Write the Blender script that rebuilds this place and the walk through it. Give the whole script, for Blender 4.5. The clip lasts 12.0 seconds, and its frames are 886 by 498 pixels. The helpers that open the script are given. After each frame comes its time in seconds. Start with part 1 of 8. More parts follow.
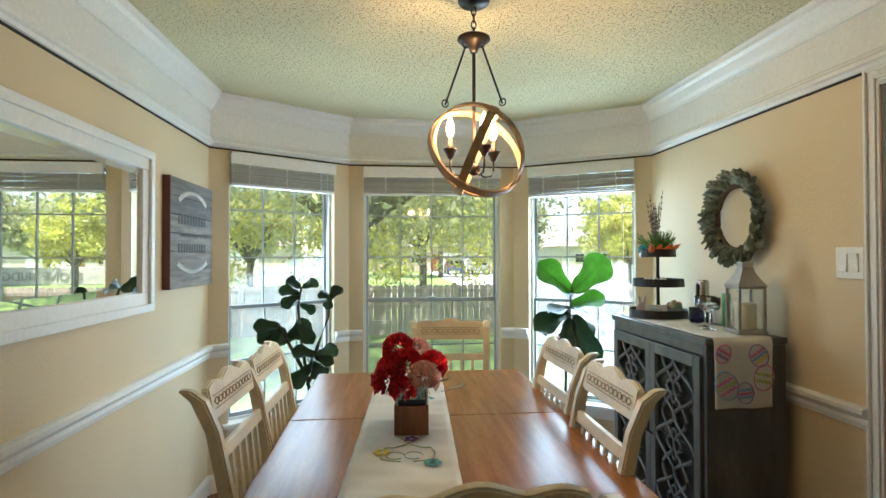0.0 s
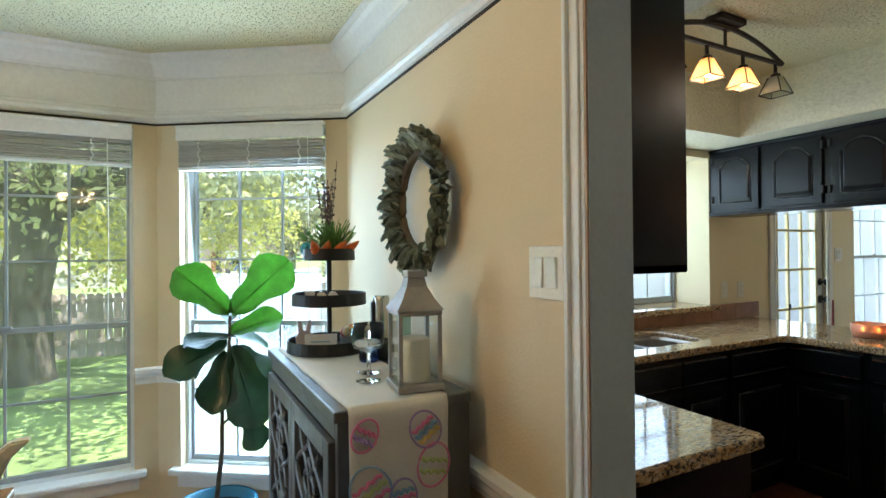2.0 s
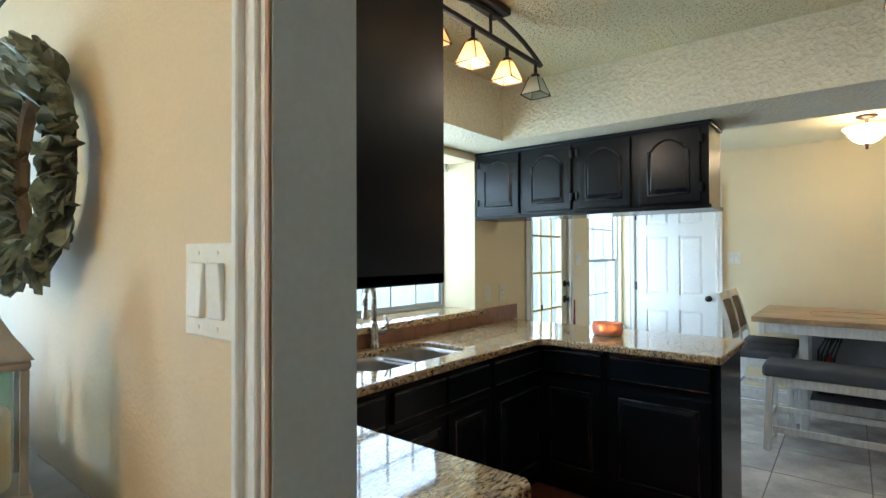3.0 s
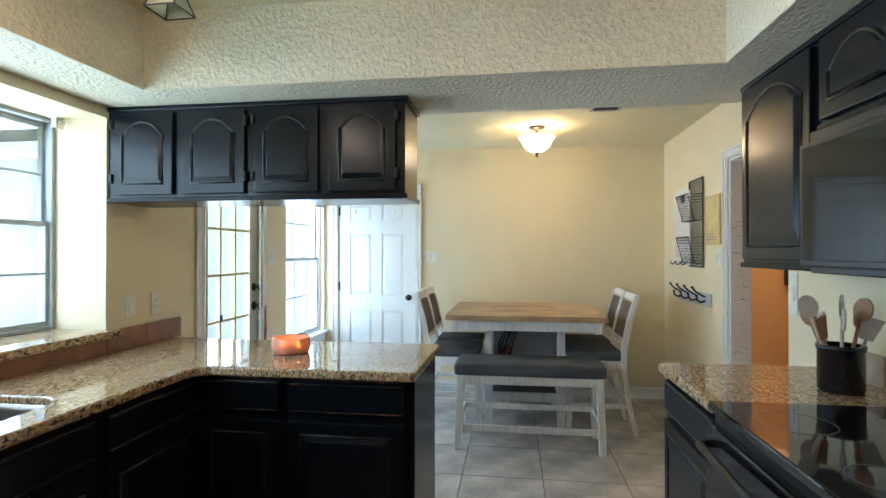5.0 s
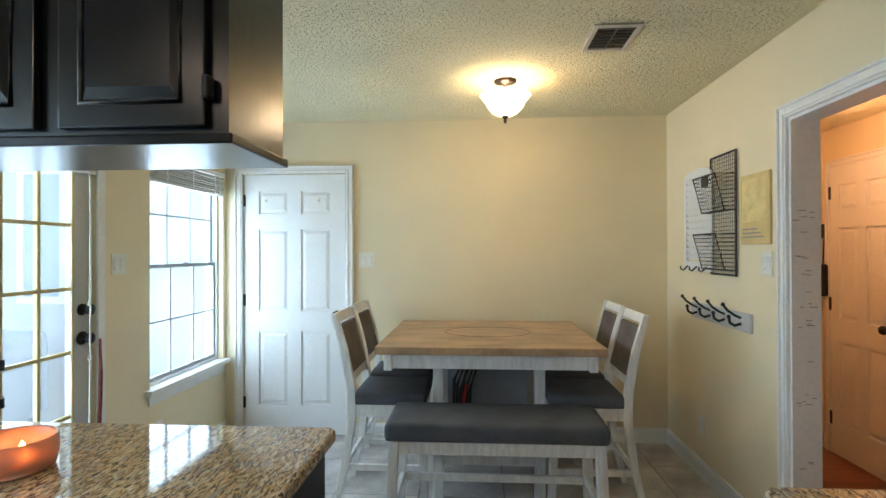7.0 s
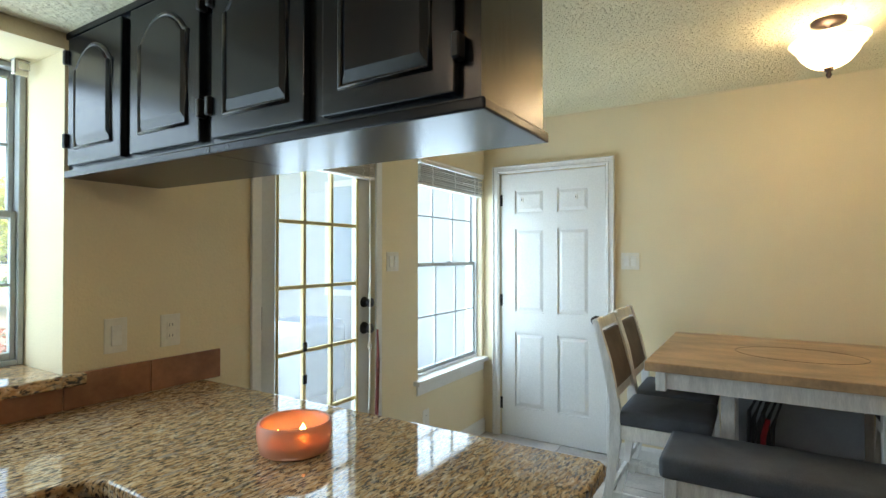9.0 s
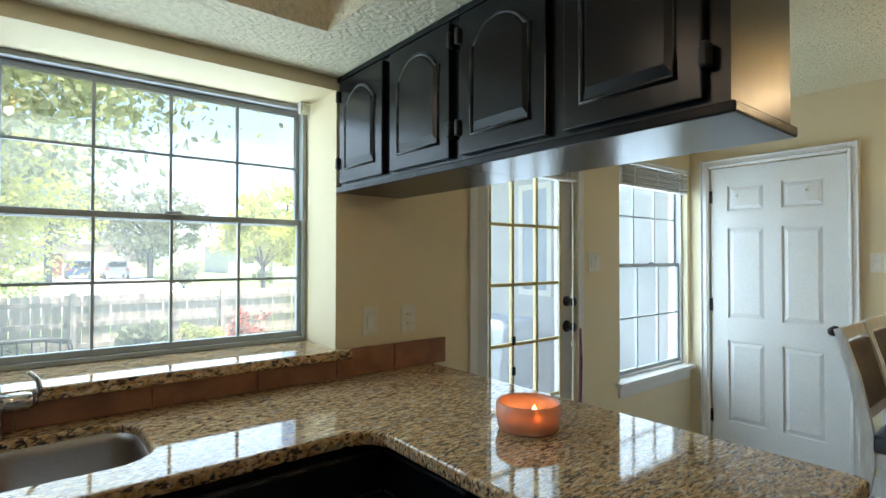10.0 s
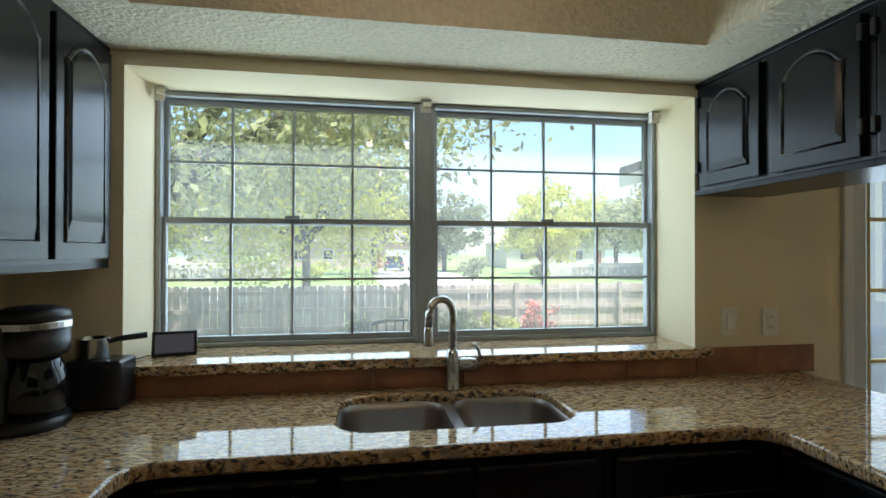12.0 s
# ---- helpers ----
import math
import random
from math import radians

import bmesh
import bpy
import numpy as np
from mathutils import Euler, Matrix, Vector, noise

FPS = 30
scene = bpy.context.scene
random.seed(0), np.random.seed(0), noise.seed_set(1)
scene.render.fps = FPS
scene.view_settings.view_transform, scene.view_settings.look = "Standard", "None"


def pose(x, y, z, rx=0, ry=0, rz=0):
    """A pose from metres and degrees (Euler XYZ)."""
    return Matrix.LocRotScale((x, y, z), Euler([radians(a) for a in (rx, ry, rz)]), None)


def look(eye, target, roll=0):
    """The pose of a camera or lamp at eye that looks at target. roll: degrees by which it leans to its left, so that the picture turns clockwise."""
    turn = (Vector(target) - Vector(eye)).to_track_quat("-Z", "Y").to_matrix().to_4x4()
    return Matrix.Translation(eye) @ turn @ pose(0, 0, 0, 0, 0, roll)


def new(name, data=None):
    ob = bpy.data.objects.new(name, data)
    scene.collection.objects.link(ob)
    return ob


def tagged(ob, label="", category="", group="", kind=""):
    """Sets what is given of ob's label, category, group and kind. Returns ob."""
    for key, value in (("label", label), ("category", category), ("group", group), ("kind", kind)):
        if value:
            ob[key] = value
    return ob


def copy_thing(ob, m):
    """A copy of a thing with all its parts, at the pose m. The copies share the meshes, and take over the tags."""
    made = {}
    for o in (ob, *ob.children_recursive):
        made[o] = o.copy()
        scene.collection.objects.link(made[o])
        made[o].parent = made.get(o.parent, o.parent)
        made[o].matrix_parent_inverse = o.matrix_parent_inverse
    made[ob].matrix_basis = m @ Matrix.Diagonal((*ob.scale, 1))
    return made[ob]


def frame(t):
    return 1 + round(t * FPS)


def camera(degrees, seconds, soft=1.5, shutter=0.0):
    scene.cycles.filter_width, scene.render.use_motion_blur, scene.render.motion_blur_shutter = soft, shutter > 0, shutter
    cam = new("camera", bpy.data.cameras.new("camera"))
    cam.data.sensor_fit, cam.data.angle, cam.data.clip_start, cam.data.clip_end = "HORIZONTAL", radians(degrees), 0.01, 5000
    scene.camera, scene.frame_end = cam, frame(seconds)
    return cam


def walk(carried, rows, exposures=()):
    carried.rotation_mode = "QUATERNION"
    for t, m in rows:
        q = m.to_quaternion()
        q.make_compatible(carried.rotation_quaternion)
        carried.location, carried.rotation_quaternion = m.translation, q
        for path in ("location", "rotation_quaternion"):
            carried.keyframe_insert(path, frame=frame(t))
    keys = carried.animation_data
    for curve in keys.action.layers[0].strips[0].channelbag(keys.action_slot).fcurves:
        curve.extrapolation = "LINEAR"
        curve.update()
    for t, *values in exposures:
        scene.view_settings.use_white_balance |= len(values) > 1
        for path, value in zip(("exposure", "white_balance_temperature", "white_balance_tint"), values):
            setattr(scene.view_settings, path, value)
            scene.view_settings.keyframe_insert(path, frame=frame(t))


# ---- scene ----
cam = camera(81.5, 12.0, shutter=0.0)
PATH = [
    (0, (1.716, 1.098, 1.394), (1.915, 3.088, 1.422), -0.1),
    (0.5, (1.862, 1.247, 1.369), (2.083, 3.235, 1.388), -0.3),
    (1, (2.105, 1.451, 1.382), (2.419, 3.426, 1.395), -0.4),
    (1.5, (2.357, 1.711, 1.392), (2.922, 3.629, 1.402), -0.4),
    (2, (2.662, 1.937, 1.413), (3.598, 3.705, 1.426), -0.5),
    (2.5, (2.911, 2.116, 1.407), (4.152, 3.685, 1.424), -0.4),
    (3, (3.07, 2.209, 1.41), (4.637, 3.451, 1.431), -0.2),
    (3.5, (3.145, 2.26, 1.415), (4.944, 3.134, 1.438), -0.1),
    (3.7, (3.181, 2.274, 1.415), (5.03, 3.033, 1.434), -0.1),
    (5.3, (3.957, 2.302, 1.402), (5.947, 2.514, 1.411), -0.1),
    (5.5, (4.099, 2.285, 1.415), (6.09, 2.467, 1.419), -0.2),
    (6, (4.429, 2.207, 1.423), (6.426, 2.325, 1.43), -0.3),
    (6.5, (4.7, 2.224, 1.437), (6.697, 2.334, 1.451), -0.2),
    (6.7, (4.832, 2.245, 1.43), (6.829, 2.356, 1.442), -0.2),
    (8.3, (5.273, 2.378, 1.422), (7.187, 2.957, 1.449), -0.1),
    (8.5, (5.268, 2.379, 1.418), (7.139, 3.087, 1.443), -0.2),
    (9, (5.239, 2.384, 1.402), (6.947, 3.425, 1.427), 0.0),
    (9.5, (5.169, 2.392, 1.394), (6.646, 3.74, 1.423), -0.0),
    (10, (5.055, 2.395, 1.394), (6.307, 3.954, 1.425), 0.1),
    (10.5, (4.925, 2.381, 1.41), (5.95, 4.098, 1.435), 0.1),
    (11, (4.798, 2.366, 1.411), (5.598, 4.199, 1.435), 0.2),
    (11.5, (4.701, 2.355, 1.402), (5.271, 4.272, 1.429), 0.2),
    (12, (4.634, 2.337, 1.413), (4.962, 4.31, 1.427), 0.1),
]
EXPOSURES = [(0, 1.75, 6350, 10), (1, 1.7, 6200, 10), (1.5, 1.68, 6200, 10), (2, 1.85, 6000, 10), (2.5, 2.1, 5800, 10), (3, 2.3, 5700, 10), (5.3, 2.45, 5600, 10), (6, 2.5, 5700, 10), (6.5, 2.4, 5700, 10), (8.3, 2.1, 6100, 10), (9.5, 2.0, 6100, 10), (10, 1.7, 6100, 10), (10.5, 1.45, 6200, 10), (11.5, 1.34, 6150, 10), (12, 1.24, 6100, 10)]
walk(cam, [(t, look(eye, target, roll)) for t, eye, target, roll in PATH], EXPOSURES)

# ---- daylight and lamps ----
world = bpy.data.worlds.new("sky")
scene.world = world
world.use_nodes = True
sky = world.node_tree.nodes.new("ShaderNodeTexSky")
sky.sky_type, sky.sun_disc = "NISHITA", False
SUN_DIR = Vector((0.14, -0.25, 0.93)).normalized()      # towards the sun
sky.sun_elevation = math.asin(SUN_DIR.z)
sky.sun_rotation = math.atan2(SUN_DIR.x, SUN_DIR.y)
backg = world.node_tree.nodes["Background"]
backg.inputs["Strength"].default_value = 0.15
world.node_tree.links.new(sky.outputs["Color"], backg.inputs["Color"])
sun_data = bpy.data.lights.new("sun", "SUN")
sun_data.energy, sun_data.angle, sun_data.color = 4.6, radians(0.5), (1.0, 0.94, 0.85)
sun = new("sun", sun_data)
sun.matrix_world = look(SUN_DIR * 30, (0, 0, 0))


def lamp(name, kind, at, watts, color, size=0.03, target=None, size_y=None):
    d = bpy.data.lights.new(name, kind)
    d.energy, d.color = watts, color
    if kind == "AREA":
        d.shape, d.size, d.size_y = "RECTANGLE", size, size_y or size
    else:
        d.shadow_soft_size = size
    o = new(name, d)
    o.matrix_world = look(at, target or (at[0], at[1], at[2] - 1))
    return o


WARM = (1.0, 0.62, 0.30)
DAY = (0.70, 0.86, 1.0)
# sky light standing outside the panes of the window openings
BAY = (0.56, 0.79, 1.0)
lamp("window_light", "AREA", (0.965, 4.625, 1.1), 6, BAY, 0.62, (2.16, 3.01, 0.9), 1.5)
lamp("window_light", "AREA", (3.065, 4.625, 1.1), 14, BAY, 0.62, (1.98, 3.0, 0.9), 1.5)
lamp("window_light", "AREA", (4.92, 4.62, 1.54), 8, DAY, 2.05, (4.92, 2.0, 1.2), 0.98)
lamp("window_light", "AREA", (8.45, 4.385, 1.3), 6, DAY, 0.86, (8.45, 2.0, 1.2), 1.38)
lamp("window_light", "AREA", (7.15, 4.36, 1.08), 3, DAY, 0.56, (7.15, 2.0, 1.0), 1.62)
# bulbs
for bx, by, bz in ((1.933, 2.99, 1.87), (2.048, 2.92, 1.85), (2.103, 3.03, 1.88)):
    lamp("bulb_light", "POINT", (bx, by, bz), 2.5, WARM, 0.03)
lamp("bulb_light", "POINT", (8.05, 2.10, 2.25), 5, (1.0, 0.70, 0.38), 0.08)
lamp("bulb_light", "POINT", (8.1, 0.25, 2.1), 2.6, (1.0, 0.46, 0.20), 0.06)

# ---- materials ----
def M(name, col, rough=0.5, metal=0.0, var=0.08, scale=6.0, bump=0.0, bscale=80.0, fine=0.04, col2=None, stretch=(1, 1, 1), coat=0.0, spec=None, lo=0.35, hi=0.65):
    """A surface with broad and fine variation of colour and a fine relief."""
    m = bpy.data.materials.new(name)
    m.use_nodes = True
    nt = m.node_tree
    b = nt.nodes["Principled BSDF"]
    N, L = nt.nodes.new, nt.links.new
    tc, mp = N("ShaderNodeTexCoord"), N("ShaderNodeMapping")
    mp.inputs["Scale"].default_value = stretch
    L(tc.outputs["Object"], mp.inputs["Vector"])
    n1 = N("ShaderNodeTexNoise")
    n1.inputs["Scale"].default_value, n1.inputs["Detail"].default_value = scale, 4
    L(mp.outputs["Vector"], n1.inputs["Vector"])
    ramp = N("ShaderNodeValToRGB")
    a = tuple(c * (1 - var) for c in col) if col2 is None else col2
    z = tuple(min(1, c * (1 + var)) for c in col) if col2 is None else col
    ramp.color_ramp.elements[0].position, ramp.color_ramp.elements[1].position = lo, hi
    ramp.color_ramp.elements[0].color, ramp.color_ramp.elements[1].color = (*a, 1), (*z, 1)
    L(n1.outputs["Fac"], ramp.inputs["Fac"])
    n2 = N("ShaderNodeTexNoise")
    n2.inputs["Scale"].default_value, n2.inputs["Detail"].default_value = bscale, 3
    L(mp.outputs["Vector"], n2.inputs["Vector"])
    mr = N("ShaderNodeMapRange")
    mr.inputs["From Min"].default_value, mr.inputs["From Max"].default_value = 0.3, 0.7
    mr.inputs["To Min"].default_value, mr.inputs["To Max"].default_value = 1 - fine, 1 + fine
    L(n2.outputs["Fac"], mr.inputs["Value"])
    mul = N("ShaderNodeMix")
    mul.data_type, mul.blend_type = "RGBA", "MULTIPLY"
    mul.inputs["Factor"].default_value = 1.0
    L(ramp.outputs["Color"], mul.inputs["A"])
    L(mr.outputs["Result"], mul.inputs["B"])
    L(mul.outputs["Result"], b.inputs["Base Color"])
    b.inputs["Roughness"].default_value, b.inputs["Metallic"].default_value = rough, metal
    b.inputs["Coat Weight"].default_value = coat
    b.inputs["Coat Roughness"].default_value = 0.06
    if spec is not None:
        b.inputs["Specular IOR Level"].default_value = spec
    if bump:
        bp = N("ShaderNodeBump")
        bp.inputs["Strength"].default_value, bp.inputs["Distance"].default_value = 1.0, bump
        L(n2.outputs["Fac"], bp.inputs["Height"])
        L(bp.outputs["Normal"], b.inputs["Normal"])
    return m


def per_piece(m, amount=0.15):
    """Lightens or darkens each piece a little, by its own random number."""
    nt = m.node_tree
    b = nt.nodes["Principled BSDF"]
    old = b.inputs["Base Color"].links[0].from_socket
    info, mr, mul = nt.nodes.new("ShaderNodeObjectInfo"), nt.nodes.new("ShaderNodeMapRange"), nt.nodes.new("ShaderNodeMix")
    mr.inputs["To Min"].default_value, mr.inputs["To Max"].default_value = 1 - amount, 1 + amount
    nt.links.new(info.outputs["Random"], mr.inputs["Value"])
    mul.data_type, mul.blend_type = "RGBA", "MULTIPLY"
    mul.inputs["Factor"].default_value = 1.0
    nt.links.new(old, mul.inputs["A"])
    nt.links.new(mr.outputs["Result"], mul.inputs["B"])
    nt.links.new(mul.outputs["Result"], b.inputs["Base Color"])
    return m


def glow(name, col, strength, base=None):
    m = M(name, base or col, 0.4)
    b = m.node_tree.nodes["Principled BSDF"]
    b.inputs["Emission Color"].default_value, b.inputs["Emission Strength"].default_value = (*col, 1), strength
    return m


def translucent(m, share=0.5):
    """Lets light through a thin surface: leaves, lamp glass."""
    nt = m.node_tree
    b = nt.nodes["Principled BSDF"]
    t, mix = nt.nodes.new("ShaderNodeBsdfTranslucent"), nt.nodes.new("ShaderNodeMixShader")
    nt.links.new(b.inputs["Base Color"].links[0].from_socket, t.inputs["Color"])
    mix.inputs["Fac"].default_value = share
    nt.links.new(b.outputs["BSDF"], mix.inputs[1])
    nt.links.new(t.outputs["BSDF"], mix.inputs[2])
    nt.links.new(mix.outputs["Shader"], nt.nodes["Material Output"].inputs["Surface"])
    return m


def clear(name, col=(1, 1, 1), rough=0.0, ior=1.45):
    m = bpy.data.materials.new(name)
    m.use_nodes = True
    b = m.node_tree.nodes["Principled BSDF"]
    b.inputs["Base Color"].default_value = (*col, 1)
    b.inputs["Transmission Weight"].default_value, b.inputs["Roughness"].default_value, b.inputs["IOR"].default_value = 1.0, rough, ior
    return m


def pane_glass():
    """Thin, slightly dusty window glass whose milky share also imitates glare haze: mostly clear, with a sheen at
    grazing angles.
    """
    m = bpy.data.materials.new("pane_glass")
    m.use_nodes = True
    nt = m.node_tree
    nt.nodes.clear()
    N, L = nt.nodes.new, nt.links.new
    out, mix, dusty = N("ShaderNodeOutputMaterial"), N("ShaderNodeMixShader"), N("ShaderNodeMixShader")
    tr, gl, haze_dust = N("ShaderNodeBsdfTransparent"), N("ShaderNodeBsdfGlossy"), N("ShaderNodeBsdfTranslucent")
    tr.inputs["Color"].default_value = (0.97, 0.985, 0.98, 1)
    haze_dust.inputs["Color"].default_value = (0.86, 0.82, 0.77, 1)
    gl.inputs["Roughness"].default_value = 0.03
    tc, no, dr = N("ShaderNodeTexCoord"), N("ShaderNodeTexNoise"), N("ShaderNodeMapRange")
    no.inputs["Scale"].default_value = 2.5
    dr.inputs["To Min"].default_value, dr.inputs["To Max"].default_value = 0.035, 0.10
    L(tc.outputs["Object"], no.inputs["Vector"])
    L(no.outputs["Fac"], dr.inputs["Value"])
    L(dr.outputs["Result"], dusty.inputs["Fac"])
    L(tr.outputs["BSDF"], dusty.inputs[1])
    L(haze_dust.outputs["BSDF"], dusty.inputs[2])
    lw, pw, ad = N("ShaderNodeLayerWeight"), N("ShaderNodeMath"), N("ShaderNodeMath")
    lw.inputs["Blend"].default_value = 0.5
    pw.operation, pw.inputs[1].default_value = "POWER", 5
    ad.operation, ad.inputs[1].default_value, ad.inputs[2].default_value = "MULTIPLY_ADD", 0.8, 0.03
    L(lw.outputs["Facing"], pw.inputs[0])
    L(pw.outputs["Value"], ad.inputs[0])
    L(ad.outputs["Value"], mix.inputs["Fac"])
    L(dusty.outputs["Shader"], mix.inputs[1])
    L(gl.outputs["BSDF"], mix.inputs[2])
    L(mix.outputs["Shader"], out.inputs["Surface"])
    return m


def popcorn(name, col):
    """Sprayed ceiling texture: small blobs with gaps between them."""
    m = M(name, col, 0.95, var=0.05, scale=1.2, bscale=95, fine=0.0)
    nt = m.node_tree
    N, L = nt.nodes.new, nt.links.new
    b = nt.nodes["Principled BSDF"]
    tc = N("ShaderNodeTexCoord")
    no, no2 = N("ShaderNodeTexNoise"), N("ShaderNodeTexNoise")
    no.inputs["Scale"].default_value, no.inputs["Detail"].default_value = 75, 2.5
    no2.inputs["Scale"].default_value, no2.inputs["Detail"].default_value = 150, 1
    for n in (no, no2):
        L(tc.outputs["Object"], n.inputs["Vector"])
    ramp = N("ShaderNodeValToRGB")
    ramp.color_ramp.elements[0].position, ramp.color_ramp.elements[1].position = 0.33, 0.44
    L(no.outputs["Fac"], ramp.inputs["Fac"])
    add = N("ShaderNodeMath")
    add.operation = "MULTIPLY_ADD"
    add.inputs[1].default_value = 0.35
    L(no2.outputs["Fac"], add.inputs[0])
    L(ramp.outputs["Color"], add.inputs[2])
    bp = N("ShaderNodeBump")
    bp.inputs["Strength"].default_value, bp.inputs["Distance"].default_value = 1.0, 0.026
    L(add.outputs["Value"], bp.inputs["Height"])
    L(bp.outputs["Normal"], b.inputs["Normal"])
    return m


def granite(name):
    """Polished granite: tan ground, cream patches and dark drawn-out flecks."""
    m = bpy.data.materials.new(name)
    m.use_nodes = True
    nt = m.node_tree
    N, L = nt.nodes.new, nt.links.new
    b = nt.nodes["Principled BSDF"]
    tc, mp = N("ShaderNodeTexCoord"), N("ShaderNodeMapping")
    mp.inputs["Rotation"].default_value = (0.3, 0.2, 0.6)
    mp.inputs["Scale"].default_value = (1.0, 3.2, 1.6)
    L(tc.outputs["Object"], mp.inputs["Vector"])

    def noise_ramp(scale, detail, stops, rough=0.6):
        n, r = N("ShaderNodeTexNoise"), N("ShaderNodeValToRGB")
        n.inputs["Scale"].default_value, n.inputs["Detail"].default_value, n.inputs["Roughness"].default_value = scale, detail, rough
        n.inputs["Distortion"].default_value = 0.6
        L(mp.outputs["Vector"], n.inputs["Vector"])
        el = r.color_ramp.elements
        while len(el) < len(stops):
            el.new(0.5)
        for e, (p, c) in zip(el, stops):
            e.position, e.color = p, (*c, 1)
        L(n.outputs["Fac"], r.inputs["Fac"])
        return r
    ground = noise_ramp(34, 7, [(0.30, (0.20, 0.10, 0.04)), (0.45, (0.50, 0.31, 0.14)), (0.56, (0.66, 0.48, 0.27)), (0.70, (0.76, 0.66, 0.48))])
    dark = noise_ramp(50, 7, [(0.42, (0.0, 0.0, 0.0)), (0.50, (1, 1, 1))])
    grey = noise_ramp(19, 4, [(0.55, (0, 0, 0)), (0.68, (1, 1, 1))])
    m1, m2 = N("ShaderNodeMix"), N("ShaderNodeMix")
    m1.data_type = m2.data_type = "RGBA"
    m1.inputs["A"].default_value = (0.05, 0.045, 0.042, 1)
    L(dark.outputs["Color"], m1.inputs["Factor"])
    L(ground.outputs["Color"], m1.inputs["B"])
    L(grey.outputs["Color"], m2.inputs["Factor"])
    L(m1.outputs["Result"], m2.inputs["A"])
    m2.inputs["B"].default_value = (0.36, 0.31, 0.25, 1)
    L(m2.outputs["Result"], b.inputs["Base Color"])
    b.inputs["Roughness"].default_value = 0.05
    b.inputs["Specular IOR Level"].default_value = 0.65
    return m


BEIGE = M("beige_wall_paint", (0.70, 0.56, 0.36), 0.75, var=0.03, scale=1.5, bump=0.0012, bscale=130, fine=0.02)
CREAM = M("cream_wall_paint", (0.80, 0.70, 0.48), 0.75, var=0.03, scale=1.5, bump=0.0012, bscale=130, fine=0.02)
TRIM = M("white_trim_paint", (0.80, 0.79, 0.76), 0.4, var=0.03, scale=3, bump=0.0003, bscale=60)
WHITE = M("white_door_paint", (0.82, 0.82, 0.80), 0.38, var=0.02, scale=3, bump=0.0002, bscale=90)
CEIL = popcorn("popcorn_ceiling", (0.86, 0.79, 0.52))
KNOCK = M("soffit_texture_paint", (0.84, 0.79, 0.62), 0.85, var=0.03, scale=2, bump=0.012, bscale=58, fine=0.08)
VINYL = M("window_frame_paint", (0.72, 0.74, 0.74), 0.45, var=0.04, scale=6)
ALU = M("grey_window_bars", (0.37, 0.40, 0.41), 0.4, var=0.06, scale=12)
GLASS = pane_glass()
BLACKCAB = M("black_cabinet_paint", (0.0045, 0.0068, 0.0095), 0.26, var=0.25, scale=5, bump=0.0004, bscale=45, fine=0.1, stretch=(1, 1, 0.25), spec=0.36)
# cabinet paint with its sheen cut, darkening the reflection on the undersides
UNDERCAB = M("sheen_cut_underside", (0.012, 0.012, 0.013), 0.24, var=0.25, scale=5, bump=0.0004, bscale=45, spec=0.2)
GRANITE = granite("granite")
TABLEWOOD = M("cherry_table_wood", (0.36, 0.145, 0.05), 0.22, spec=0.38, var=0.2, scale=5, bump=0.0002, bscale=60, fine=0.12, stretch=(6, 0.5, 1))
FLOORWOOD = per_piece(M("red_brown_floor_wood", (0.20, 0.065, 0.03), 0.3, var=0.25, scale=6, bump=0.0004, bscale=60, fine=0.12, stretch=(5, 0.6, 1)), 0.25)
TILE = per_piece(M("grey_beige_floor_tile", (0.52, 0.48, 0.44), 0.26, var=0.25, scale=4, bump=0.0006, bscale=50, fine=0.08), 0.10)
GROUT = M("dark_grout", (0.16, 0.15, 0.14), 0.9, bump=0.001)
GRASS = M("lawn_grass", (0.20, 0.29, 0.08), 0.9, var=0.35, scale=1.2, bump=0.02, bscale=40, fine=0.3)
FENCEWOOD = per_piece(M("weathered_fence_wood", (0.44, 0.36, 0.30), 0.85, var=0.2, scale=5, bump=0.002, bscale=30, fine=0.15, stretch=(3, 3, 0.4)), 0.18)
BARK = M("tree_bark", (0.10, 0.08, 0.06), 0.9, var=0.35, scale=7, bump=0.02, bscale=14, fine=0.3, stretch=(1, 1, 0.3))
LEAF = per_piece(M("oak_leaves", (0.36, 0.37, 0.19), 0.6, var=0.45, scale=1.5, fine=0.2), 0.25)
LEAF2 = per_piece(M("spring_leaves", (0.52, 0.52, 0.13), 0.6, var=0.35, scale=1.5, fine=0.2), 0.25)
translucent(LEAF, 0.4)
translucent(LEAF2, 0.4)
translucent(LEAF)
translucent(LEAF2)
SIDING = per_piece(M("white_lap_siding", (0.50, 0.53, 0.57), 0.6, var=0.03, scale=3), 0.03)


# ---- builders ----
def part(name, bm, material, parent, label="", at=None, smooth=False):
    me = bpy.data.meshes.new(name)
    bm.to_mesh(me)
    bm.free()
    me.materials.append(material)
    if smooth:
        me.polygons.foreach_set("use_smooth", [True] * len(me.polygons))
    o = new(name, me)
    o.parent = parent
    if at is not None:
        o.matrix_basis = at
    if label:
        tagged(o, label)
    return o


def thing(name, label, category, at=(0, 0, 0), turn=0, group="", kind=""):
    o = new(name)
    o.empty_display_size = 0.1
    o.matrix_basis = pose(at[0], at[1], at[2], 0, 0, turn)
    return tagged(o, label, category, group, kind)


def single(name, bm, material, label, category, at=(0, 0, 0), turn=0, group="", kind="", smooth=False):
    o = part(name, bm, material, None, "", pose(at[0], at[1], at[2], 0, 0, turn), smooth)
    return tagged(o, label, category, group, kind)


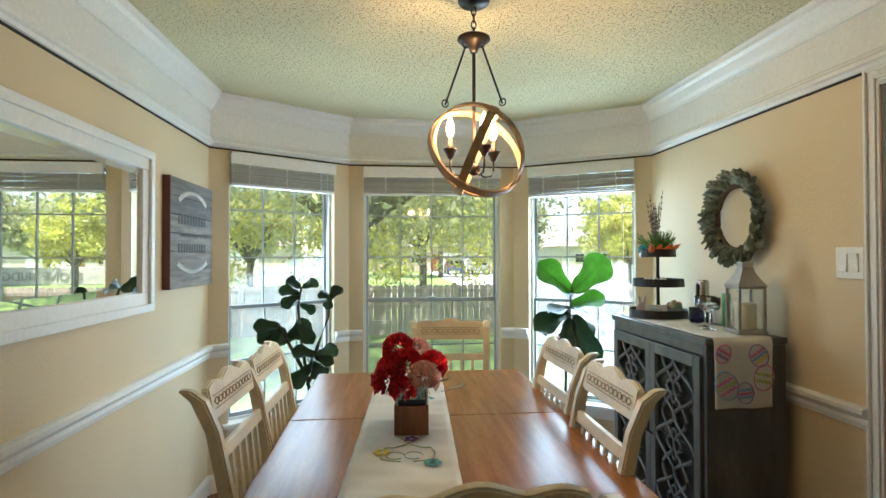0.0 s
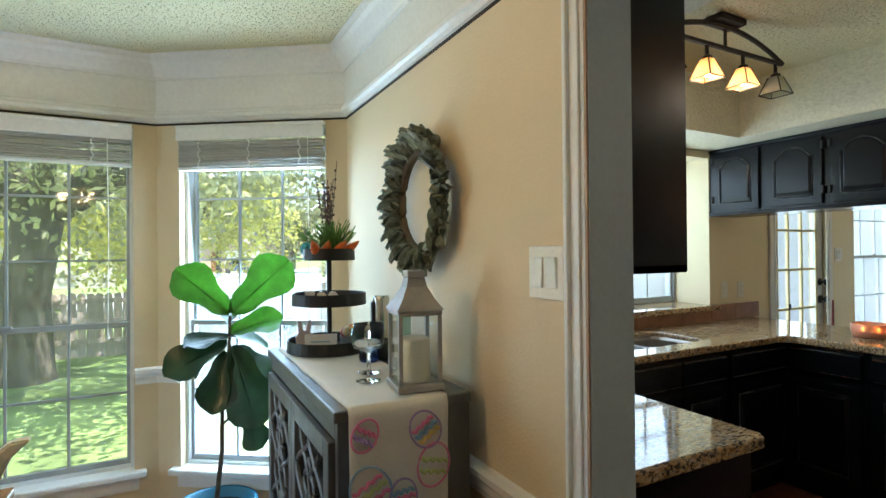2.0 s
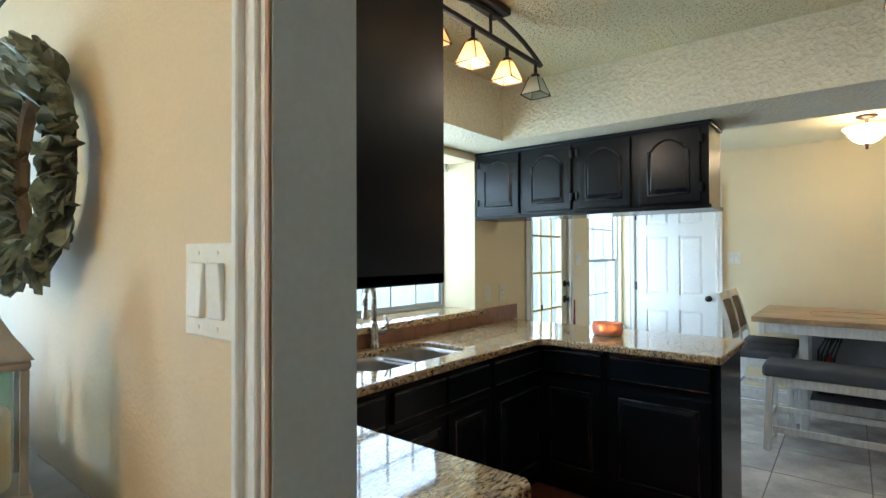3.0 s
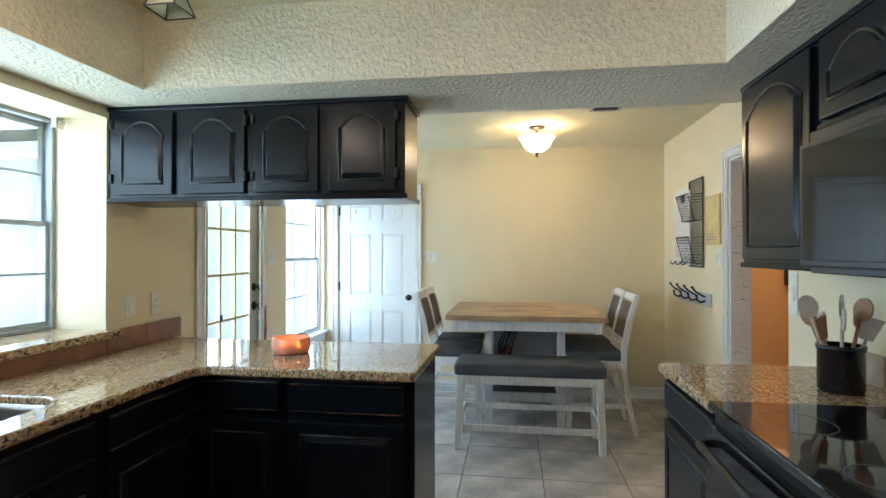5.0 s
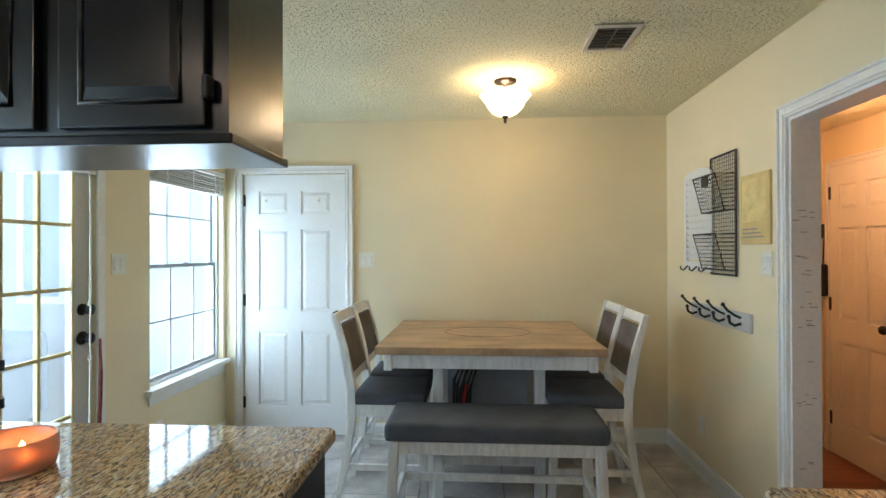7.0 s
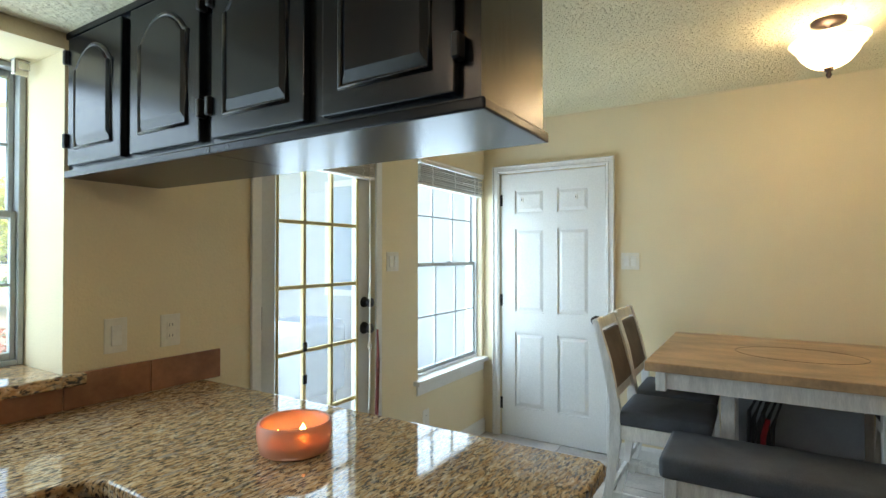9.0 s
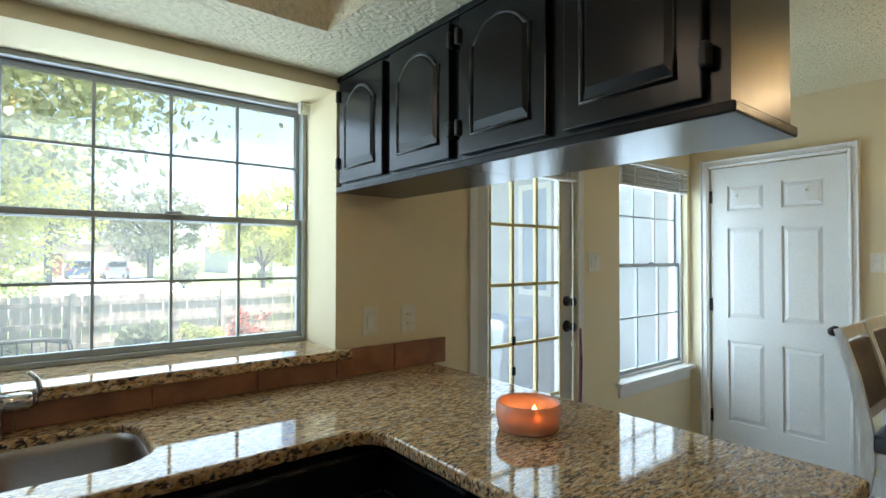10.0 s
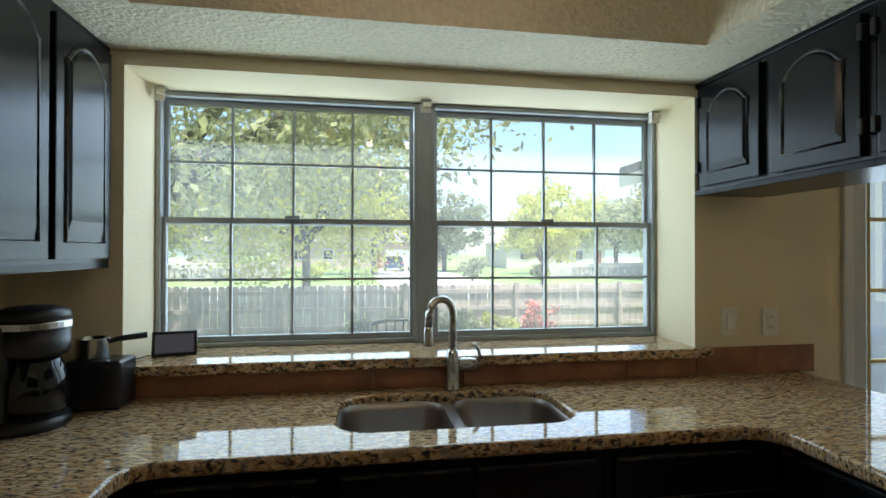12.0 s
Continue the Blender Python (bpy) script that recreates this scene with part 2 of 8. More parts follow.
def structure(name, bm, material, label="", category=""):
    o = part(name, bm, material, None)
    return tagged(o, label, category, "", "structure")


def shape(*pieces, bev=0.0, seg=1):
    """A bmesh with boxes (x0, x1, y0, y1, z0, z1)."""
    bm = bmesh.new()
    for p in pieces:
        block(bm, *p)
    if bev:
        bmesh.ops.bevel(bm, geom=bm.edges[:], offset=bev, segments=seg, profile=0.6, affect="EDGES", clamp_overlap=True)
    return bm


def block(bm, x0, x1, y0, y1, z0, z1, m=None):
    v = [Vector((x, y, z)) for z in (z0, z1) for x, y in ((x0, y0), (x1, y0), (x1, y1), (x0, y1))]
    if m:
        v = [m @ p for p in v]
    v = [bm.verts.new(p) for p in v]
    for f in ((3, 2, 1, 0), (4, 5, 6, 7), (0, 1, 5, 4), (1, 2, 6, 5), (2, 3, 7, 6), (3, 0, 4, 7)):
        bm.faces.new([v[i] for i in f])
    return v


def tube(bm, pts, r, n=8, closed=False, cap=True, flat=1.0):
    """A round bar along points; r: one radius or one a point."""
    pts = [Vector(p) for p in pts]
    rs = r if isinstance(r, (list, tuple)) else [r] * len(pts)
    rings = []
    for i, p in enumerate(pts):
        a = pts[i - 1] if i or closed else p
        c = pts[(i + 1) % len(pts)] if i < len(pts) - 1 or closed else p
        d = (c - a).normalized()
        up = Vector((0, 0, 1)) if abs(d.z) < 0.95 else Vector((1, 0, 0))
        s = d.cross(up).normalized()
        t = s.cross(d).normalized()
        rings.append([bm.verts.new(p + rs[i] * (math.cos(2 * math.pi * k / n) * s + flat * math.sin(2 * math.pi * k / n) * t)) for k in range(n)])
    for i in range(len(rings) if closed else len(rings) - 1):
        a, b = rings[i], rings[(i + 1) % len(rings)]
        for k in range(n):
            bm.faces.new((a[k], a[(k + 1) % n], b[(k + 1) % n], b[k]))
    if cap and not closed:
        bm.faces.new(rings[0][::-1])
        bm.faces.new(rings[-1])
    bmesh.ops.recalc_face_normals(bm, faces=bm.faces[:])
    return bm


def lathe(profile, n=24, bm=None, at=(0, 0, 0)):
    """A turned shape from (radius, height) pairs."""
    bm = bm or bmesh.new()
    rings = []
    for r, z in profile:
        if r < 1e-5:
            rings.append([bm.verts.new((at[0], at[1], at[2] + z))])
        else:
            rings.append([bm.verts.new((at[0] + r * math.cos(2 * math.pi * k / n), at[1] + r * math.sin(2 * math.pi * k / n), at[2] + z)) for k in range(n)])
    for a, b in zip(rings, rings[1:]):
        for k in range(n):
            q = [a[k % len(a)], a[(k + 1) % len(a)], b[(k + 1) % len(b)], b[k % len(b)]]
            u = []
            for w in q:
                if w not in u:
                    u.append(w)
            if len(u) > 2:
                bm.faces.new(u)
    bmesh.ops.recalc_face_normals(bm, faces=bm.faces[:])
    return bm


def prism(outline, depth, m=None, bm=None):
    """A flat outline of (x, z) pairs, given depth along y."""
    bm = bm or bmesh.new()
    m = m or Matrix()
    a = [bm.verts.new(m @ Vector((x, 0, z))) for x, z in outline]
    b = [bm.verts.new(m @ Vector((x, depth, z))) for x, z in outline]
    bm.faces.new(a)
    bm.faces.new(b[::-1])
    for i in range(len(a)):
        j = (i + 1) % len(a)
        bm.faces.new((a[j], a[i], b[i], b[j]))
    bmesh.ops.recalc_face_normals(bm, faces=bm.faces[:])
    return bm


def sweep(path, profile, bm=None):
    """A moulding: the profile of (distance from the wall, height) pairs along points on the floor plan; the room lies to the right of the path."""
    bm = bm or bmesh.new()
    rows = []
    for i, p in enumerate(path):
        p = Vector(p)
        dirs = []
        if i:
            dirs.append((p - Vector(path[i - 1])).normalized())
        if i < len(path) - 1:
            dirs.append((Vector(path[i + 1]) - p).normalized())
        ns = [Vector((d.y, -d.x)) for d in dirs]
        n = sum(ns, Vector((0, 0))) / len(ns)
        n /= n.length_squared
        rows.append([bm.verts.new((p.x + n.x * o, p.y + n.y * o, z)) for o, z in profile])
    for a, b in zip(rows, rows[1:]):
        for k in range(len(profile)):
            j = (k + 1) % len(profile)
            bm.faces.new((a[k], a[j], b[j], b[k]))
    bm.faces.new(rows[0])
    bm.faces.new(rows[-1][::-1])
    bmesh.ops.recalc_face_normals(bm, faces=bm.faces[:])
    return bm


def frame_at(p0, p1):
    """The pose whose x runs along the wall from p0 to p1, y to the outside (left of the way) and z up."""
    d = Vector((p1[0] - p0[0], p1[1] - p0[1]))
    return pose(p0[0], p0[1], 0, 0, 0, math.degrees(math.atan2(d.y, d.x))), d.length


def wall_run(bm, p0, p1, thick, z0, z1, holes=()):
    """A wall from p0 to p1 with thickness to the left of the way; holes are (a, b, z0, z1) along it."""
    m, length = frame_at(p0, p1)
    x = 0.0
    for a, b, h0, h1 in sorted(holes):
        if a > x:
            block(bm, x, a, 0, thick, z0, z1, m)
        if h0 > z0:
            block(bm, a, b, 0, thick, z0, h0, m)
        if h1 < z1:
            block(bm, a, b, 0, thick, h1, z1, m)
        x = b
    if x < length:
        block(bm, x, length, 0, thick, z0, z1, m)
    return bm


# ---- rooms ----
WX, EX, KX, NY = 0.640, 3.39, 3.50, 4.25     # dining west and east walls, kitchen west face, kitchen north wall
PA, PB, PC, PD = (WX, 4.25), (1.415, 4.79), (2.605, 4.79), (EX, 4.26)
WIN_Z0, WIN_Z1 = 0.39, 2.03
DC, KC, SOFF = 2.36, 2.44, 2.107
E_WALL, S_WALL, KS_WALL = 8.93, 0.86, 0.98

structure("wall_dining_west", wall_run(bmesh.new(), (WX, -0.6), PA, 0.12, 0, 2.5), BEIGE, "beige painted dining room wall", "wall")
structure("wall_bay_west", wall_run(bmesh.new(), PA, PB, 0.14, 0, 2.5, [(0.118, 0.828, WIN_Z0, WIN_Z1)]), BEIGE, "beige bay wall with a window opening", "wall")
structure("wall_bay_middle", wall_run(bmesh.new(), PB, PC, 0.14, 0, 2.5, [(0.10, 1.09, WIN_Z0, WIN_Z1)]), BEIGE, "beige bay wall with a window opening", "wall")
structure("wall_bay_east", wall_run(bmesh.new(), PC, PD, 0.14, 0, 2.5, [(0.115, 0.845, WIN_Z0, WIN_Z1)]), BEIGE, "beige bay wall with a window opening", "wall")
OP0, OP1, OPH = 1.72, 2.704, 1.995
structure("wall_dining_east", wall_run(bmesh.new(), PD, (EX, -0.6), KX - EX, 0, 2.5, [(PD[1] - OP1, PD[1] - OP0, 0, OPH)]), BEIGE, "beige wall with a cased opening to the kitchen", "wall")
structure("wall_dining_south", wall_run(bmesh.new(), (EX, -0.6), (WX, -0.6), 0.12, 0, 2.5), BEIGE, "beige painted dining room wall", "wall")
structure("wall_kitchen_north", wall_run(bmesh.new(), (KX + 0.001, NY), (6.62, NY), 0.36, 0, 2.5, [(0.343, 2.499, 0.99, 2.055)]), CREAM, "cream wall with a deep window recess over the sink", "wall")
structure("wall_nook_north", wall_run(bmesh.new(), (6.62, NY), (9.08, NY), 0.15, 0, 2.5, [(0.13, 0.93, 0, 2.04), (1.37, 2.27, 0.59, 2.04)]), CREAM, "cream wall with a glazed door and a window", "wall")
structure("wall_nook_east", wall_run(bmesh.new(), (E_WALL, NY - 0.001), (E_WALL, -0.38), 0.13, 0, 2.5, [(NY - 4.105, NY - 3.285, 0, 2.04)]), CREAM, "cream wall with a white panel door", "wall")
structure("wall_nook_south", wall_run(bmesh.new(), (E_WALL, S_WALL), (6.45, S_WALL), 0.12, 0, 2.5, [(E_WALL - 7.425, E_WALL - 6.60, 0, 2.03)]), CREAM, "cream wall with a cased opening to the hall", "wall")
structure("wall_kitchen_south", wall_run(bmesh.new(), (6.45, KS_WALL), (KX, KS_WALL), 0.24, 0, 2.5), CREAM, "cream kitchen wall behind the range", "wall")
structure("wall_hall_south", wall_run(bmesh.new(), (E_WALL, -0.25), (6.0, -0.25), 0.1, 0, 2.5), CREAM, "cream hall wall in warm light", "wall")
structure("wall_hall_west", wall_run(bmesh.new(), (6.0, -0.25), (6.0, 0.74), 0.1, 0, 2.5), CREAM, "cream hall wall", "wall")

structure("ceiling_dining", shape((WX - 0.1, EX, -0.6, 4.95, DC, DC + 0.05)), CEIL, "sprayed popcorn ceiling", "ceiling")
bm = shape((KX, 4.005, KS_WALL, NY, SOFF, 2.50), (5.783, 6.33, S_WALL, NY, SOFF, 2.50), (4.005, 5.783, 3.885, NY, SOFF, 2.50), (4.005, 5.783, KS_WALL, 1.516, SOFF, 2.50))
structure("ceiling_kitchen_soffit", bm, KNOCK, "lowered textured soffit round the kitchen ceiling", "ceiling")
structure("ceiling_kitchen", shape((4.006, 5.782, 1.517, 3.884, KC, KC + 0.06)), CEIL, "sprayed popcorn ceiling", "ceiling")
structure("ceiling_nook", shape((6.331, E_WALL, S_WALL, NY, KC, KC + 0.06)), CEIL, "sprayed popcorn ceiling", "ceiling")
structure("ceiling_hall", shape((6.0, E_WALL, -0.25, 0.74, 2.29, 2.34)), CEIL, "low hall ceiling", "ceiling")
# unseen stretch west of the rooms and bay eave, added to block sun
structure("roof", shape((-4.0, 9.1, -1.2, 4.64, 2.52, 2.70), (-4.0, 3.65, 4.641, 5.05, 2.52, 2.70)), M("roof_shingle", (0.12, 0.11, 0.10), 0.9, bump=0.01), "dark shingle roof, extended unseen to the west to block sun", "roof")
structure("subfloor", shape((WX - 0.1, 9.05, -0.6, 4.9, -0.20, -0.012)), GROUT, "dark floor base under the boards and tiles", "floor")

# crown, frieze, picture rail, chair rail and baseboard of the dining room
RUN = [(WX, -0.6), PA, PB, PC, PD, (EX, -0.6)]
structure("frieze", sweep(RUN, [(0.0, 2.085), (0.012, 2.085), (0.012, 2.30), (0.0, 2.30)]), TRIM, "white painted frieze band", "trim")
structure("crown_moulding", sweep(RUN, [(0.013, 2.255), (0.022, 2.255), (0.026, 2.268), (0.040, 2.285), (0.062, 2.318), (0.078, 2.330), (0.082, 2.345), (0.09, 2.358), (0.013, 2.358)]), TRIM, "white crown moulding", "trim")
structure("picture_rail", sweep(RUN, [(0.0, 2.046), (0.014, 2.048), (0.020, 2.060), (0.032, 2.066), (0.034, 2.080), (0.024, 2.088), (0.022, 2.100), (0.014, 2.106), (0.013, 2.106), (0.0, 2.084)]), TRIM, "white moulding under the frieze", "trim")
# narrow dark strip along the lower edge of the moulding
RAILSTRIP = M("dark_rail_strip", (0.035, 0.028, 0.022), 0.9)
structure("picture_rail_strip", sweep(RUN, [(0.0, 2.038), (0.004, 2.038), (0.004, 2.0475), (0.0, 2.0475)]), RAILSTRIP, "thin dark strip under the white moulding", "trim")
RAIL = [(0.0, 0.795), (0.012, 0.797), (0.016, 0.815), (0.014, 0.830), (0.026, 0.842), (0.036, 0.852), (0.036, 0.868), (0.024, 0.874), (0.0, 0.874)]


def along(p0, p1, a):
    d = (Vector(p1) - Vector(p0)).normalized()
    q = Vector(p0) + d * a
    return (q.x, q.y)


for k, run in enumerate(([(WX, -0.6), PA, along(PA, PB, 0.113)], [along(PA, PB, 0.833), PB, along(PB, PC, 0.095)], [along(PB, PC, 1.095), PC, along(PC, PD, 0.11)], [along(PC, PD, 0.85), PD, (EX, 2.75)])):
    structure("chair_rail_%d" % (k + 1), sweep(run, RAIL if k < 3 else [(o, z - 0.018) for o, z in RAIL]), TRIM, "white chair rail moulding", "trim")
BASE = [(0.0, 0.0), (0.014, 0.0), (0.014, 0.085), (0.009, 0.10), (0.004, 0.11), (0.0, 0.11)]
structure("baseboard_dining", sweep([(WX, -0.6), PA, PB, PC, PD, (EX, 2.75)], BASE), TRIM, "white baseboard", "baseboard")
structure("baseboard_nook_east", sweep([(E_WALL, 3.225), (E_WALL, S_WALL), (7.49, S_WALL)], BASE), TRIM, "white baseboard", "baseboard")
structure("baseboard_nook_north", sweep([(7.60, NY), (8.92, NY)], BASE), TRIM, "white baseboard", "baseboard")
structure("baseboard_hall", sweep([(8.92, -0.25), (8.86, -0.25)], BASE), TRIM, "white baseboard", "baseboard")


def casing(name, p0, p1, h, w=0.056, head=True, d=0.02):
    """Moulded casing round an opening from p0 to p1 (the room lies to the right of the way), h high."""
    m, length = frame_at(p0, p1)
    bm = bmesh.new()
    for o, k in ((0.0, d), (0.010, d + 0.006), (w - 0.014, d + 0.010)):
        a, b = (o, w) if o == 0 else (o, o + 0.012)
        block(bm, -b, -a, -k, 0, 0, h + b, m)
        block(bm, length + a, length + b, -k, 0, 0, h + b, m)
        block(bm, -a, length + a, -k, 0, h + a, h + b, m)
    bmesh.ops.bevel(bm, geom=bm.edges[:], offset=0.003, segments=1, affect="EDGES", clamp_overlap=True)
    return structure(name, bm, TRIM, "white moulded door casing", "trim")


casing("trim_dining_opening", (EX, OP1), (EX, OP0), OPH, 0.056, d=0.004)
casing("trim_nook_door", (E_WALL, 4.105), (E_WALL, 3.285), 2.04, 0.06)
casing("trim_hall_opening", (7.425, S_WALL), (6.60, S_WALL), 2.03, 0.06)
GREYJAMB = M("grey_jamb_paint", (0.60, 0.67, 0.72), 0.45, var=0.03)
structure("jamb_dining_opening", shape((EX - 0.004, KX + 0.004, OP1 - 0.014, OP1, 0, OPH), (EX - 0.004, KX + 0.004, OP0, OP0 + 0.014, 0, OPH), (EX - 0.004, KX + 0.004, OP0 + 0.014, OP1 - 0.014, OPH - 0.014, OPH)), GREYJAMB, "grey painted door jamb", "trim")
structure("jamb_edge_strip", shape((EX - 0.008, EX - 0.0045, OP1 - 0.012, OP1 - 0.004, 0, OPH - 0.014), bev=0.001), M("tan_edge_strip", (0.40, 0.24, 0.15), 0.6), "tan wooden edge strip on the jamb", "trim")
structure("jamb_hall_opening", shape((7.411, 7.425, 0.736, S_WALL + 0.004, 0, 2.03), (6.60, 6.614, 0.736, S_WALL + 0.004, 0, 2.03), (6.614, 7.411, 0.736, S_WALL + 0.004, 2.016, 2.03)), TRIM, "white door jamb with pencilled height marks", "trim")

# ---- windows ----
def window(name, m, x0, x1, z0, z1, mid, cols, rows_top, rows_low, y, label, rail=0.03, bar=0.010, frame_mat=None, bar_mat=None):
    """A double-hung window in the wall frame m: outer frame, two sashes with bars and panes, at depth y."""
    w = thing(name, label, "window", kind="structure")
    w.matrix_basis = m @ pose(x0, y, z0)
    fm, bmat = frame_mat or VINYL, bar_mat or ALU
    wd, ht, md = x1 - x0, z1 - z0, mid - z0
    f = 0.018
    part("window_frame", shape((0, f, -0.03, 0.05, 0, ht), (wd - f, wd, -0.03, 0.05, 0, ht), (f, wd - f, -0.03, 0.05, 0, f), (f, wd - f, -0.03, 0.05, ht - f, ht), bev=0.002), fm, w)
    for nm, a, b, rows, dy in (("upper_sash", md - 0.012, ht - f, rows_top, 0.012), ("lower_sash", f, md + 0.016, rows_low, -0.014)):
        s = 0.016
        sash = part(nm, shape((f, f + s, dy, dy + 0.024, a, b), (wd - f - s, wd - f, dy, dy + 0.024, a, b), (f + s, wd - f - s, dy, dy + 0.024, a, a + rail * 0.8), (f + s, wd - f - s, dy, dy + 0.024, b - rail * 0.8, b), bev=0.002), bmat, w)
        gx0, gx1, gz0, gz1 = f + s, wd - f - s, a + rail * 0.8, b - rail * 0.8
        for c in range(1, cols):
            cx = gx0 + (gx1 - gx0) * c / cols
            part("vertical_bar", shape((cx - bar / 2, cx + bar / 2, dy + 0.004, dy + 0.020, gz0, gz1)), bmat, sash)
        for r in range(1, rows):
            cz = gz0 + (gz1 - gz0) * r / rows
            part("horizontal_bar", shape((gx0, gx1, dy + 0.005, dy + 0.019, cz - bar / 2, cz + bar / 2)), bmat, sash)
        g = part("pane", shape((gx0, gx1, dy + 0.010, dy + 0.013, gz0, gz1)), GLASS, sash)
        g.visible_shadow = False
    part("sash_lock", shape((wd * 0.5 - 0.03, wd * 0.5 + 0.03, -0.035, -0.012, md + 0.012, md + 0.026), bev=0.003), ALU, w, "grey metal sash lock")
    return w


MA, MB, MC = frame_at(PA, PB)[0], frame_at(PB, PC)[0], frame_at(PC, PD)[0]
window("window_1", MA, 0.118, 0.828, WIN_Z0, WIN_Z1, 1.075, 3, 3, 2, 0.075, "double-hung bay window with grey glazing bars")
window("window_2", MB, 0.10, 1.09, WIN_Z0, WIN_Z1, 1.075, 4, 3, 2, 0.075, "wide double-hung bay window with grey glazing bars")
window("window_3", MC, 0.115, 0.845, WIN_Z0, WIN_Z1, 1.075, 3, 3, 2, 0.075, "double-hung bay window with grey glazing bars")
MK = frame_at((KX, NY), (6.62, NY))[0]
window("window_4", MK, 3.846 - KX, 4.890 - KX, 1.031, 2.053, 1.538, 4, 2, 2, 0.305, "double-hung kitchen window with grey glazing bars", frame_mat=ALU)
window("window_5", MK, 4.944 - KX, 5.997 - KX, 1.031, 2.053, 1.538, 4, 2, 2, 0.305, "double-hung kitchen window with grey glazing bars", frame_mat=ALU)
structure("window_mullion", shape((4.890, 4.944, NY + 0.27, NY + 0.355, 1.031, 2.053), bev=0.003), ALU, "grey mullion between the two kitchen windows", "window")
MN = frame_at((6.62, NY), (9.08, NY))[0]
window("window_6", MN, 1.37, 2.27, 0.60, 2.04, 1.335, 3, 2, 2, 0.07, "double-hung breakfast nook window with grey bars")
structure("window_sill_nook", shape((7.94, 8.925, NY - 0.045, NY + 0.06, 0.57, 0.60), (7.97, 8.90, NY - 0.014, NY, 0.50, 0.57), bev=0.004, seg=2), TRIM, "white painted window sill", "window sill")
for k, (m, a, b) in enumerate(((MA, 0.078, 0.868), (MB, 0.05, 1.14), (MC, 0.075, 0.885))):
    bm = bmesh.new()
    block(bm, a, b, -0.045, 0.06, 0.365, 0.392, m)
    block(bm, a + 0.03, b - 0.03, -0.014, -0.0005, 0.30, 0.365, m)
    bmesh.ops.bevel(bm, geom=bm.edges[:], offset=0.004, segments=2, affect="EDGES")
    structure("window_sill_bay_%d" % (k + 1), bm, TRIM, "white painted window sill", "window sill")

# ---- floors ----
def planks(parent, x0, x1, y0, y1, w, length, seed):
    rnd = random.Random(seed)
    me = None
    x = x0
    while x < x1 - 0.005:
        ww = min(w, x1 - x)
        y = y0 - rnd.random() * length
        while y < y1:
            a, b = max(y, y0), min(y + length, y1)
            if b - a > 0.03:
                o = part("floor_board", shape((x + 0.0008, x + ww - 0.0008, a + 0.0008, b - 0.0008, -0.012, 0)), FLOORWOOD, parent)
            y += length
        x += w


floor_d = thing("floor_dining", "dark red-brown wooden floor boards", "floor", kind="structure")
floor_k = thing("floor_kitchen", "orange-brown wooden floor boards", "floor", kind="structure")
floor_n = thing("floor_nook", "large grey-beige floor tiles with dark joints", "floor", kind="structure")
TX0 = 6.0

# ---- more materials ----
CHROME = M("brushed_steel", (0.55, 0.54, 0.52), 0.22, 1.0, var=0.05, scale=10, bscale=120, fine=0.05)
STEEL = M("sink_steel", (0.34, 0.31, 0.29), 0.34, 0.95, var=0.06, scale=5, bscale=140, fine=0.06)
BLACKMETAL = M("black_iron", (0.02, 0.019, 0.018), 0.45, 0.3, var=0.2, scale=20, bump=0.0003)
BRONZE = M("dark_bronze", (0.045, 0.032, 0.026), 0.4, 0.6, var=0.2, scale=20)
BLACKGLASS = M("black_glass", (0.006, 0.006, 0.007), 0.05, var=0.1, scale=3)
BLACKPLAST = M("black_plastic", (0.015, 0.015, 0.016), 0.35, var=0.15, scale=8)
BROWNTILE = M("brown_backsplash_tile", (0.30, 0.135, 0.07), 0.35, var=0.2, scale=9, bump=0.0004, bscale=50, fine=0.08)
PLATE = M("ivory_plate_plastic", (0.80, 0.77, 0.68), 0.3, var=0.02)
GREYWASH = M("white_washed_wood", (0.78, 0.77, 0.74), 0.5, var=0.10, scale=9, bump=0.0004, bscale=60, fine=0.08, stretch=(4, 4, 0.7))
NOOKTOP = M("oak_table_top", (0.45, 0.30, 0.17), 0.38, var=0.26, scale=3.5, bump=0.0003, bscale=55, fine=0.12, stretch=(2.6, 1, 1))
GREYFAB = M("charcoal_seat_fabric", (0.082, 0.087, 0.100), 0.85, var=0.18, scale=6, bump=0.0008, bscale=220, fine=0.15)
CARAMEL = M("grey_brown_back_fabric", (0.15, 0.115, 0.095), 0.75, var=0.2, scale=6, bump=0.0008, bscale=220, fine=0.12)
BRASSY = M("aged_yellow_bars", (0.62, 0.50, 0.22), 0.45, var=0.1, scale=10)
GREYDOOR = M("grey_white_door_paint", (0.60, 0.61, 0.60), 0.45, var=0.03, scale=4)
PARCH = M("yellowed_parchment", (0.62, 0.47, 0.20), 0.6, var=0.12, scale=9)
INK = M("pencil_grey", (0.25, 0.25, 0.27), 0.8)


def cab_outline(w, h, arch, inset=0.055, n=10):
    a, b = inset, w - inset
    z0, z1 = inset, h - inset
    if not arch:
        return [(a, z0), (b, z0), (b, z1), (a, z1)]
    rise = min(0.26 * (b - a), 0.08)
    s = z1 - rise
    pts = [(a, z0), (b, z0), (b, s - 0.004), (b - 0.012, s)]
    for k in range(1, n):
        u = k / n
        x = b - 0.012 - (b - a - 0.024) * u
        pts.append((x, s + rise * math.sin(math.pi * u) ** 0.75))
    pts += [(a + 0.012, s), (a, s - 0.004)]
    return pts


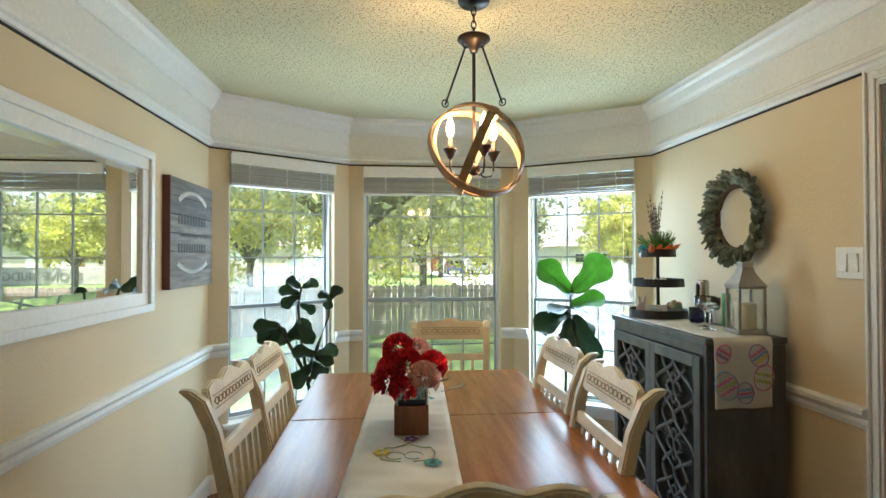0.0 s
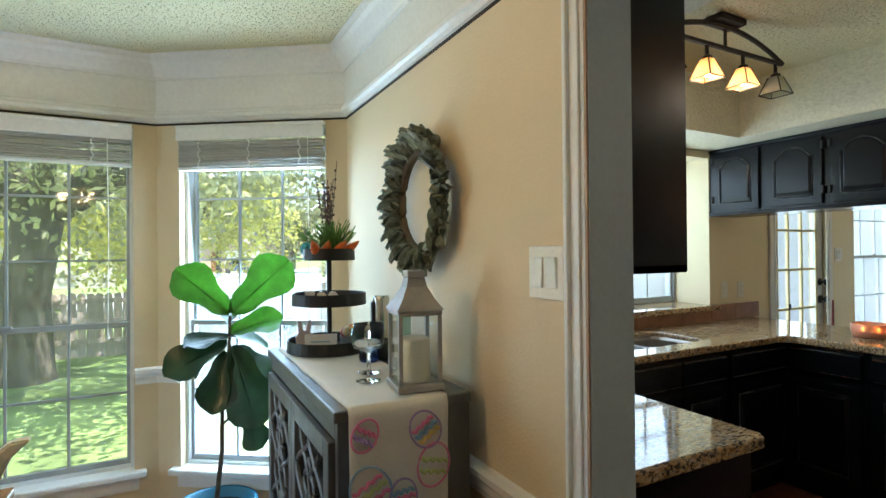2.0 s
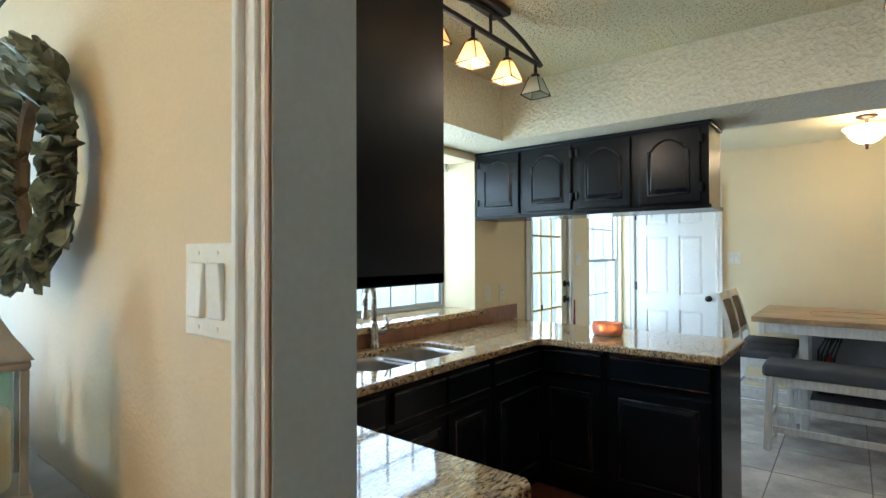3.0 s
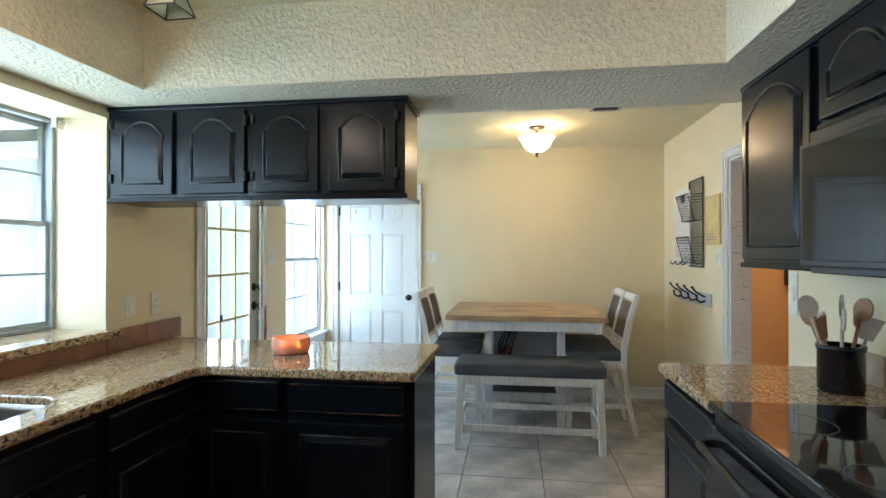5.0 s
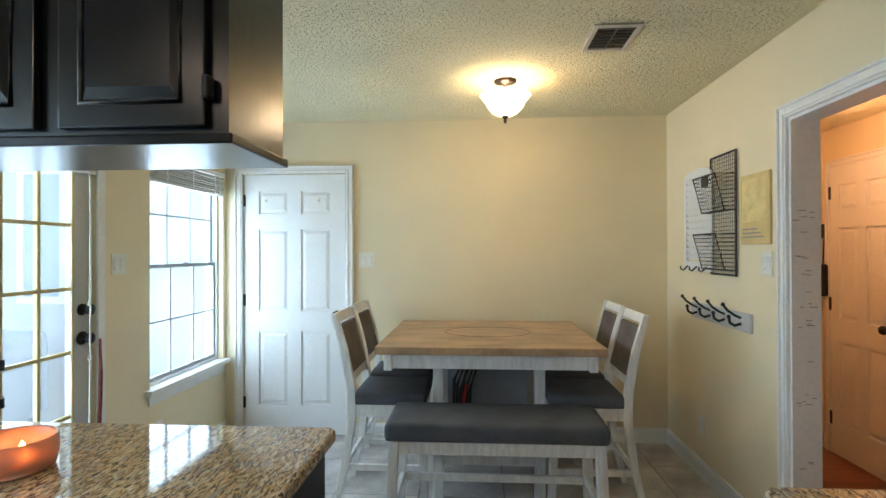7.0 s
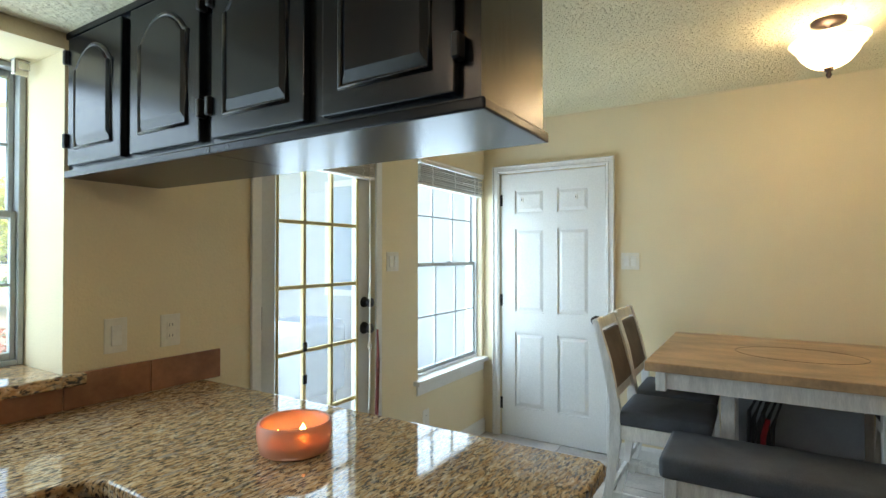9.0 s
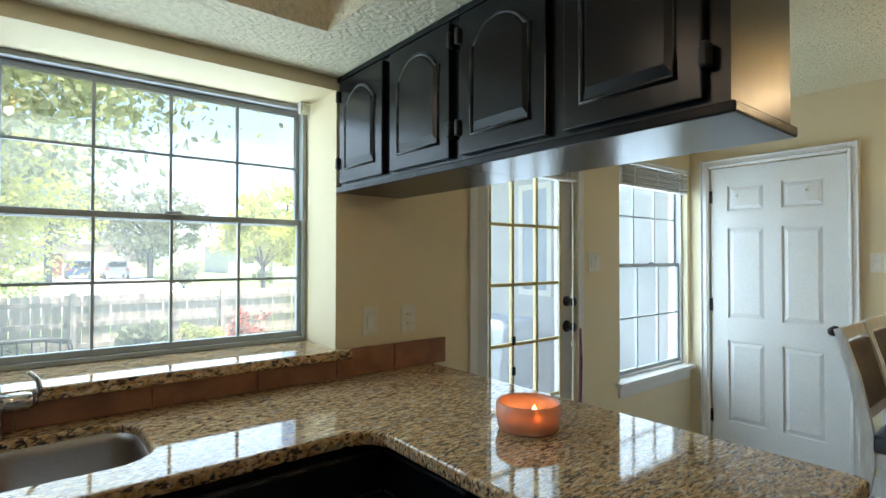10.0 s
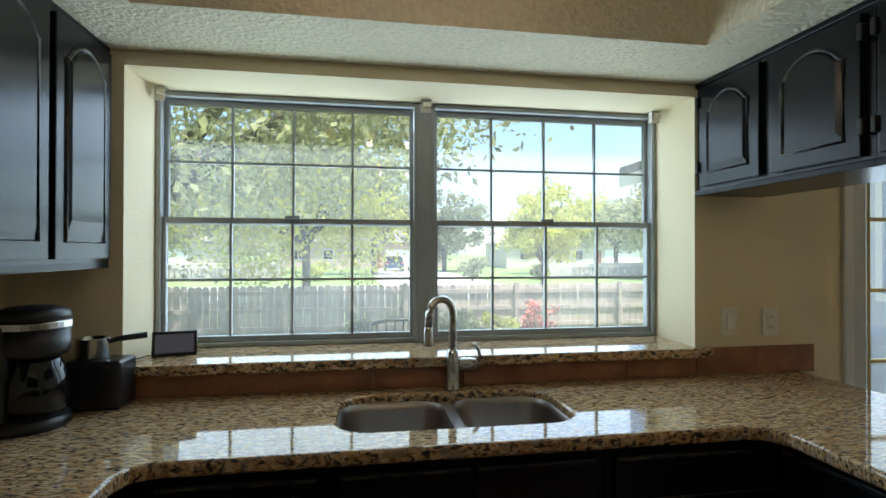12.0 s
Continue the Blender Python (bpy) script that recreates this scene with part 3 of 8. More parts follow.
def cab_door(parent, name, m, w, h, arch=False, inset=0.055, mat=None, hinge=None):
    """A framed door or drawer front with a raised field; x across, z up, its face towards -y."""
    mat = mat or BLACKCAB
    bm = shape((0, w, -0.019, 0, 0, h), bev=0.004, seg=2)
    bm.transform(m)
    d = part(name, bm, mat, parent)
    o = cab_outline(w, h, arch, inset)
    c = (sum(p[0] for p in o) / len(o), sum(p[1] for p in o) / len(o))
    bm = bmesh.new()
    tube(bm, [(x, -0.019, z) for x, z in o], 0.0065, 6, closed=True)
    bm.transform(m)
    part("bead", bm, RUBBED if mat is BLACKCAB else mat, d, smooth=True)
    k = 0.83 if w > 0.25 else 0.78
    inner = [(c[0] + (x - c[0]) * k, c[1] + (z - c[1]) * (k + 0.04)) for x, z in o]
    bm = bmesh.new()
    lo = [bm.verts.new((x, -0.018, z)) for x, z in [(c[0] + (x - c[0]) * 0.97, c[1] + (z - c[1]) * 0.975) for x, z in o]]
    up = [bm.verts.new((x, -0.0265, z)) for x, z in inner]
    bm.faces.new(up)
    for i in range(len(lo)):
        j = (i + 1) % len(lo)
        bm.faces.new((lo[i], lo[j], up[j], up[i]))
    bmesh.ops.recalc_face_normals(bm, faces=bm.faces[:])
    bm.transform(m)
    part("raised_panel", bm, mat, d)
    if hinge is not None:
        for hz in (h * 0.14, h * 0.80):
            bm = shape((hinge - 0.008, hinge + 0.008, -0.030, -0.004, hz, hz + 0.045), bev=0.003)
            bm.transform(m)
            part("hinge", bm, BLACKMETAL, d, "black iron hinge")
    return d


def facing(x, y, z, way):
    """The pose of a front whose face looks to way: 's', 'n', 'e' or 'w'; x, y is its left end as one faces it."""
    return pose(x, y, z, 0, 0, {"s": 0, "e": 90, "n": 180, "w": -90}[way])


# ---- kitchen: base cabinets ----
WORN = M("rubbed_red_brown_edge", (0.16, 0.052, 0.022), 0.4, var=0.3, scale=30, fine=0.2, col2=(0.008, 0.008, 0.009), stretch=(0.35, 1, 1.6), lo=0.50, hi=0.62)
RUBBED = M("rubbed_black_bead", (0.075, 0.062, 0.040), 0.28, scale=22, fine=0.2, col2=(0.008, 0.009, 0.011), lo=0.46, hi=0.66)


def base_unit(x, y, way, w, depth, doors, label, drawer=True, top=0.872, worn=False):
    c = thing("base_cabinet", label, "cabinet", (x, y, 0), {"s": 0, "e": 90, "n": 180, "w": -90}[way], group="black base cabinets")
    bm = shape((0, w, 0, depth, 0.10, top))
    if top < 0.87:
        block(bm, 0, w, 0, 0.02, top, 0.872)
    part("body", bm, BLACKCAB, c)
    part("toe_kick", shape((0.0, w, 0.06, depth, 0.0, 0.10)), BLACKCAB, c)
    dw = (w - 0.03) / doors
    for k in range(doors):
        x0 = 0.015 + k * dw + 0.006
        if drawer:
            bm = shape((x0, x0 + dw - 0.012, -0.019, 0, 0.715, 0.848), bev=0.005, seg=2)
            front = part("drawer_front", bm, BLACKCAB, c)
            part("edge_moulding", shape((x0 + 0.006, x0 + dw - 0.018, -0.0225, -0.0192, 0.722, 0.728), (x0 + 0.006, x0 + dw - 0.018, -0.0225, -0.0192, 0.836, 0.842), bev=0.001), WORN if worn else RUBBED, front, "rubbed moulded edge")
            if worn:
                part("scuffed_rail", shape((x0 - 0.004, x0 + dw - 0.008, -0.0035, 0.0, 0.8495, 0.868)), WORN, c, "scuffed red-brown rail")
        cab_door(c, "cabinet_door", pose(x0, 0, 0.135), dw - 0.012, 0.545 if drawer else 0.70)
    return c


base_unit(4.13, 3.685, "s", 0.43, 0.555, 1, "black painted base cabinet beside the sink")
base_unit(4.565, 3.685, "s", 0.75, 0.555, 2, "black painted base cabinet under the sink", top=0.64)
base_unit(5.32, 3.685, "s", 0.555, 0.555, 1, "black painted corner base cabinet")
base_unit(5.875, 3.684, "w", 0.404, 0.555, 1, "black painted peninsula cabinet with a worn drawer front", worn=True)
base_unit(5.875, 3.275, "w", 0.545, 0.555, 1, "black painted peninsula cabinet with a scuffed drawer front", worn=True)
base_unit(4.06, 2.79, "e", 0.44, 0.553, 1, "black painted base cabinet beside the doorway")
base_unit(4.06, 3.235, "e", 0.44, 0.553, 1, "black painted base cabinet under granite")
single("end_panel", shape((5.87, 6.435, 2.708, 2.728, 0, 0.873), bev=0.002), BLACKCAB, "black painted end panel of the peninsula", "panel")

# solid fillers added where two base cabinet runs meet, stopping light leaks
bm = shape((5.8765, 6.42, 3.7465, 4.235, 0.001, 0.872), (5.937, 6.42, 3.6855, 3.746, 0.001, 0.10), (5.8765, 6.42, 3.6855, 3.746, 0.1005, 0.872))
single("corner_filler", bm, BLACKCAB, "black filler block closing the corner under the granite", "cabinet")
single("corner_filler", shape((3.508, 4.128, 3.6865, 4.235, 0.001, 0.872)), BLACKCAB, "black filler block closing the corner under the granite", "cabinet")


def rounded(x0, x1, y0, y1, r, n=5):
    pts = []
    for cx, cy, a0 in ((x1 - r, y0 + r, -90), (x1 - r, y1 - r, 0), (x0 + r, y1 - r, 90), (x0 + r, y0 + r, 180)):
        for k in range(n + 1):
            a = radians(a0 + 90 * k / n)
            pts.append((cx + r * math.cos(a), cy + r * math.sin(a)))
    return pts


def slab(outline, holes, z0, z1, bev=0.010):
    """A stone slab with rounded edges and cut-outs."""
    bm = bmesh.new()
    loops = []
    for o in [outline] + list(holes):
        v = [bm.verts.new((x, y, z1)) for x, y in o]
        loops += [bm.edges.new((v[i], v[(i + 1) % len(v)])) for i in range(len(v))]
    bmesh.ops.triangle_fill(bm, use_beauty=True, use_dissolve=False, edges=loops)
    bmesh.ops.recalc_face_normals(bm, faces=bm.faces[:])
    if bm.faces[0].normal.z < 0:
        bmesh.ops.reverse_faces(bm, faces=bm.faces[:])
    top = bm.faces[:]
    r = bmesh.ops.extrude_face_region(bm, geom=top)
    low = [e for e in r["geom"] if isinstance(e, bmesh.types.BMVert)]
    for v in low:
        v.co.z = z1
    lowset = set(low)
    for v in bm.verts:
        if v not in lowset:
            v.co.z = z0
    bmesh.ops.recalc_face_normals(bm, faces=bm.faces[:])
    if bev:
        ed = [e for e in bm.edges if len(e.link_faces) == 2 and abs(e.link_faces[0].normal.z - e.link_faces[1].normal.z) > 0.9]
        bmesh.ops.bevel(bm, geom=ed, offset=bev, segments=3, profile=0.5, affect="EDGES", clamp_overlap=True)
    return bm


U = [(KX + 0.002, 2.76), (4.070, 2.76), (4.087, 2.777), (4.100, 3.58), (4.118, 3.63), (4.160, 3.65), (5.735, 3.652), (5.79, 3.632), (5.815, 3.585), (5.808, 2.71), (5.822, 2.694), (6.47, 2.688), (6.49, 2.706), (6.49, NY - 0.002), (KX + 0.002, NY - 0.002)]
hole = rounded(4.575, 5.300, 3.785, 4.150, 0.10)
single("kitchen_countertop", slab(U, [hole], 0.874, 0.914), GRANITE, "polished tan and black granite countertop on black cabinets", "countertop")
S = [(5.545, KS_WALL + 0.002), (5.545, 1.650), (5.56, 1.662), (6.15, 1.662), (6.172, 1.642), (6.172, KS_WALL + 0.002)]
single("range_countertop", slab(S, [], 0.874, 0.914), GRANITE, "polished granite countertop beside the range", "countertop")
S = [(KX + 0.01, KS_WALL + 0.002), (KX + 0.01, 1.655), (4.76, 1.655), (4.76, KS_WALL + 0.002)]
single("range_countertop", slab(S, [], 0.874, 0.914), GRANITE, "polished granite countertop beyond the range", "countertop")
base_unit(6.15, 1.625, "n", 0.60, 0.64, 1, "black painted base cabinet beside the range")
base_unit(4.755, 1.625, "n", 0.62, 0.64, 1, "black painted base cabinet by the kitchen wall")
base_unit(4.13, 1.625, "n", 0.60, 0.64, 1, "black painted base cabinet by the kitchen wall")

# backsplash strips and granite ledge of the window
bs = thing("backsplash", "brown tile backsplash strip behind the sink", "backsplash", kind="structure")
x = 3.70
while x < 5.99:
    part("backsplash_tile", shape((x, min(x + 0.33, 5.997), NY - 0.014, NY - 0.001, 0.915, 0.9885), bev=0.0015), BROWNTILE, bs)
    x += 0.332
part("backsplash_tile", shape((6.0, 6.27, NY - 0.014, NY - 0.001, 0.915, 1.026), bev=0.0015), BROWNTILE, bs)
part("backsplash_tile", shape((6.272, 6.55, NY - 0.014, NY - 0.001, 0.915, 1.026), bev=0.0015), BROWNTILE, bs)
single("window_ledge", slab([(3.80, NY - 0.045), (6.05, NY - 0.045), (6.05, NY - 0.001), (5.998, NY - 0.001), (5.998, NY + 0.30), (3.846, NY + 0.30), (3.846, NY - 0.001), (3.80, NY - 0.001)], [], 0.991, 1.030, 0.008), GRANITE, "polished granite window ledge behind the sink", "window ledge")
single("backsplash_board", shape((6.10, 6.172, KS_WALL + 0.001, KS_WALL + 0.02, 0.915, 1.03), (5.78, 6.098, KS_WALL + 0.001, KS_WALL + 0.016, 0.915, 1.03), bev=0.001), M("tan_travertine", (0.46, 0.34, 0.23), 0.5, var=0.15, scale=14), "tan stone backsplash tiles by the range", "backsplash")

# sink
sink = thing("kitchen_sink", "double-bowl stainless steel sink under granite", "sink", (4.94, 3.97, 0.66))


def bowl(x0, x1, y0, y1, z1, depth):
    bm = bmesh.new()
    rings = []
    for t, g in ((0, 0), (0.12, 0.006), (0.75, 0.014), (0.93, 0.030), (1.0, 0.065)):
        rings.append([bm.verts.new((x, y, z1 - depth * t)) for x, y in rounded(x0 + g, x1 - g, y0 + g, y1 - g, 0.085 - g * 0.3)])
    for a, b in zip(rings, rings[1:]):
        for i in range(len(a)):
            j = (i + 1) % len(a)
            bm.faces.new((a[i], b[i], b[j], a[j]))
    bm.faces.new(rings[-1][::-1])
    fl = [bm.verts.new((x, y, z1)) for x, y in rounded(x0 - 0.004, x1 + 0.004, y0 - 0.004, y1 + 0.004, 0.09)]
    for i in range(len(fl)):
        j = (i + 1) % len(fl)
        bm.faces.new((fl[i], rings[0][i], rings[0][j], fl[j]))
    bm.transform(Matrix.Translation((-4.94, -3.97, -0.66)))
    return bm


part("bowl", bowl(4.580, 4.925, 3.790, 4.145, 0.888, 0.215), STEEL, sink, smooth=True)
part("bowl", bowl(4.958, 5.295, 3.790, 4.145, 0.888, 0.197), STEEL, sink, smooth=True)
part("divider", shape((-0.018, 0.021, -0.172, 0.168, 0.205, 0.2265), bev=0.006, seg=2), STEEL, sink)
part("drain", lathe([(0, 0.006), (0.02, 0.004), (0.04, 0.008), (0.045, 0.0)], 20, at=(-0.19, 0, 0.013)), CHROME, sink)
part("drain", lathe([(0, 0.006), (0.02, 0.004), (0.04, 0.008), (0.045, 0.0)], 20, at=(0.19, -0.01, 0.032)), CHROME, sink)

# faucet
fa = thing("kitchen_faucet", "brushed steel gooseneck faucet with side lever", "faucet", (4.978, 4.19, 0.914))
part("base", lathe([(0, 0), (0.030, 0), (0.030, 0.006), (0.027, 0.012), (0.026, 0.05), (0.0245, 0.10), (0.020, 0.135), (0.014, 0.148), (0, 0.15)], 20), CHROME, fa, smooth=True)
bm = bmesh.new()
arc = [(0, 0, 0.13), (0, 0, 0.27)] + [(-0.045 + 0.045 * math.cos(a) - 0.0, -0.03 * (1 - math.cos(a)) * 0.5, 0.275 + 0.055 * math.sin(a)) for a in [radians(k) for k in range(0, 181, 15)]] + [(-0.092, -0.032, 0.235)]
tube(bm, arc, 0.0148, 14)
part("spout", bm, CHROME, fa, smooth=True)
part("spray_head", lathe([(0, 0.07), (0.012, 0.07), (0.014, 0.06), (0.016, 0.045), (0.0165, 0.02), (0.021, 0.004), (0.020, 0.0), (0, 0.0)], 16, at=(-0.094, -0.033, 0.165)), CHROME, fa, smooth=True)
bm = bmesh.new()
tube(bm, [(0.012, 0, 0.088), (0.035, 0, 0.090), (0.068, 0, 0.090), (0.084, 0, 0.091), (0.090, 0, 0.091)], [0.021, 0.024, 0.024, 0.020, 0.012], 18)
lever = part("lever_hub", bm, CHROME, fa, smooth=True)
bm = bmesh.new()
tube(bm, [(0.070, 0, 0.068), (0.092, 0, 0.080), (0.104, 0, 0.108), (0.098, 0, 0.140), (0.078, 0, 0.165)], [0.007, 0.008, 0.008, 0.007, 0.006], 10)
part("lever", bm, CHROME, lever, smooth=True)

# ---- kitchen: hanging cabinets ----
def upper_unit(at, turn, w, depth, z1, doors, label, arch=True, dh=None, hinges=None, lip=0.012):
    c = thing("wall_cabinet", label, "cabinet", at, turn, group="black wall cabinets")
    z1 -= at[2]
    part("body", shape((0, w, 0, depth, 0, z1)), BLACKCAB, c)
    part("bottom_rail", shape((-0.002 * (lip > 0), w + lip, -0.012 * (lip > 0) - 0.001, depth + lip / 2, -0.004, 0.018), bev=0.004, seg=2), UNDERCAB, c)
    part("top_rail", shape((-0.002 * (lip > 0), w + lip, -0.010 * (lip > 0) - 0.001, depth + lip / 2, z1 - 0.022, z1 - 0.001), bev=0.004, seg=2), BLACKCAB, c)
    for k, (a, b) in enumerate(doors):
        cab_door(c, "cabinet_door", pose(a, 0, 0.030), b - a, z1 - 0.062, arch, 0.05, hinge=(hinges[k] * (b - a + 0.01) - 0.005) if hinges else None)
    return c


Y0 = NY - 0.003
upper_unit((6.012, Y0, 1.650), -90, 0.738, 0.292, SOFF, [(0.035, 0.347), (0.395, 0.71)], "black cabinet with two arched doors above the peninsula", hinges=[0, 1])
upper_unit((6.012, Y0 - 0.740, 1.650), -90, 0.728, 0.292, SOFF, [(0.017, 0.327), (0.377, 0.687)], "black cabinet with two arched doors above the peninsula", hinges=[0, 1])
upper_unit((3.80, 2.785, 1.362), 90, 0.73, 0.296, SOFF, [(0.03, 0.35), (0.38, 0.70)], "tall black wall cabinet with arched doors by the doorway", lip=0.0)
upper_unit((3.80, 3.517, 1.362), 90, 0.73, 0.296, SOFF, [(0.03, 0.35), (0.38, 0.70)], "tall black wall cabinet with arched doors over the coffee maker", lip=0.0)
upper_unit((6.105, 1.325, 1.345), 180, 0.56, 0.342, SOFF, [(0.03, 0.53)], "black wall cabinet with an arched door beside the microwave")
upper_unit((5.543, 1.325, 1.79), 180, 0.76, 0.342, SOFF, [(0.02, 0.375), (0.385, 0.74)], "short black cabinet with arched doors above the microwave")
upper_unit((4.78, 1.325, 1.345), 180, 0.64, 0.342, SOFF, [(0.02, 0.315), (0.325, 0.62)], "black wall cabinet by the kitchen wall")

mw = thing("microwave", "black over-range microwave with a glass door", "microwave", (5.535, 1.365, 1.338), 180)
part("body", shape((0, 0.75, 0.0, 0.38, 0, 0.445), bev=0.004), BLACKPLAST, mw)
part("door", shape((0.0, 0.56, -0.03, -0.002, 0.02, 0.405), bev=0.006, seg=2), BLACKPLAST, mw)
part("door_glass", shape((0.02, 0.50, -0.033, -0.029, 0.04, 0.39), bev=0.003), BLACKGLASS, mw)
part("control_panel", shape((0.57, 0.75, -0.03, -0.002, 0.02, 0.405), bev=0.004), BLACKGLASS, mw)
bm = bmesh.new()
tube(bm, [(0.525, -0.03, 0.06), (0.525, -0.055, 0.08), (0.525, -0.055, 0.34), (0.525, -0.03, 0.36)], 0.009, 8)
part("handle", bm, BLACKPLAST, mw, smooth=True)

rg = thing("range", "black glass-top electric range", "stove", (5.535, 1.66, 0), 180)
part("body", shape((0, 0.77, 0.01, 0.655, 0.08, 0.895)), BLACKPLAST, rg)
part("cooktop", shape((-0.003, 0.773, -0.012, 0.62, 0.896, 0.922), bev=0.006, seg=2), BLACKGLASS, rg)
part("oven_door", shape((0.01, 0.76, -0.025, 0.008, 0.26, 0.86), bev=0.008, seg=2), BLACKGLASS, rg)
part("drawer", shape((0.01, 0.76, -0.02, 0.008, 0.09, 0.25), bev=0.006), BLACKPLAST, rg)
bm = bmesh.new()
tube(bm, [(0.05, -0.02, 0.80), (0.06, -0.06, 0.80), (0.38, -0.072, 0.80), (0.71, -0.06, 0.80), (0.72, -0.02, 0.80)], 0.012, 10)
part("handle", bm, BLACKPLAST, rg, smooth=True)
part("back_panel", shape((0, 0.77, 0.60, 0.66, 0.923, 1.07), bev=0.01), BLACKPLAST, rg)
RING = M("grey_burner_ring", (0.10, 0.10, 0.10), 0.3)
for cx, cy, r in ((0.2, 0.15, 0.10), (0.57, 0.15, 0.08), (0.2, 0.44, 0.08), (0.57, 0.44, 0.10)):
    part("burner", lathe([(r - 0.003, 0), (r - 0.003, 0.0006), (r, 0.0006), (r, 0)], 32, at=(cx, cy, 0.9222)), RING, rg)

# utensil crock
cr = thing("utensil_crock", "black crock full of wooden and steel cooking utensils", "utensil holder", (5.745, 1.156, 0.914))
part("crock", lathe([(0, 0), (0.066, 0), (0.070, 0.01), (0.070, 0.145), (0.074, 0.15), (0.074, 0.165), (0.066, 0.165), (0.064, 0.02), (0, 0.02)], 28), M("black_ceramic", (0.008, 0.009, 0.012), 0.08), cr, smooth=True)
SPOON = M("utensil_wood", (0.36, 0.19, 0.09), 0.5, var=0.2, scale=20, stretch=(1, 1, 0.2))
PALEUT = M("pale_utensil", (0.60, 0.55, 0.48), 0.4)
rnd = random.Random(8)
for k in range(9):
    a = k * 0.698
    bx, by = 0.045 * math.cos(a), 0.045 * math.sin(a)
    lean = Vector((0.055 * math.cos(a) + 0.02, 0.055 * math.sin(a), 0.165 + 0.035 * (k % 3)))
    bm = bmesh.new()
    top = Vector((bx * 0.6, by * 0.6, 0.03)) + lean
    tube(bm, [(bx * 0.3, by * 0.3, 0.03), top], 0.006, 6)
    m4 = Matrix.Translation(top) @ Matrix.Rotation(a, 4, "Z") @ Matrix.Rotation(0.28, 4, "Y")
    if k % 3 == 0:
        o = [(-0.02, -0.01), (0.02, -0.01), (0.032, 0.07), (-0.032, 0.07)]
    else:
        o = [(0.026 * math.cos(t) * (1.0 if k % 3 == 1 else 1.25), 0.03 + 0.042 * math.sin(t)) for t in [radians(q) for q in range(0, 360, 24)]]
    prism(o, 0.006, m4, bm)
    part("utensil", bm, SPOON if k % 2 else PALEUT, cr)

# coffee maker and saucepan on the west counter
cm = thing("coffee_maker", "black coffee maker with a steel band on the counter", "coffee maker", (3.70, 3.985, 0.914))
part("base", lathe([(0, 0), (0.105, 0), (0.11, 0.012), (0.105, 0.03), (0, 0.032)], 24), BLACKPLAST, cm, smooth=True)
part("tower", shape((-0.10, 0.0, -0.10, 0.10, 0.03, 0.30), bev=0.02, seg=3), BLACKPLAST, cm)
part("carafe", lathe([(0, 0.035), (0.075, 0.035), (0.088, 0.07), (0.085, 0.14), (0.065, 0.19), (0.06, 0.20), (0, 0.20)], 24, at=(0.02, 0, 0)), BLACKGLASS, cm, smooth=True)
part("brew_head", lathe([(0, 0.205), (0.085, 0.205), (0.092, 0.22), (0.092, 0.285), (0, 0.285)], 28, at=(0.015, 0, 0)), BLACKPLAST, cm, smooth=True)
part("steel_band", lathe([(0.0935, 0.282), (0.096, 0.284), (0.096, 0.302), (0.0935, 0.304), (0, 0.304)], 28, at=(0.015, 0, 0)), CHROME, cm)
part("lid", lathe([(0, 0.345), (0.06, 0.343), (0.09, 0.33), (0.094, 0.305), (0, 0.305)], 28, at=(0.015, 0, 0)), BLACKPLAST, cm, smooth=True)
sp = thing("saucepan", "small steel saucepan with a black handle on an appliance", "saucepan", (3.79, 4.165, 1.07))
sp.scale = (0.76, 0.76, 0.9)
part("pan", lathe([(0, 0), (0.058, 0), (0.062, 0.006), (0.062, 0.07), (0.066, 0.073), (0.060, 0.073), (0.058, 0.01), (0, 0.008)], 24), CHROME, sp, smooth=True)
bm = bmesh.new()
tube(bm, [(0.055, 0.01, 0.055), (0.09, 0.015, 0.065), (0.20, 0.04, 0.075)], [0.008, 0.010, 0.012], 8)
part("handle", bm, BLACKPLAST, sp, "black plastic handle", smooth=True)
single("toaster", shape((-0.085, 0.085, -0.065, 0.065, 0, 0.156), bev=0.02, seg=3), BLACKPLAST, "black rounded appliance under the saucepan", "appliance", (3.815, 4.165, 0.914))

sd = thing("smart_display", "small tilted black smart display on the window ledge", "smart display", (3.97, 4.37, 1.030), 14)
bm = shape((-0.075, 0.075, -0.006, 0.010, 0.0, 0.092), bev=0.006, seg=2)
bm.transform(Matrix.Rotation(radians(-14), 4, "X"))
part("body", bm, BLACKPLAST, sd)
bm = shape((-0.064, 0.064, -0.0085, -0.0065, 0.012, 0.080))
bm.transform(Matrix.Rotation(radians(-14), 4, "X"))
part("screen", bm, glow("dim_screen", (0.08, 0.08, 0.09), 0.2, (0.02, 0.02, 0.02)), sd, "dim lit screen")
bm = prism([(-0.05, 0.0), (0.05, 0.0), (0.035, 0.07), (-0.035, 0.07)], 0.05, pose(0, 0.012, 0.0))
part("speaker", bm, BLACKPLAST, sd)
bm = bmesh.new()
tube(bm, [(3.91, 4.38, 1.036), (3.88, 4.36, 1.035), (3.86, 4.30, 1.036), (3.82, 4.26, 1.036), (3.80, 4.22, 1.04), (3.79, 4.20, 1.02), (3.79, 4.196, 0.93)], 0.0025, 6)
single("power_cord", bm, BLACKPLAST, "thin black power cord on the ledge", "cord")

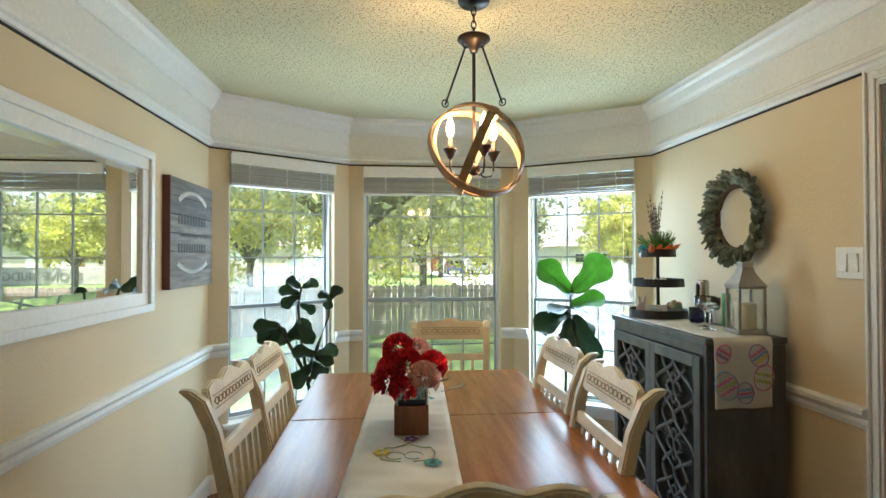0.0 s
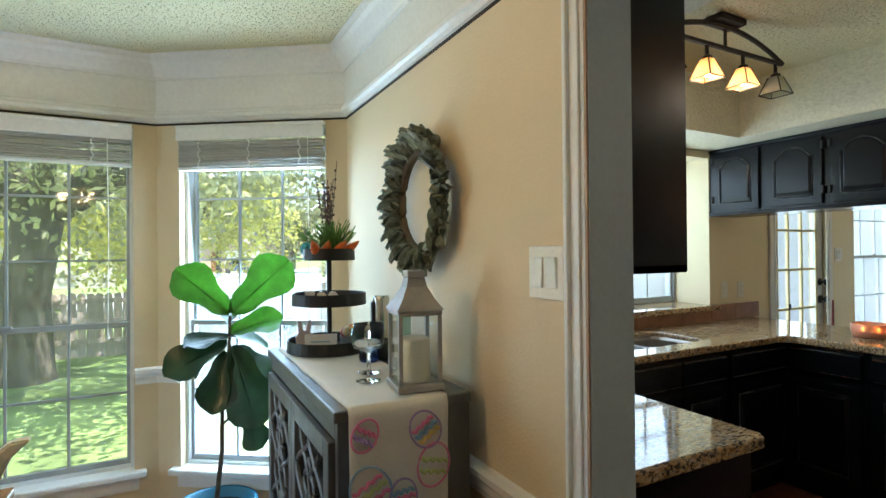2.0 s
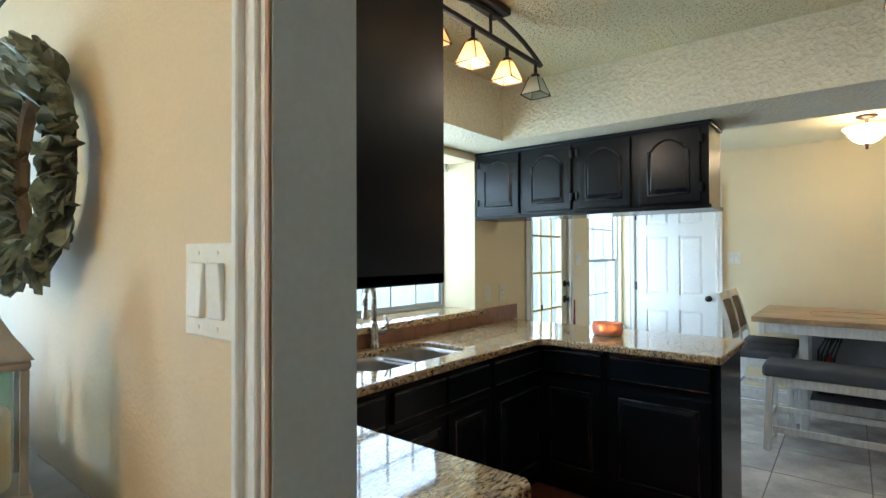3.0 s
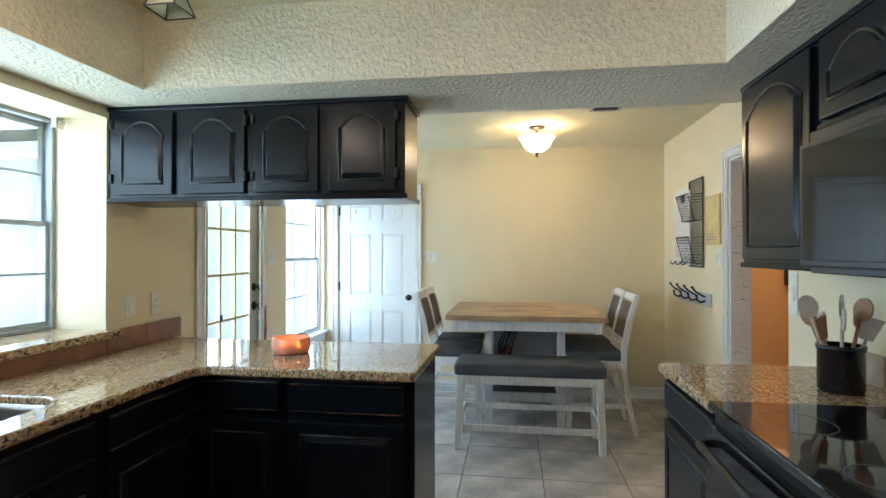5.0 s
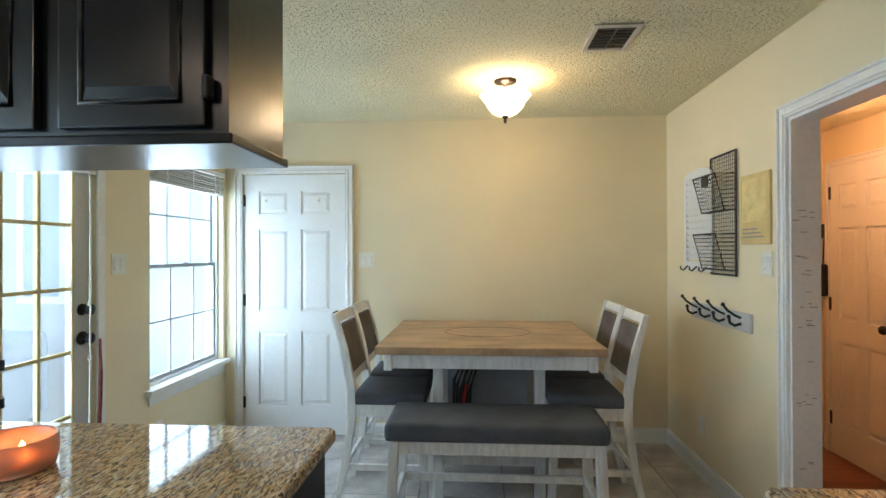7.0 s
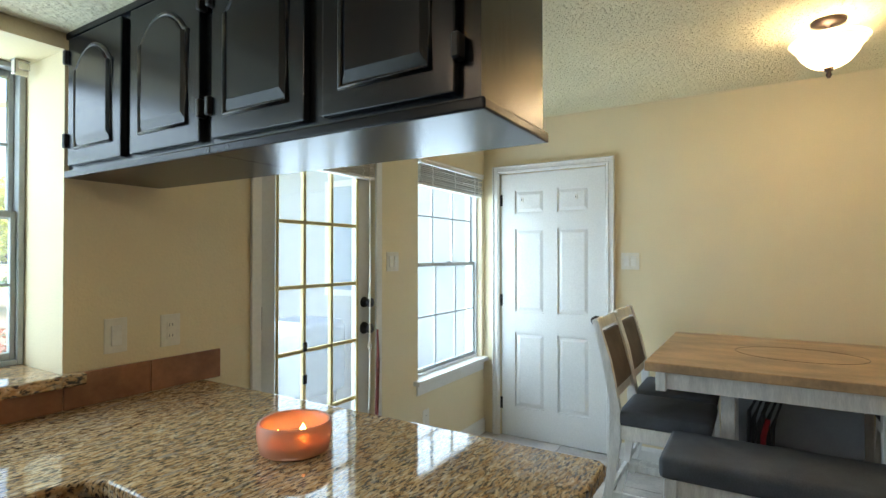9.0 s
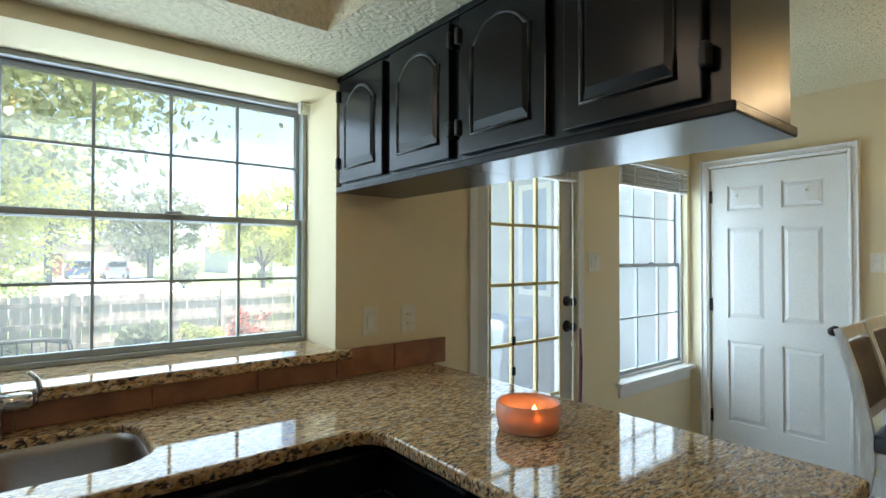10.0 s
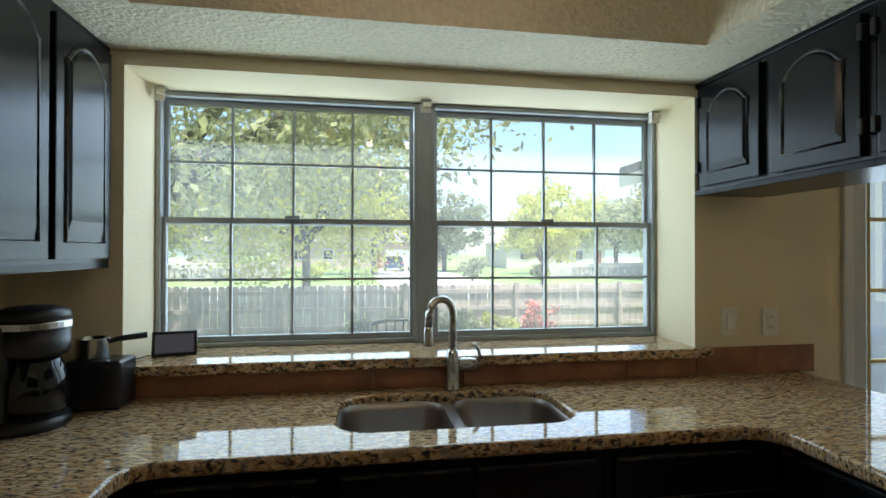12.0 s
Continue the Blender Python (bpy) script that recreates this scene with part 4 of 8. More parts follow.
# blind brackets left in the recess
for bx in (3.88, 4.917, 5.965):
    br = thing("blind_bracket", "empty metal blind bracket under the window head", "bracket", (bx, NY + 0.235, 2.0545), group="blind brackets")
    part("plate", shape((-0.022, 0.022, -0.02, 0.02, -0.004, 0), bev=0.001), CHROME, br)
    part("arm", shape((-0.02, 0.018, -0.018, -0.014, -0.055, -0.004), (-0.02, -0.016, -0.018, 0.012, -0.05, -0.004), bev=0.0008), PLATE, br)
    part("clip", shape((-0.012, 0.02, -0.026, -0.019, -0.035, -0.012), bev=0.002), CHROME, br)

# orange candle bowl
cb = thing("candle_bowl", "translucent orange candle bowl with lit flames", "candle holder", (6.152, 3.376, 0.914))
cb.scale = (1.0, 1.0, 0.84)
ORANGE = clear("orange_frosted_glass", (1.0, 0.50, 0.33), 0.25)
ORANGE.node_tree.nodes["Principled BSDF"].inputs["Transmission Weight"].default_value = 0.45
part("bowl", lathe([(0, 0), (0.075, 0), (0.085, 0.008), (0.092, 0.05), (0.090, 0.088), (0.086, 0.092), (0.082, 0.088), (0.083, 0.05), (0.076, 0.014), (0, 0.012)], 36), ORANGE, cb, smooth=True)
part("wax", lathe([(0, 0.014), (0.075, 0.014), (0.081, 0.035), (0, 0.035)], 30), M("orange_wax", (0.95, 0.52, 0.32), 0.5), cb)
for a in (0.3, 2.4, 4.5):
    part("flame", lathe([(0, 0), (0.006, 0.005), (0.0075, 0.012), (0.004, 0.022), (0, 0.03)], 10, at=(0.04 * math.cos(a), 0.04 * math.sin(a), 0.036)), glow("flame", (1.0, 0.55, 0.12), 6), cb, "small lit flame")


def wall_plate(at, turn, w, h, kind, label, group="wall plates"):
    """A switch or outlet plate on a wall; its face towards -y."""
    p = thing("light_switch" if kind == "switch" else "wall_outlet", label, "switch" if kind == "switch" else "outlet", at, turn, group=group)
    part("plate", shape((-w / 2, w / 2, -0.006, 0, -h / 2, h / 2), bev=0.0025, seg=2), PLATE, p)
    n = max(1, round(w / 0.058))
    for k in range(n):
        cx = (k - (n - 1) / 2) * 0.046
        if kind == "switch":
            bm = shape((-0.0165, 0.0165, -0.004, 0.004, -0.034, 0.034), bev=0.0015)
            bm.transform(Matrix.Translation((cx, -0.0075, 0)) @ Matrix.Rotation(radians(4 if k % 2 else -4), 4, "X"))
            part("rocker", bm, M("white_rocker", (0.84, 0.83, 0.78), 0.25), p)
        else:
            for dz in (-0.02, 0.02):
                part("socket", shape((cx - 0.015, cx + 0.015, -0.008, -0.005, dz - 0.014, dz + 0.014), bev=0.001), PLATE, p)
                part("slots", shape((cx - 0.007, cx - 0.005, -0.0085, -0.0079, dz - 0.004, dz + 0.005), (cx + 0.005, cx + 0.007, -0.0085, -0.0079, dz - 0.004, dz + 0.005)), BLACKPLAST, p)
        for dz in (-h / 2 + 0.012, h / 2 - 0.012):
            part("screw", lathe([(0, 0.0012), (0.003, 0.001), (0.003, 0)], 8), PLATE, p, at=pose(cx, -0.006, dz, 90))
    return p


wall_plate((EX, 2.825, 1.367), -90, 0.116, 0.116, "switch", "ivory double rocker switch plate on beige wall")
wall_plate((6.156, NY, 1.13), 0, 0.074, 0.118, "switch", "ivory switch plate above the backsplash")
wall_plate((6.347, NY, 1.125), 0, 0.074, 0.118, "outlet", "ivory double outlet above the backsplash")
wall_plate((7.715, NY, 1.365), 0, 0.116, 0.116, "switch", "ivory double switch beside the glazed door")
wall_plate((E_WALL, 3.125, 1.363), 90 - 180, 0.120, 0.116, "switch", "ivory double switch beside the panel door").rotation_euler = (0, 0, radians(-90))
wall_plate((7.608, S_WALL, 1.364), 180, 0.10, 0.12, "switch", "ivory double switch by the hall opening")
wall_plate((6.40, KS_WALL, 1.21), 180, 0.075, 0.20, "switch", "ivory plate beside the hall opening")
wall_plate((8.08, NY, 0.33), 0, 0.074, 0.118, "outlet", "ivory outlet low on the wall under the window")
wall_plate((8.35, S_WALL, 0.33), 180, 0.074, 0.118, "outlet", "ivory outlet low on the wall")

# track lights
SHADEGL = translucent(glow("amber_art_glass", (1.0, 0.52, 0.16), 0.22, (0.75, 0.50, 0.24)), 0.4)
SHADEOFF = M("pale_art_glass", (0.62, 0.60, 0.45), 0.3)


def track_light(at, turn, label, n=4, dark=()):
    """A ceiling bar with a bowed brace and hanging square glass shades."""
    t = thing("track_light", label, "ceiling light", at, turn)
    part("canopy", shape((-0.09, 0.09, -0.045, 0.045, -0.03, 0), bev=0.008, seg=2), BRONZE, t)
    bm = bmesh.new()
    tube(bm, [(-0.44 + 0.055 * k, 0, -0.035 - 0.095 * (abs(-0.44 + 0.055 * k) / 0.44) ** 2) for k in range(17)], 0.011, 6)
    part("bowed_brace", bm, BRONZE, t)
    part("bar", shape((-0.435, 0.435, -0.009, 0.009, -0.142, -0.124), bev=0.003), BRONZE, t)
    part("stem", shape((-0.005, 0.005, -0.005, 0.005, -0.13, -0.03)), BRONZE, t)
    for k in range(n):
        x = -0.3825 + 0.255 * k
        head = part("lamp_holder", lathe([(0, 0), (0.008, 0), (0.008, -0.04), (0.02, -0.048), (0.022, -0.06), (0, -0.06)], 12, at=(x, 0, -0.142)), BRONZE, t)
        bm = bmesh.new()
        q0 = [(-0.022, -0.022), (0.022, -0.022), (0.022, 0.022), (-0.022, 0.022)]
        q1 = [(-0.050, -0.050), (0.050, -0.050), (0.050, 0.050), (-0.050, 0.050)]
        a = [bm.verts.new((x + u, v, -0.203)) for u, v in q0]
        b = [bm.verts.new((x + u, v, -0.285)) for u, v in q1]
        for i in range(4):
            j = (i + 1) % 4
            bm.faces.new((a[i], a[j], b[j], b[i]))
        bm.faces.new(a)
        bmesh.ops.solidify(bm, geom=bm.faces[:], thickness=0.003)
        part("shade", bm, SHADEOFF if k in dark else SHADEGL, head, "amber glass shade")
        bm = bmesh.new()
        for i in range(4):
            tube(bm, [(x + q0[i][0], q0[i][1], -0.202), (x + q1[i][0] * 1.02, q1[i][1] * 1.02, -0.286)], 0.0028, 5)
        tube(bm, [(x + u * 1.02, v * 1.02, -0.286) for u, v in q1], 0.0028, 5, closed=True)
        part("lead_frame", bm, BRONZE, head)
        if k not in dark:
            part("bulb", lathe([(0, 0.02), (0.014, 0.01), (0.017, -0.01), (0.010, -0.026), (0, -0.030)], 12, at=(x, 0, -0.250)), glow("bulb_glass", (1.0, 0.85, 0.60), 3), head, "lit bulb", smooth=True)
    return t


track_light((4.843, 3.36, KC), 0, "bronze bowed track light, three of four glass shades lit", 4, (3,))
track_light((4.71, 2.07, KC), 0, "bronze bowed track light with four lit glass shades", 4)
for lx, ly in ((4.715, 3.36), (4.965, 3.36), (4.84, 2.07), (5.09, 2.07)):
    lamp("bulb_light", "POINT", (lx, ly, 2.135), 0.45, (1.0, 0.80, 0.58), 0.02)

# ---- breakfast nook ----
def panel_door(name, label, m, w, h, hinge_left=True, mat=None, knob=True, handed=1):
    """A six-panel door with hinges and a round knob; face towards -y, left edge at x = 0."""
    mat = mat or WHITE
    d = thing(name, label, "door", kind="structure")
    d.matrix_basis = m
    st, mid = 0.115 * w / 0.8, 0.10 * w / 0.8
    pw = (w - 2 * st - mid) / 2
    rows = [(0.23, 0.80), (0.96, 1.60), (1.72, 1.90)]
    rows = [(a * h / 2.03, b * h / 2.03) for a, b in rows]
    xs = [st, st + pw + mid]
    boxes = [(0, w, -0.010, 0.035, 0, rows[0][0]), (0, w, -0.010, 0.035, rows[0][1], rows[1][0]), (0, w, -0.010, 0.035, rows[1][1], rows[2][0]), (0, w, -0.010, 0.035, rows[2][1], h)]
    for a, b in rows:
        boxes += [(0, st, -0.010, 0.035, a, b), (st + pw, st + pw + mid, -0.010, 0.035, a, b), (w - st, w, -0.010, 0.035, a, b), (st, st + pw, 0.002, 0.027, a, b), (st + pw + mid, w - st, 0.002, 0.027, a, b)]
    part("leaf", shape(*boxes), mat, d)
    for a, b in rows:
        for x in xs:
            bm = bmesh.new()
            g, k = 0.012, 0.036
            o = [(x + g, a + g), (x + pw - g, a + g), (x + pw - g, b - g), (x + g, b - g)]
            i = [(x + k, a + k), (x + pw - k, a + k), (x + pw - k, b - k), (x + k, b - k)]
            lo, up = [bm.verts.new((u, 0.001, v)) for u, v in o], [bm.verts.new((u, -0.007, v)) for u, v in i]
            bm.faces.new(up)
            for q in range(4):
                r = (q + 1) % 4
                bm.faces.new((lo[q], lo[r], up[r], up[q]))
            bmesh.ops.recalc_face_normals(bm, faces=bm.faces[:])
            part("raised_panel", bm, mat, d)
    hx = 0.0 if hinge_left else w
    for z in (0.20, 1.0, 1.78):
        part("hinge", shape((hx - 0.010, hx + 0.010, -0.016, -0.008, z, z + 0.09), bev=0.002), BLACKMETAL, d, "black hinge")
    kx = w - 0.065 if hinge_left else 0.065
    if knob:
        kn = part("door_knob", lathe([(0, 0), (0.030, 0), (0.030, 0.006), (0.012, 0.012), (0.011, 0.030), (0.026, 0.040), (0.029, 0.052), (0.022, 0.064), (0, 0.067)], 20), BLACKMETAL, d, "round black knob", at=pose(kx, -0.010, 0.935, 90), smooth=True)
    return d


panel_door("door_1", "white six-panel door with a black knob, closed", pose(E_WALL + 0.015, 4.098, 0.008, 0, 0, -90), 0.806, 2.025)
for yy in (3.92, 3.50):
    hk = thing("door_hook", "tiny white hook stuck on the door", "hook", (E_WALL + 0.004, yy, 1.83), group="door hooks")
    part("base", shape((-0.003, 0.003, -0.008, 0.008, -0.018, 0.018), bev=0.001), PLATE, hk)
    bm = bmesh.new()
    tube(bm, [(-0.003, 0, 0.0), (-0.014, 0, -0.006), (-0.018, 0, 0.002)], 0.002, 6)
    part("prong", bm, BLACKMETAL, hk)
structure("garage_backing", shape((9.07, 9.10, 3.2, 4.2, 0, 2.1)), WHITE, "plain panel closing the doorway behind the door", "wall")

# glazed door
gd = thing("door_2", "glazed patio door with yellowed glazing bars, closed", "door", kind="structure")
gd.matrix_basis = pose(6.752, NY + 0.055, 0.008)
W, H = 0.796, 2.028
gx0, gx1, gz0, gz1 = 0.115, 0.690, 0.24, 1.90
part("leaf", shape((0, gx0, -0.02, 0.025, 0, H), (gx1, W, -0.02, 0.025, 0, H), (gx0, gx1, -0.02, 0.025, 0, gz0), (gx0, gx1, -0.02, 0.025, gz1, H), bev=0.002), GREYDOOR, gd)
part("glass_frame", shape((gx0, gx0 + 0.016, -0.027, -0.019, gz0, gz1), (gx1 - 0.016, gx1, -0.027, -0.019, gz0, gz1), (gx0 + 0.016, gx1 - 0.016, -0.027, -0.019, gz0, gz0 + 0.016), (gx0 + 0.016, gx1 - 0.016, -0.027, -0.019, gz1 - 0.016, gz1), bev=0.002), BRASSY, gd)
for k in (1, 2):
    cx = gx0 + (gx1 - gx0) * k / 3
    part("vertical_bar", shape((cx - 0.009, cx + 0.009, -0.012, 0.012, gz0, gz1), bev=0.002), BRASSY, gd)
for k in (1, 2, 3, 4):
    cz = gz0 + 0.045 + 0.318 * k
    part("horizontal_bar", shape((gx0, gx1, -0.011, 0.011, cz - 0.009, cz + 0.009), bev=0.002), BRASSY, gd)
g = part("pane", shape((gx0, gx1, -0.002, 0.002, gz0, gz1)), GLASS, gd)
g.visible_shadow = False
for z in (0.22, 1.06, 1.80):
    part("hinge", shape((0.02, 0.036, -0.028, -0.020, z, z + 0.105), bev=0.002), BLACKMETAL, gd, "black hinge")
for z, r in ((1.13, 0.030), (0.985, 0.034)):
    part("door_knob", lathe([(0, 0), (r, 0), (r, 0.008), (0.012, 0.014), (0.012, 0.032), (0.026, 0.042), (0.028, 0.054), (0, 0.064)], 20), BLACKMETAL, gd, "round black knob", at=pose(0.742, -0.020, z, 90), smooth=True)
for z in (0.92, 0.76):
    part("bar_clip", shape((gx0 + 0.175, gx0 + 0.20, -0.024, -0.012, z, z + 0.045), bev=0.003), BLACKMETAL, gd, "small dark clip")
bm = shape((6.70, 6.752, NY - 0.016, NY + 0.001, 0, 2.09), (7.548, 7.60, NY - 0.016, NY + 0.001, 0, 2.09), (6.752, 7.548, NY - 0.016, NY + 0.001, 2.038, 2.09), bev=0.004)
structure("trim_patio_door", bm, TRIM, "white casing round the glazed door", "trim")

BLINDMAT = per_piece(M("grey_white_blind_slats", (0.50, 0.49, 0.45), 0.5, var=0.06, scale=12), 0.12)


def blind(m, x0, x1, ztop, zval, zbot, label, n=14, y=-0.022, cord=0.9):
    """A raised blind: a valance board, a stack of slats, a bottom rail, tapes and a pull cord."""
    b = thing("window_blind", label, "blind", group="raised window blinds")
    b.matrix_basis = m @ pose(x0, y, zbot)
    w, h, v = x1 - x0, ztop - zbot, zval - zbot
    part("valance", shape((0, w, -0.012, 0.0, v, h), (0.0, w, -0.016, 0.0, h - 0.012, h), bev=0.002), TRIM, b, "white valance board")
    rnd = random.Random(int(w * 1000))
    for k in range(n):
        z = 0.020 + (v - 0.020) * k / n
        bm = shape((0.006, w - 0.006, -0.002 + rnd.uniform(-0.004, 0.004), 0.042, 0, (v - 0.02) / n * 0.62))
        bm.transform(Matrix.Rotation(radians(rnd.uniform(-0.35, 0.35)), 4, "Y"))
        part("slat", bm, BLINDMAT, b, at=pose(0, 0, z))
    part("bottom_rail", shape((0.004, w - 0.004, -0.003, 0.044, 0.0, 0.016), bev=0.004), TRIM, b)
    for f in (0.16, 0.5, 0.84):
        pts = [(w * f + 0.007 * math.sin(q * 2.1 + f * 9), -0.006 - 0.004 * (q % 2), v * q / 9) for q in range(10)]
        bm = bmesh.new()
        tube(bm, pts, 0.0035, 5)
        part("ladder_tape", bm, TRIM, b)
    bm = bmesh.new()
    tube(bm, [(w * 0.90, -0.014, v), (w * 0.905, -0.016, v - cord * 0.5), (w * 0.90, -0.014, v - cord)], 0.0018, 5)
    part("pull_cord", bm, PLATE, b)
    part("cord_weight", lathe([(0, 0.03), (0.004, 0.028), (0.007, 0.006), (0.005, 0), (0, 0)], 8, at=(w * 0.90, -0.014, v - cord - 0.03)), PLATE, b)
    return b


blind(MA, 0.120, 0.826, 2.028, 1.955, 1.825, "raised white slat blind in the bay window")
blind(MB, 0.102, 1.088, 2.028, 1.955, 1.830, "raised white slat blind in the wide bay window")
blind(MC, 0.117, 0.843, 2.028, 1.955, 1.815, "raised white slat blind hanging slightly uneven")
blind(MN, 1.38, 2.26, 2.038, 2.005, 1.86, "raised tan slat blind in the nook window", 10, y=-0.012, cord=0.9)
blind(pose(0, 0, 0), 6.83, 7.54, 1.99, 1.94, 1.83, "raised tan slat blind on the glazed door", 9, y=NY - 0.012, cord=0.75)
bm = bmesh.new()
tube(bm, [(7.47, NY - 0.03, 1.80), (7.472, NY - 0.032, 1.3), (7.465, NY - 0.034, 0.95), (7.47, NY - 0.034, 0.90)], 0.004, 6)
tube(bm, [(7.465, NY - 0.034, 0.94), (7.45, NY - 0.036, 0.90), (7.462, NY - 0.034, 0.88), (7.48, NY - 0.034, 0.91), (7.465, NY - 0.036, 0.86), (7.462, NY - 0.034, 0.55)], 0.005, 6)
single("knotted_rope", bm, PLATE, "knotted white blind cord hanging by the door knob", "rope")
bm = bmesh.new()
tube(bm, [(7.50, NY - 0.06, 0.99), (7.515, NY - 0.05, 0.85), (7.51, NY - 0.045, 0.60), (7.505, NY - 0.045, 0.35)], 0.008, 6, flat=0.4)
tube(bm, [(7.50, NY - 0.06, 0.99), (7.525, NY - 0.05, 0.80), (7.52, NY - 0.045, 0.50)], 0.007, 6, flat=0.4)
single("dog_leash", bm, M("red_brown_webbing", (0.22, 0.05, 0.04), 0.8, var=0.4, scale=40), "red-brown leash hanging from the door knob", "leash")

# counter-height table
tb = thing("counter_table", "counter-height table with oak top and whitewashed base", "table", (8.28, 2.21, 0))
bm = shape((-0.555, 0.535, -0.615, 0.615, 0.876, 0.918), bev=0.006, seg=2)
part("tabletop", bm, NOOKTOP, tb, "honey oak butcher-block top")
bm = bmesh.new()
tube(bm, [(0.20 * math.cos(radians(a)), 0.27 * math.sin(radians(a)), 0.918) for a in range(0, 360, 12)], 0.0016, 5, closed=True)
part("turntable_ring", bm, BLACKPLAST, tb)
part("apron", shape((-0.51, -0.49, -0.56, 0.56, 0.795, 0.874), (0.47, 0.49, -0.56, 0.56, 0.795, 0.874), (-0.49, 0.47, -0.56, -0.54, 0.795, 0.874), (-0.49, 0.47, 0.54, 0.56, 0.795, 0.874), bev=0.002), GREYWASH, tb)
for x, y in ((-0.50, -0.55), (-0.50, 0.55), (0.48, -0.55), (0.48, 0.55)):
    part("corner_block", shape((x - 0.022, x + 0.022, y - 0.022, y + 0.022, 0.785, 0.875), bev=0.003), GREYWASH, tb)
for x, y in ((-0.30, -0.29), (-0.30, 0.29), (0.28, -0.29), (0.28, 0.29)):
    part("leg", shape((x - 0.03, x + 0.03, y - 0.03, y + 0.03, 0, 0.80), bev=0.004), GREYWASH, tb)
part("stretcher", shape((-0.315, -0.285, -0.26, 0.26, 0.20, 0.27), bev=0.003), GREYWASH, tb)
part("stretcher", shape((0.265, 0.295, -0.26, 0.26, 0.20, 0.27), bev=0.003), GREYWASH, tb)
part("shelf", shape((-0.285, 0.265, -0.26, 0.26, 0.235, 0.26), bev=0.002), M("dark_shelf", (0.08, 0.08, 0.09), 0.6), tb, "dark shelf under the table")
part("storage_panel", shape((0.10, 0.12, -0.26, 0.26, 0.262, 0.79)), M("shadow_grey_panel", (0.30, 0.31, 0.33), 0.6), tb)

bn = thing("bench", "whitewashed counter bench with charcoal padded seat", "bench", (7.60, 2.19, 0))
bm = shape((-0.19, 0.19, -0.53, 0.53, 0.525, 0.615), bev=0.032, seg=4)
part("seat", bm, GREYFAB, bn, "charcoal padded fabric seat", smooth=True)
part("apron", shape((-0.165, 0.165, -0.48, 0.48, 0.463, 0.528), bev=0.003), GREYWASH, bn)
for y in (-0.485, 0.485):
    s = 1 if y > 0 else -1
    for x in (-0.155, 0.155):
        bm = bmesh.new()
        v = block(bm, x - 0.024, x + 0.024, y - 0.024, y + 0.024, 0, 0.527)
        for q in v[:4]:
            q.co.x += 0.02 * (1 if x > 0 else -1)
            q.co.y += 0.018 * s
            q.co.x = x + (q.co.x - x) * 0.9
        bmesh.ops.bevel(bm, geom=bm.edges[:], offset=0.003, segments=1, affect="EDGES")
        part("leg", bm, GREYWASH, bn)
    part("side_stretcher", shape((-0.14, 0.14, y - 0.012, y + 0.012, 0.21, 0.25), bev=0.003), GREYWASH, bn)
part("long_stretcher", shape((-0.172, -0.150, -0.47, 0.47, 0.13, 0.175), bev=0.003), GREYWASH, bn)
part("long_stretcher", shape((0.150, 0.172, -0.47, 0.47, 0.20, 0.24), bev=0.003), GREYWASH, bn)


def counter_chair(at, turn):
    """A counter stool with a curved padded back; it faces +y."""
    c = thing("counter_chair", "whitewashed counter chair with padded charcoal seat and back", "chair", at, turn, group="chairs round the counter table")
    part("seat", shape((-0.21, 0.21, -0.20, 0.22, 0.565, 0.635), bev=0.028, seg=3), GREYFAB, c, "charcoal padded seat", smooth=True)
    part("seat_frame", shape((-0.205, 0.205, -0.19, 0.205, 0.50, 0.568), bev=0.003), GREYWASH, c)
    for x in (-0.195, 0.195):
        bm = bmesh.new()
        pts = [(x, -0.29, 0.0), (x, -0.235, 0.25), (x, -0.20, 0.50), (x, -0.205, 0.66), (x, -0.245, 0.88), (x, -0.30, 1.075)]
        hw = [0.016, 0.020, 0.023, 0.023, 0.020, 0.016]
        rows = [[bm.verts.new((px + sx * 0.016, py + sy * h, pz)) for sx, sy in ((-1, -1), (1, -1), (1, 1), (-1, 1))] for (px, py, pz), h in zip(pts, hw)]
        for a, b in zip(rows, rows[1:]):
            for k in range(4):
                bm.faces.new((a[k], a[(k + 1) % 4], b[(k + 1) % 4], b[k]))
        bm.faces.new(rows[0][::-1])
        bm.faces.new(rows[-1])
        bmesh.ops.recalc_face_normals(bm, faces=bm.faces[:])
        part("back_post", bm, GREYWASH, c)
        bm = bmesh.new()
        v = block(bm, x - 0.02, x + 0.02, 0.165, 0.205, 0, 0.50)
        for q in v[:4]:
            q.co.y += 0.03
        part("front_leg", bm, GREYWASH, c)
        part("side_stretcher", shape((x - 0.01, x + 0.01, -0.23, 0.19, 0.20, 0.235), bev=0.002), GREYWASH, c)
    bm = shape((-0.18, 0.18, -0.012, 0.012, 0.0, 0.055), bev=0.004)
    part("top_rail", bm, GREYWASH, c, at=pose(0, -0.292, 1.025, 16))
    bm = shape((-0.18, 0.18, -0.018, 0.018, 0.0, 0.285), bev=0.012, seg=2)
    part("back_pad", bm, CARAMEL, c, "grey-brown padded back", at=pose(0, -0.215, 0.735, 15))
    part("lower_rail", shape((-0.18, 0.18, -0.010, 0.010, 0, 0.045), bev=0.003), GREYWASH, c, at=pose(0, -0.213, 0.685, 13))
    part("foot_rail", shape((-0.19, 0.19, 0.175, 0.20, 0.25, 0.285), bev=0.003), GREYWASH, c)
    part("back_stretcher", shape((-0.19, 0.19, -0.245, -0.225, 0.22, 0.25), bev=0.002), GREYWASH, c)
    return c


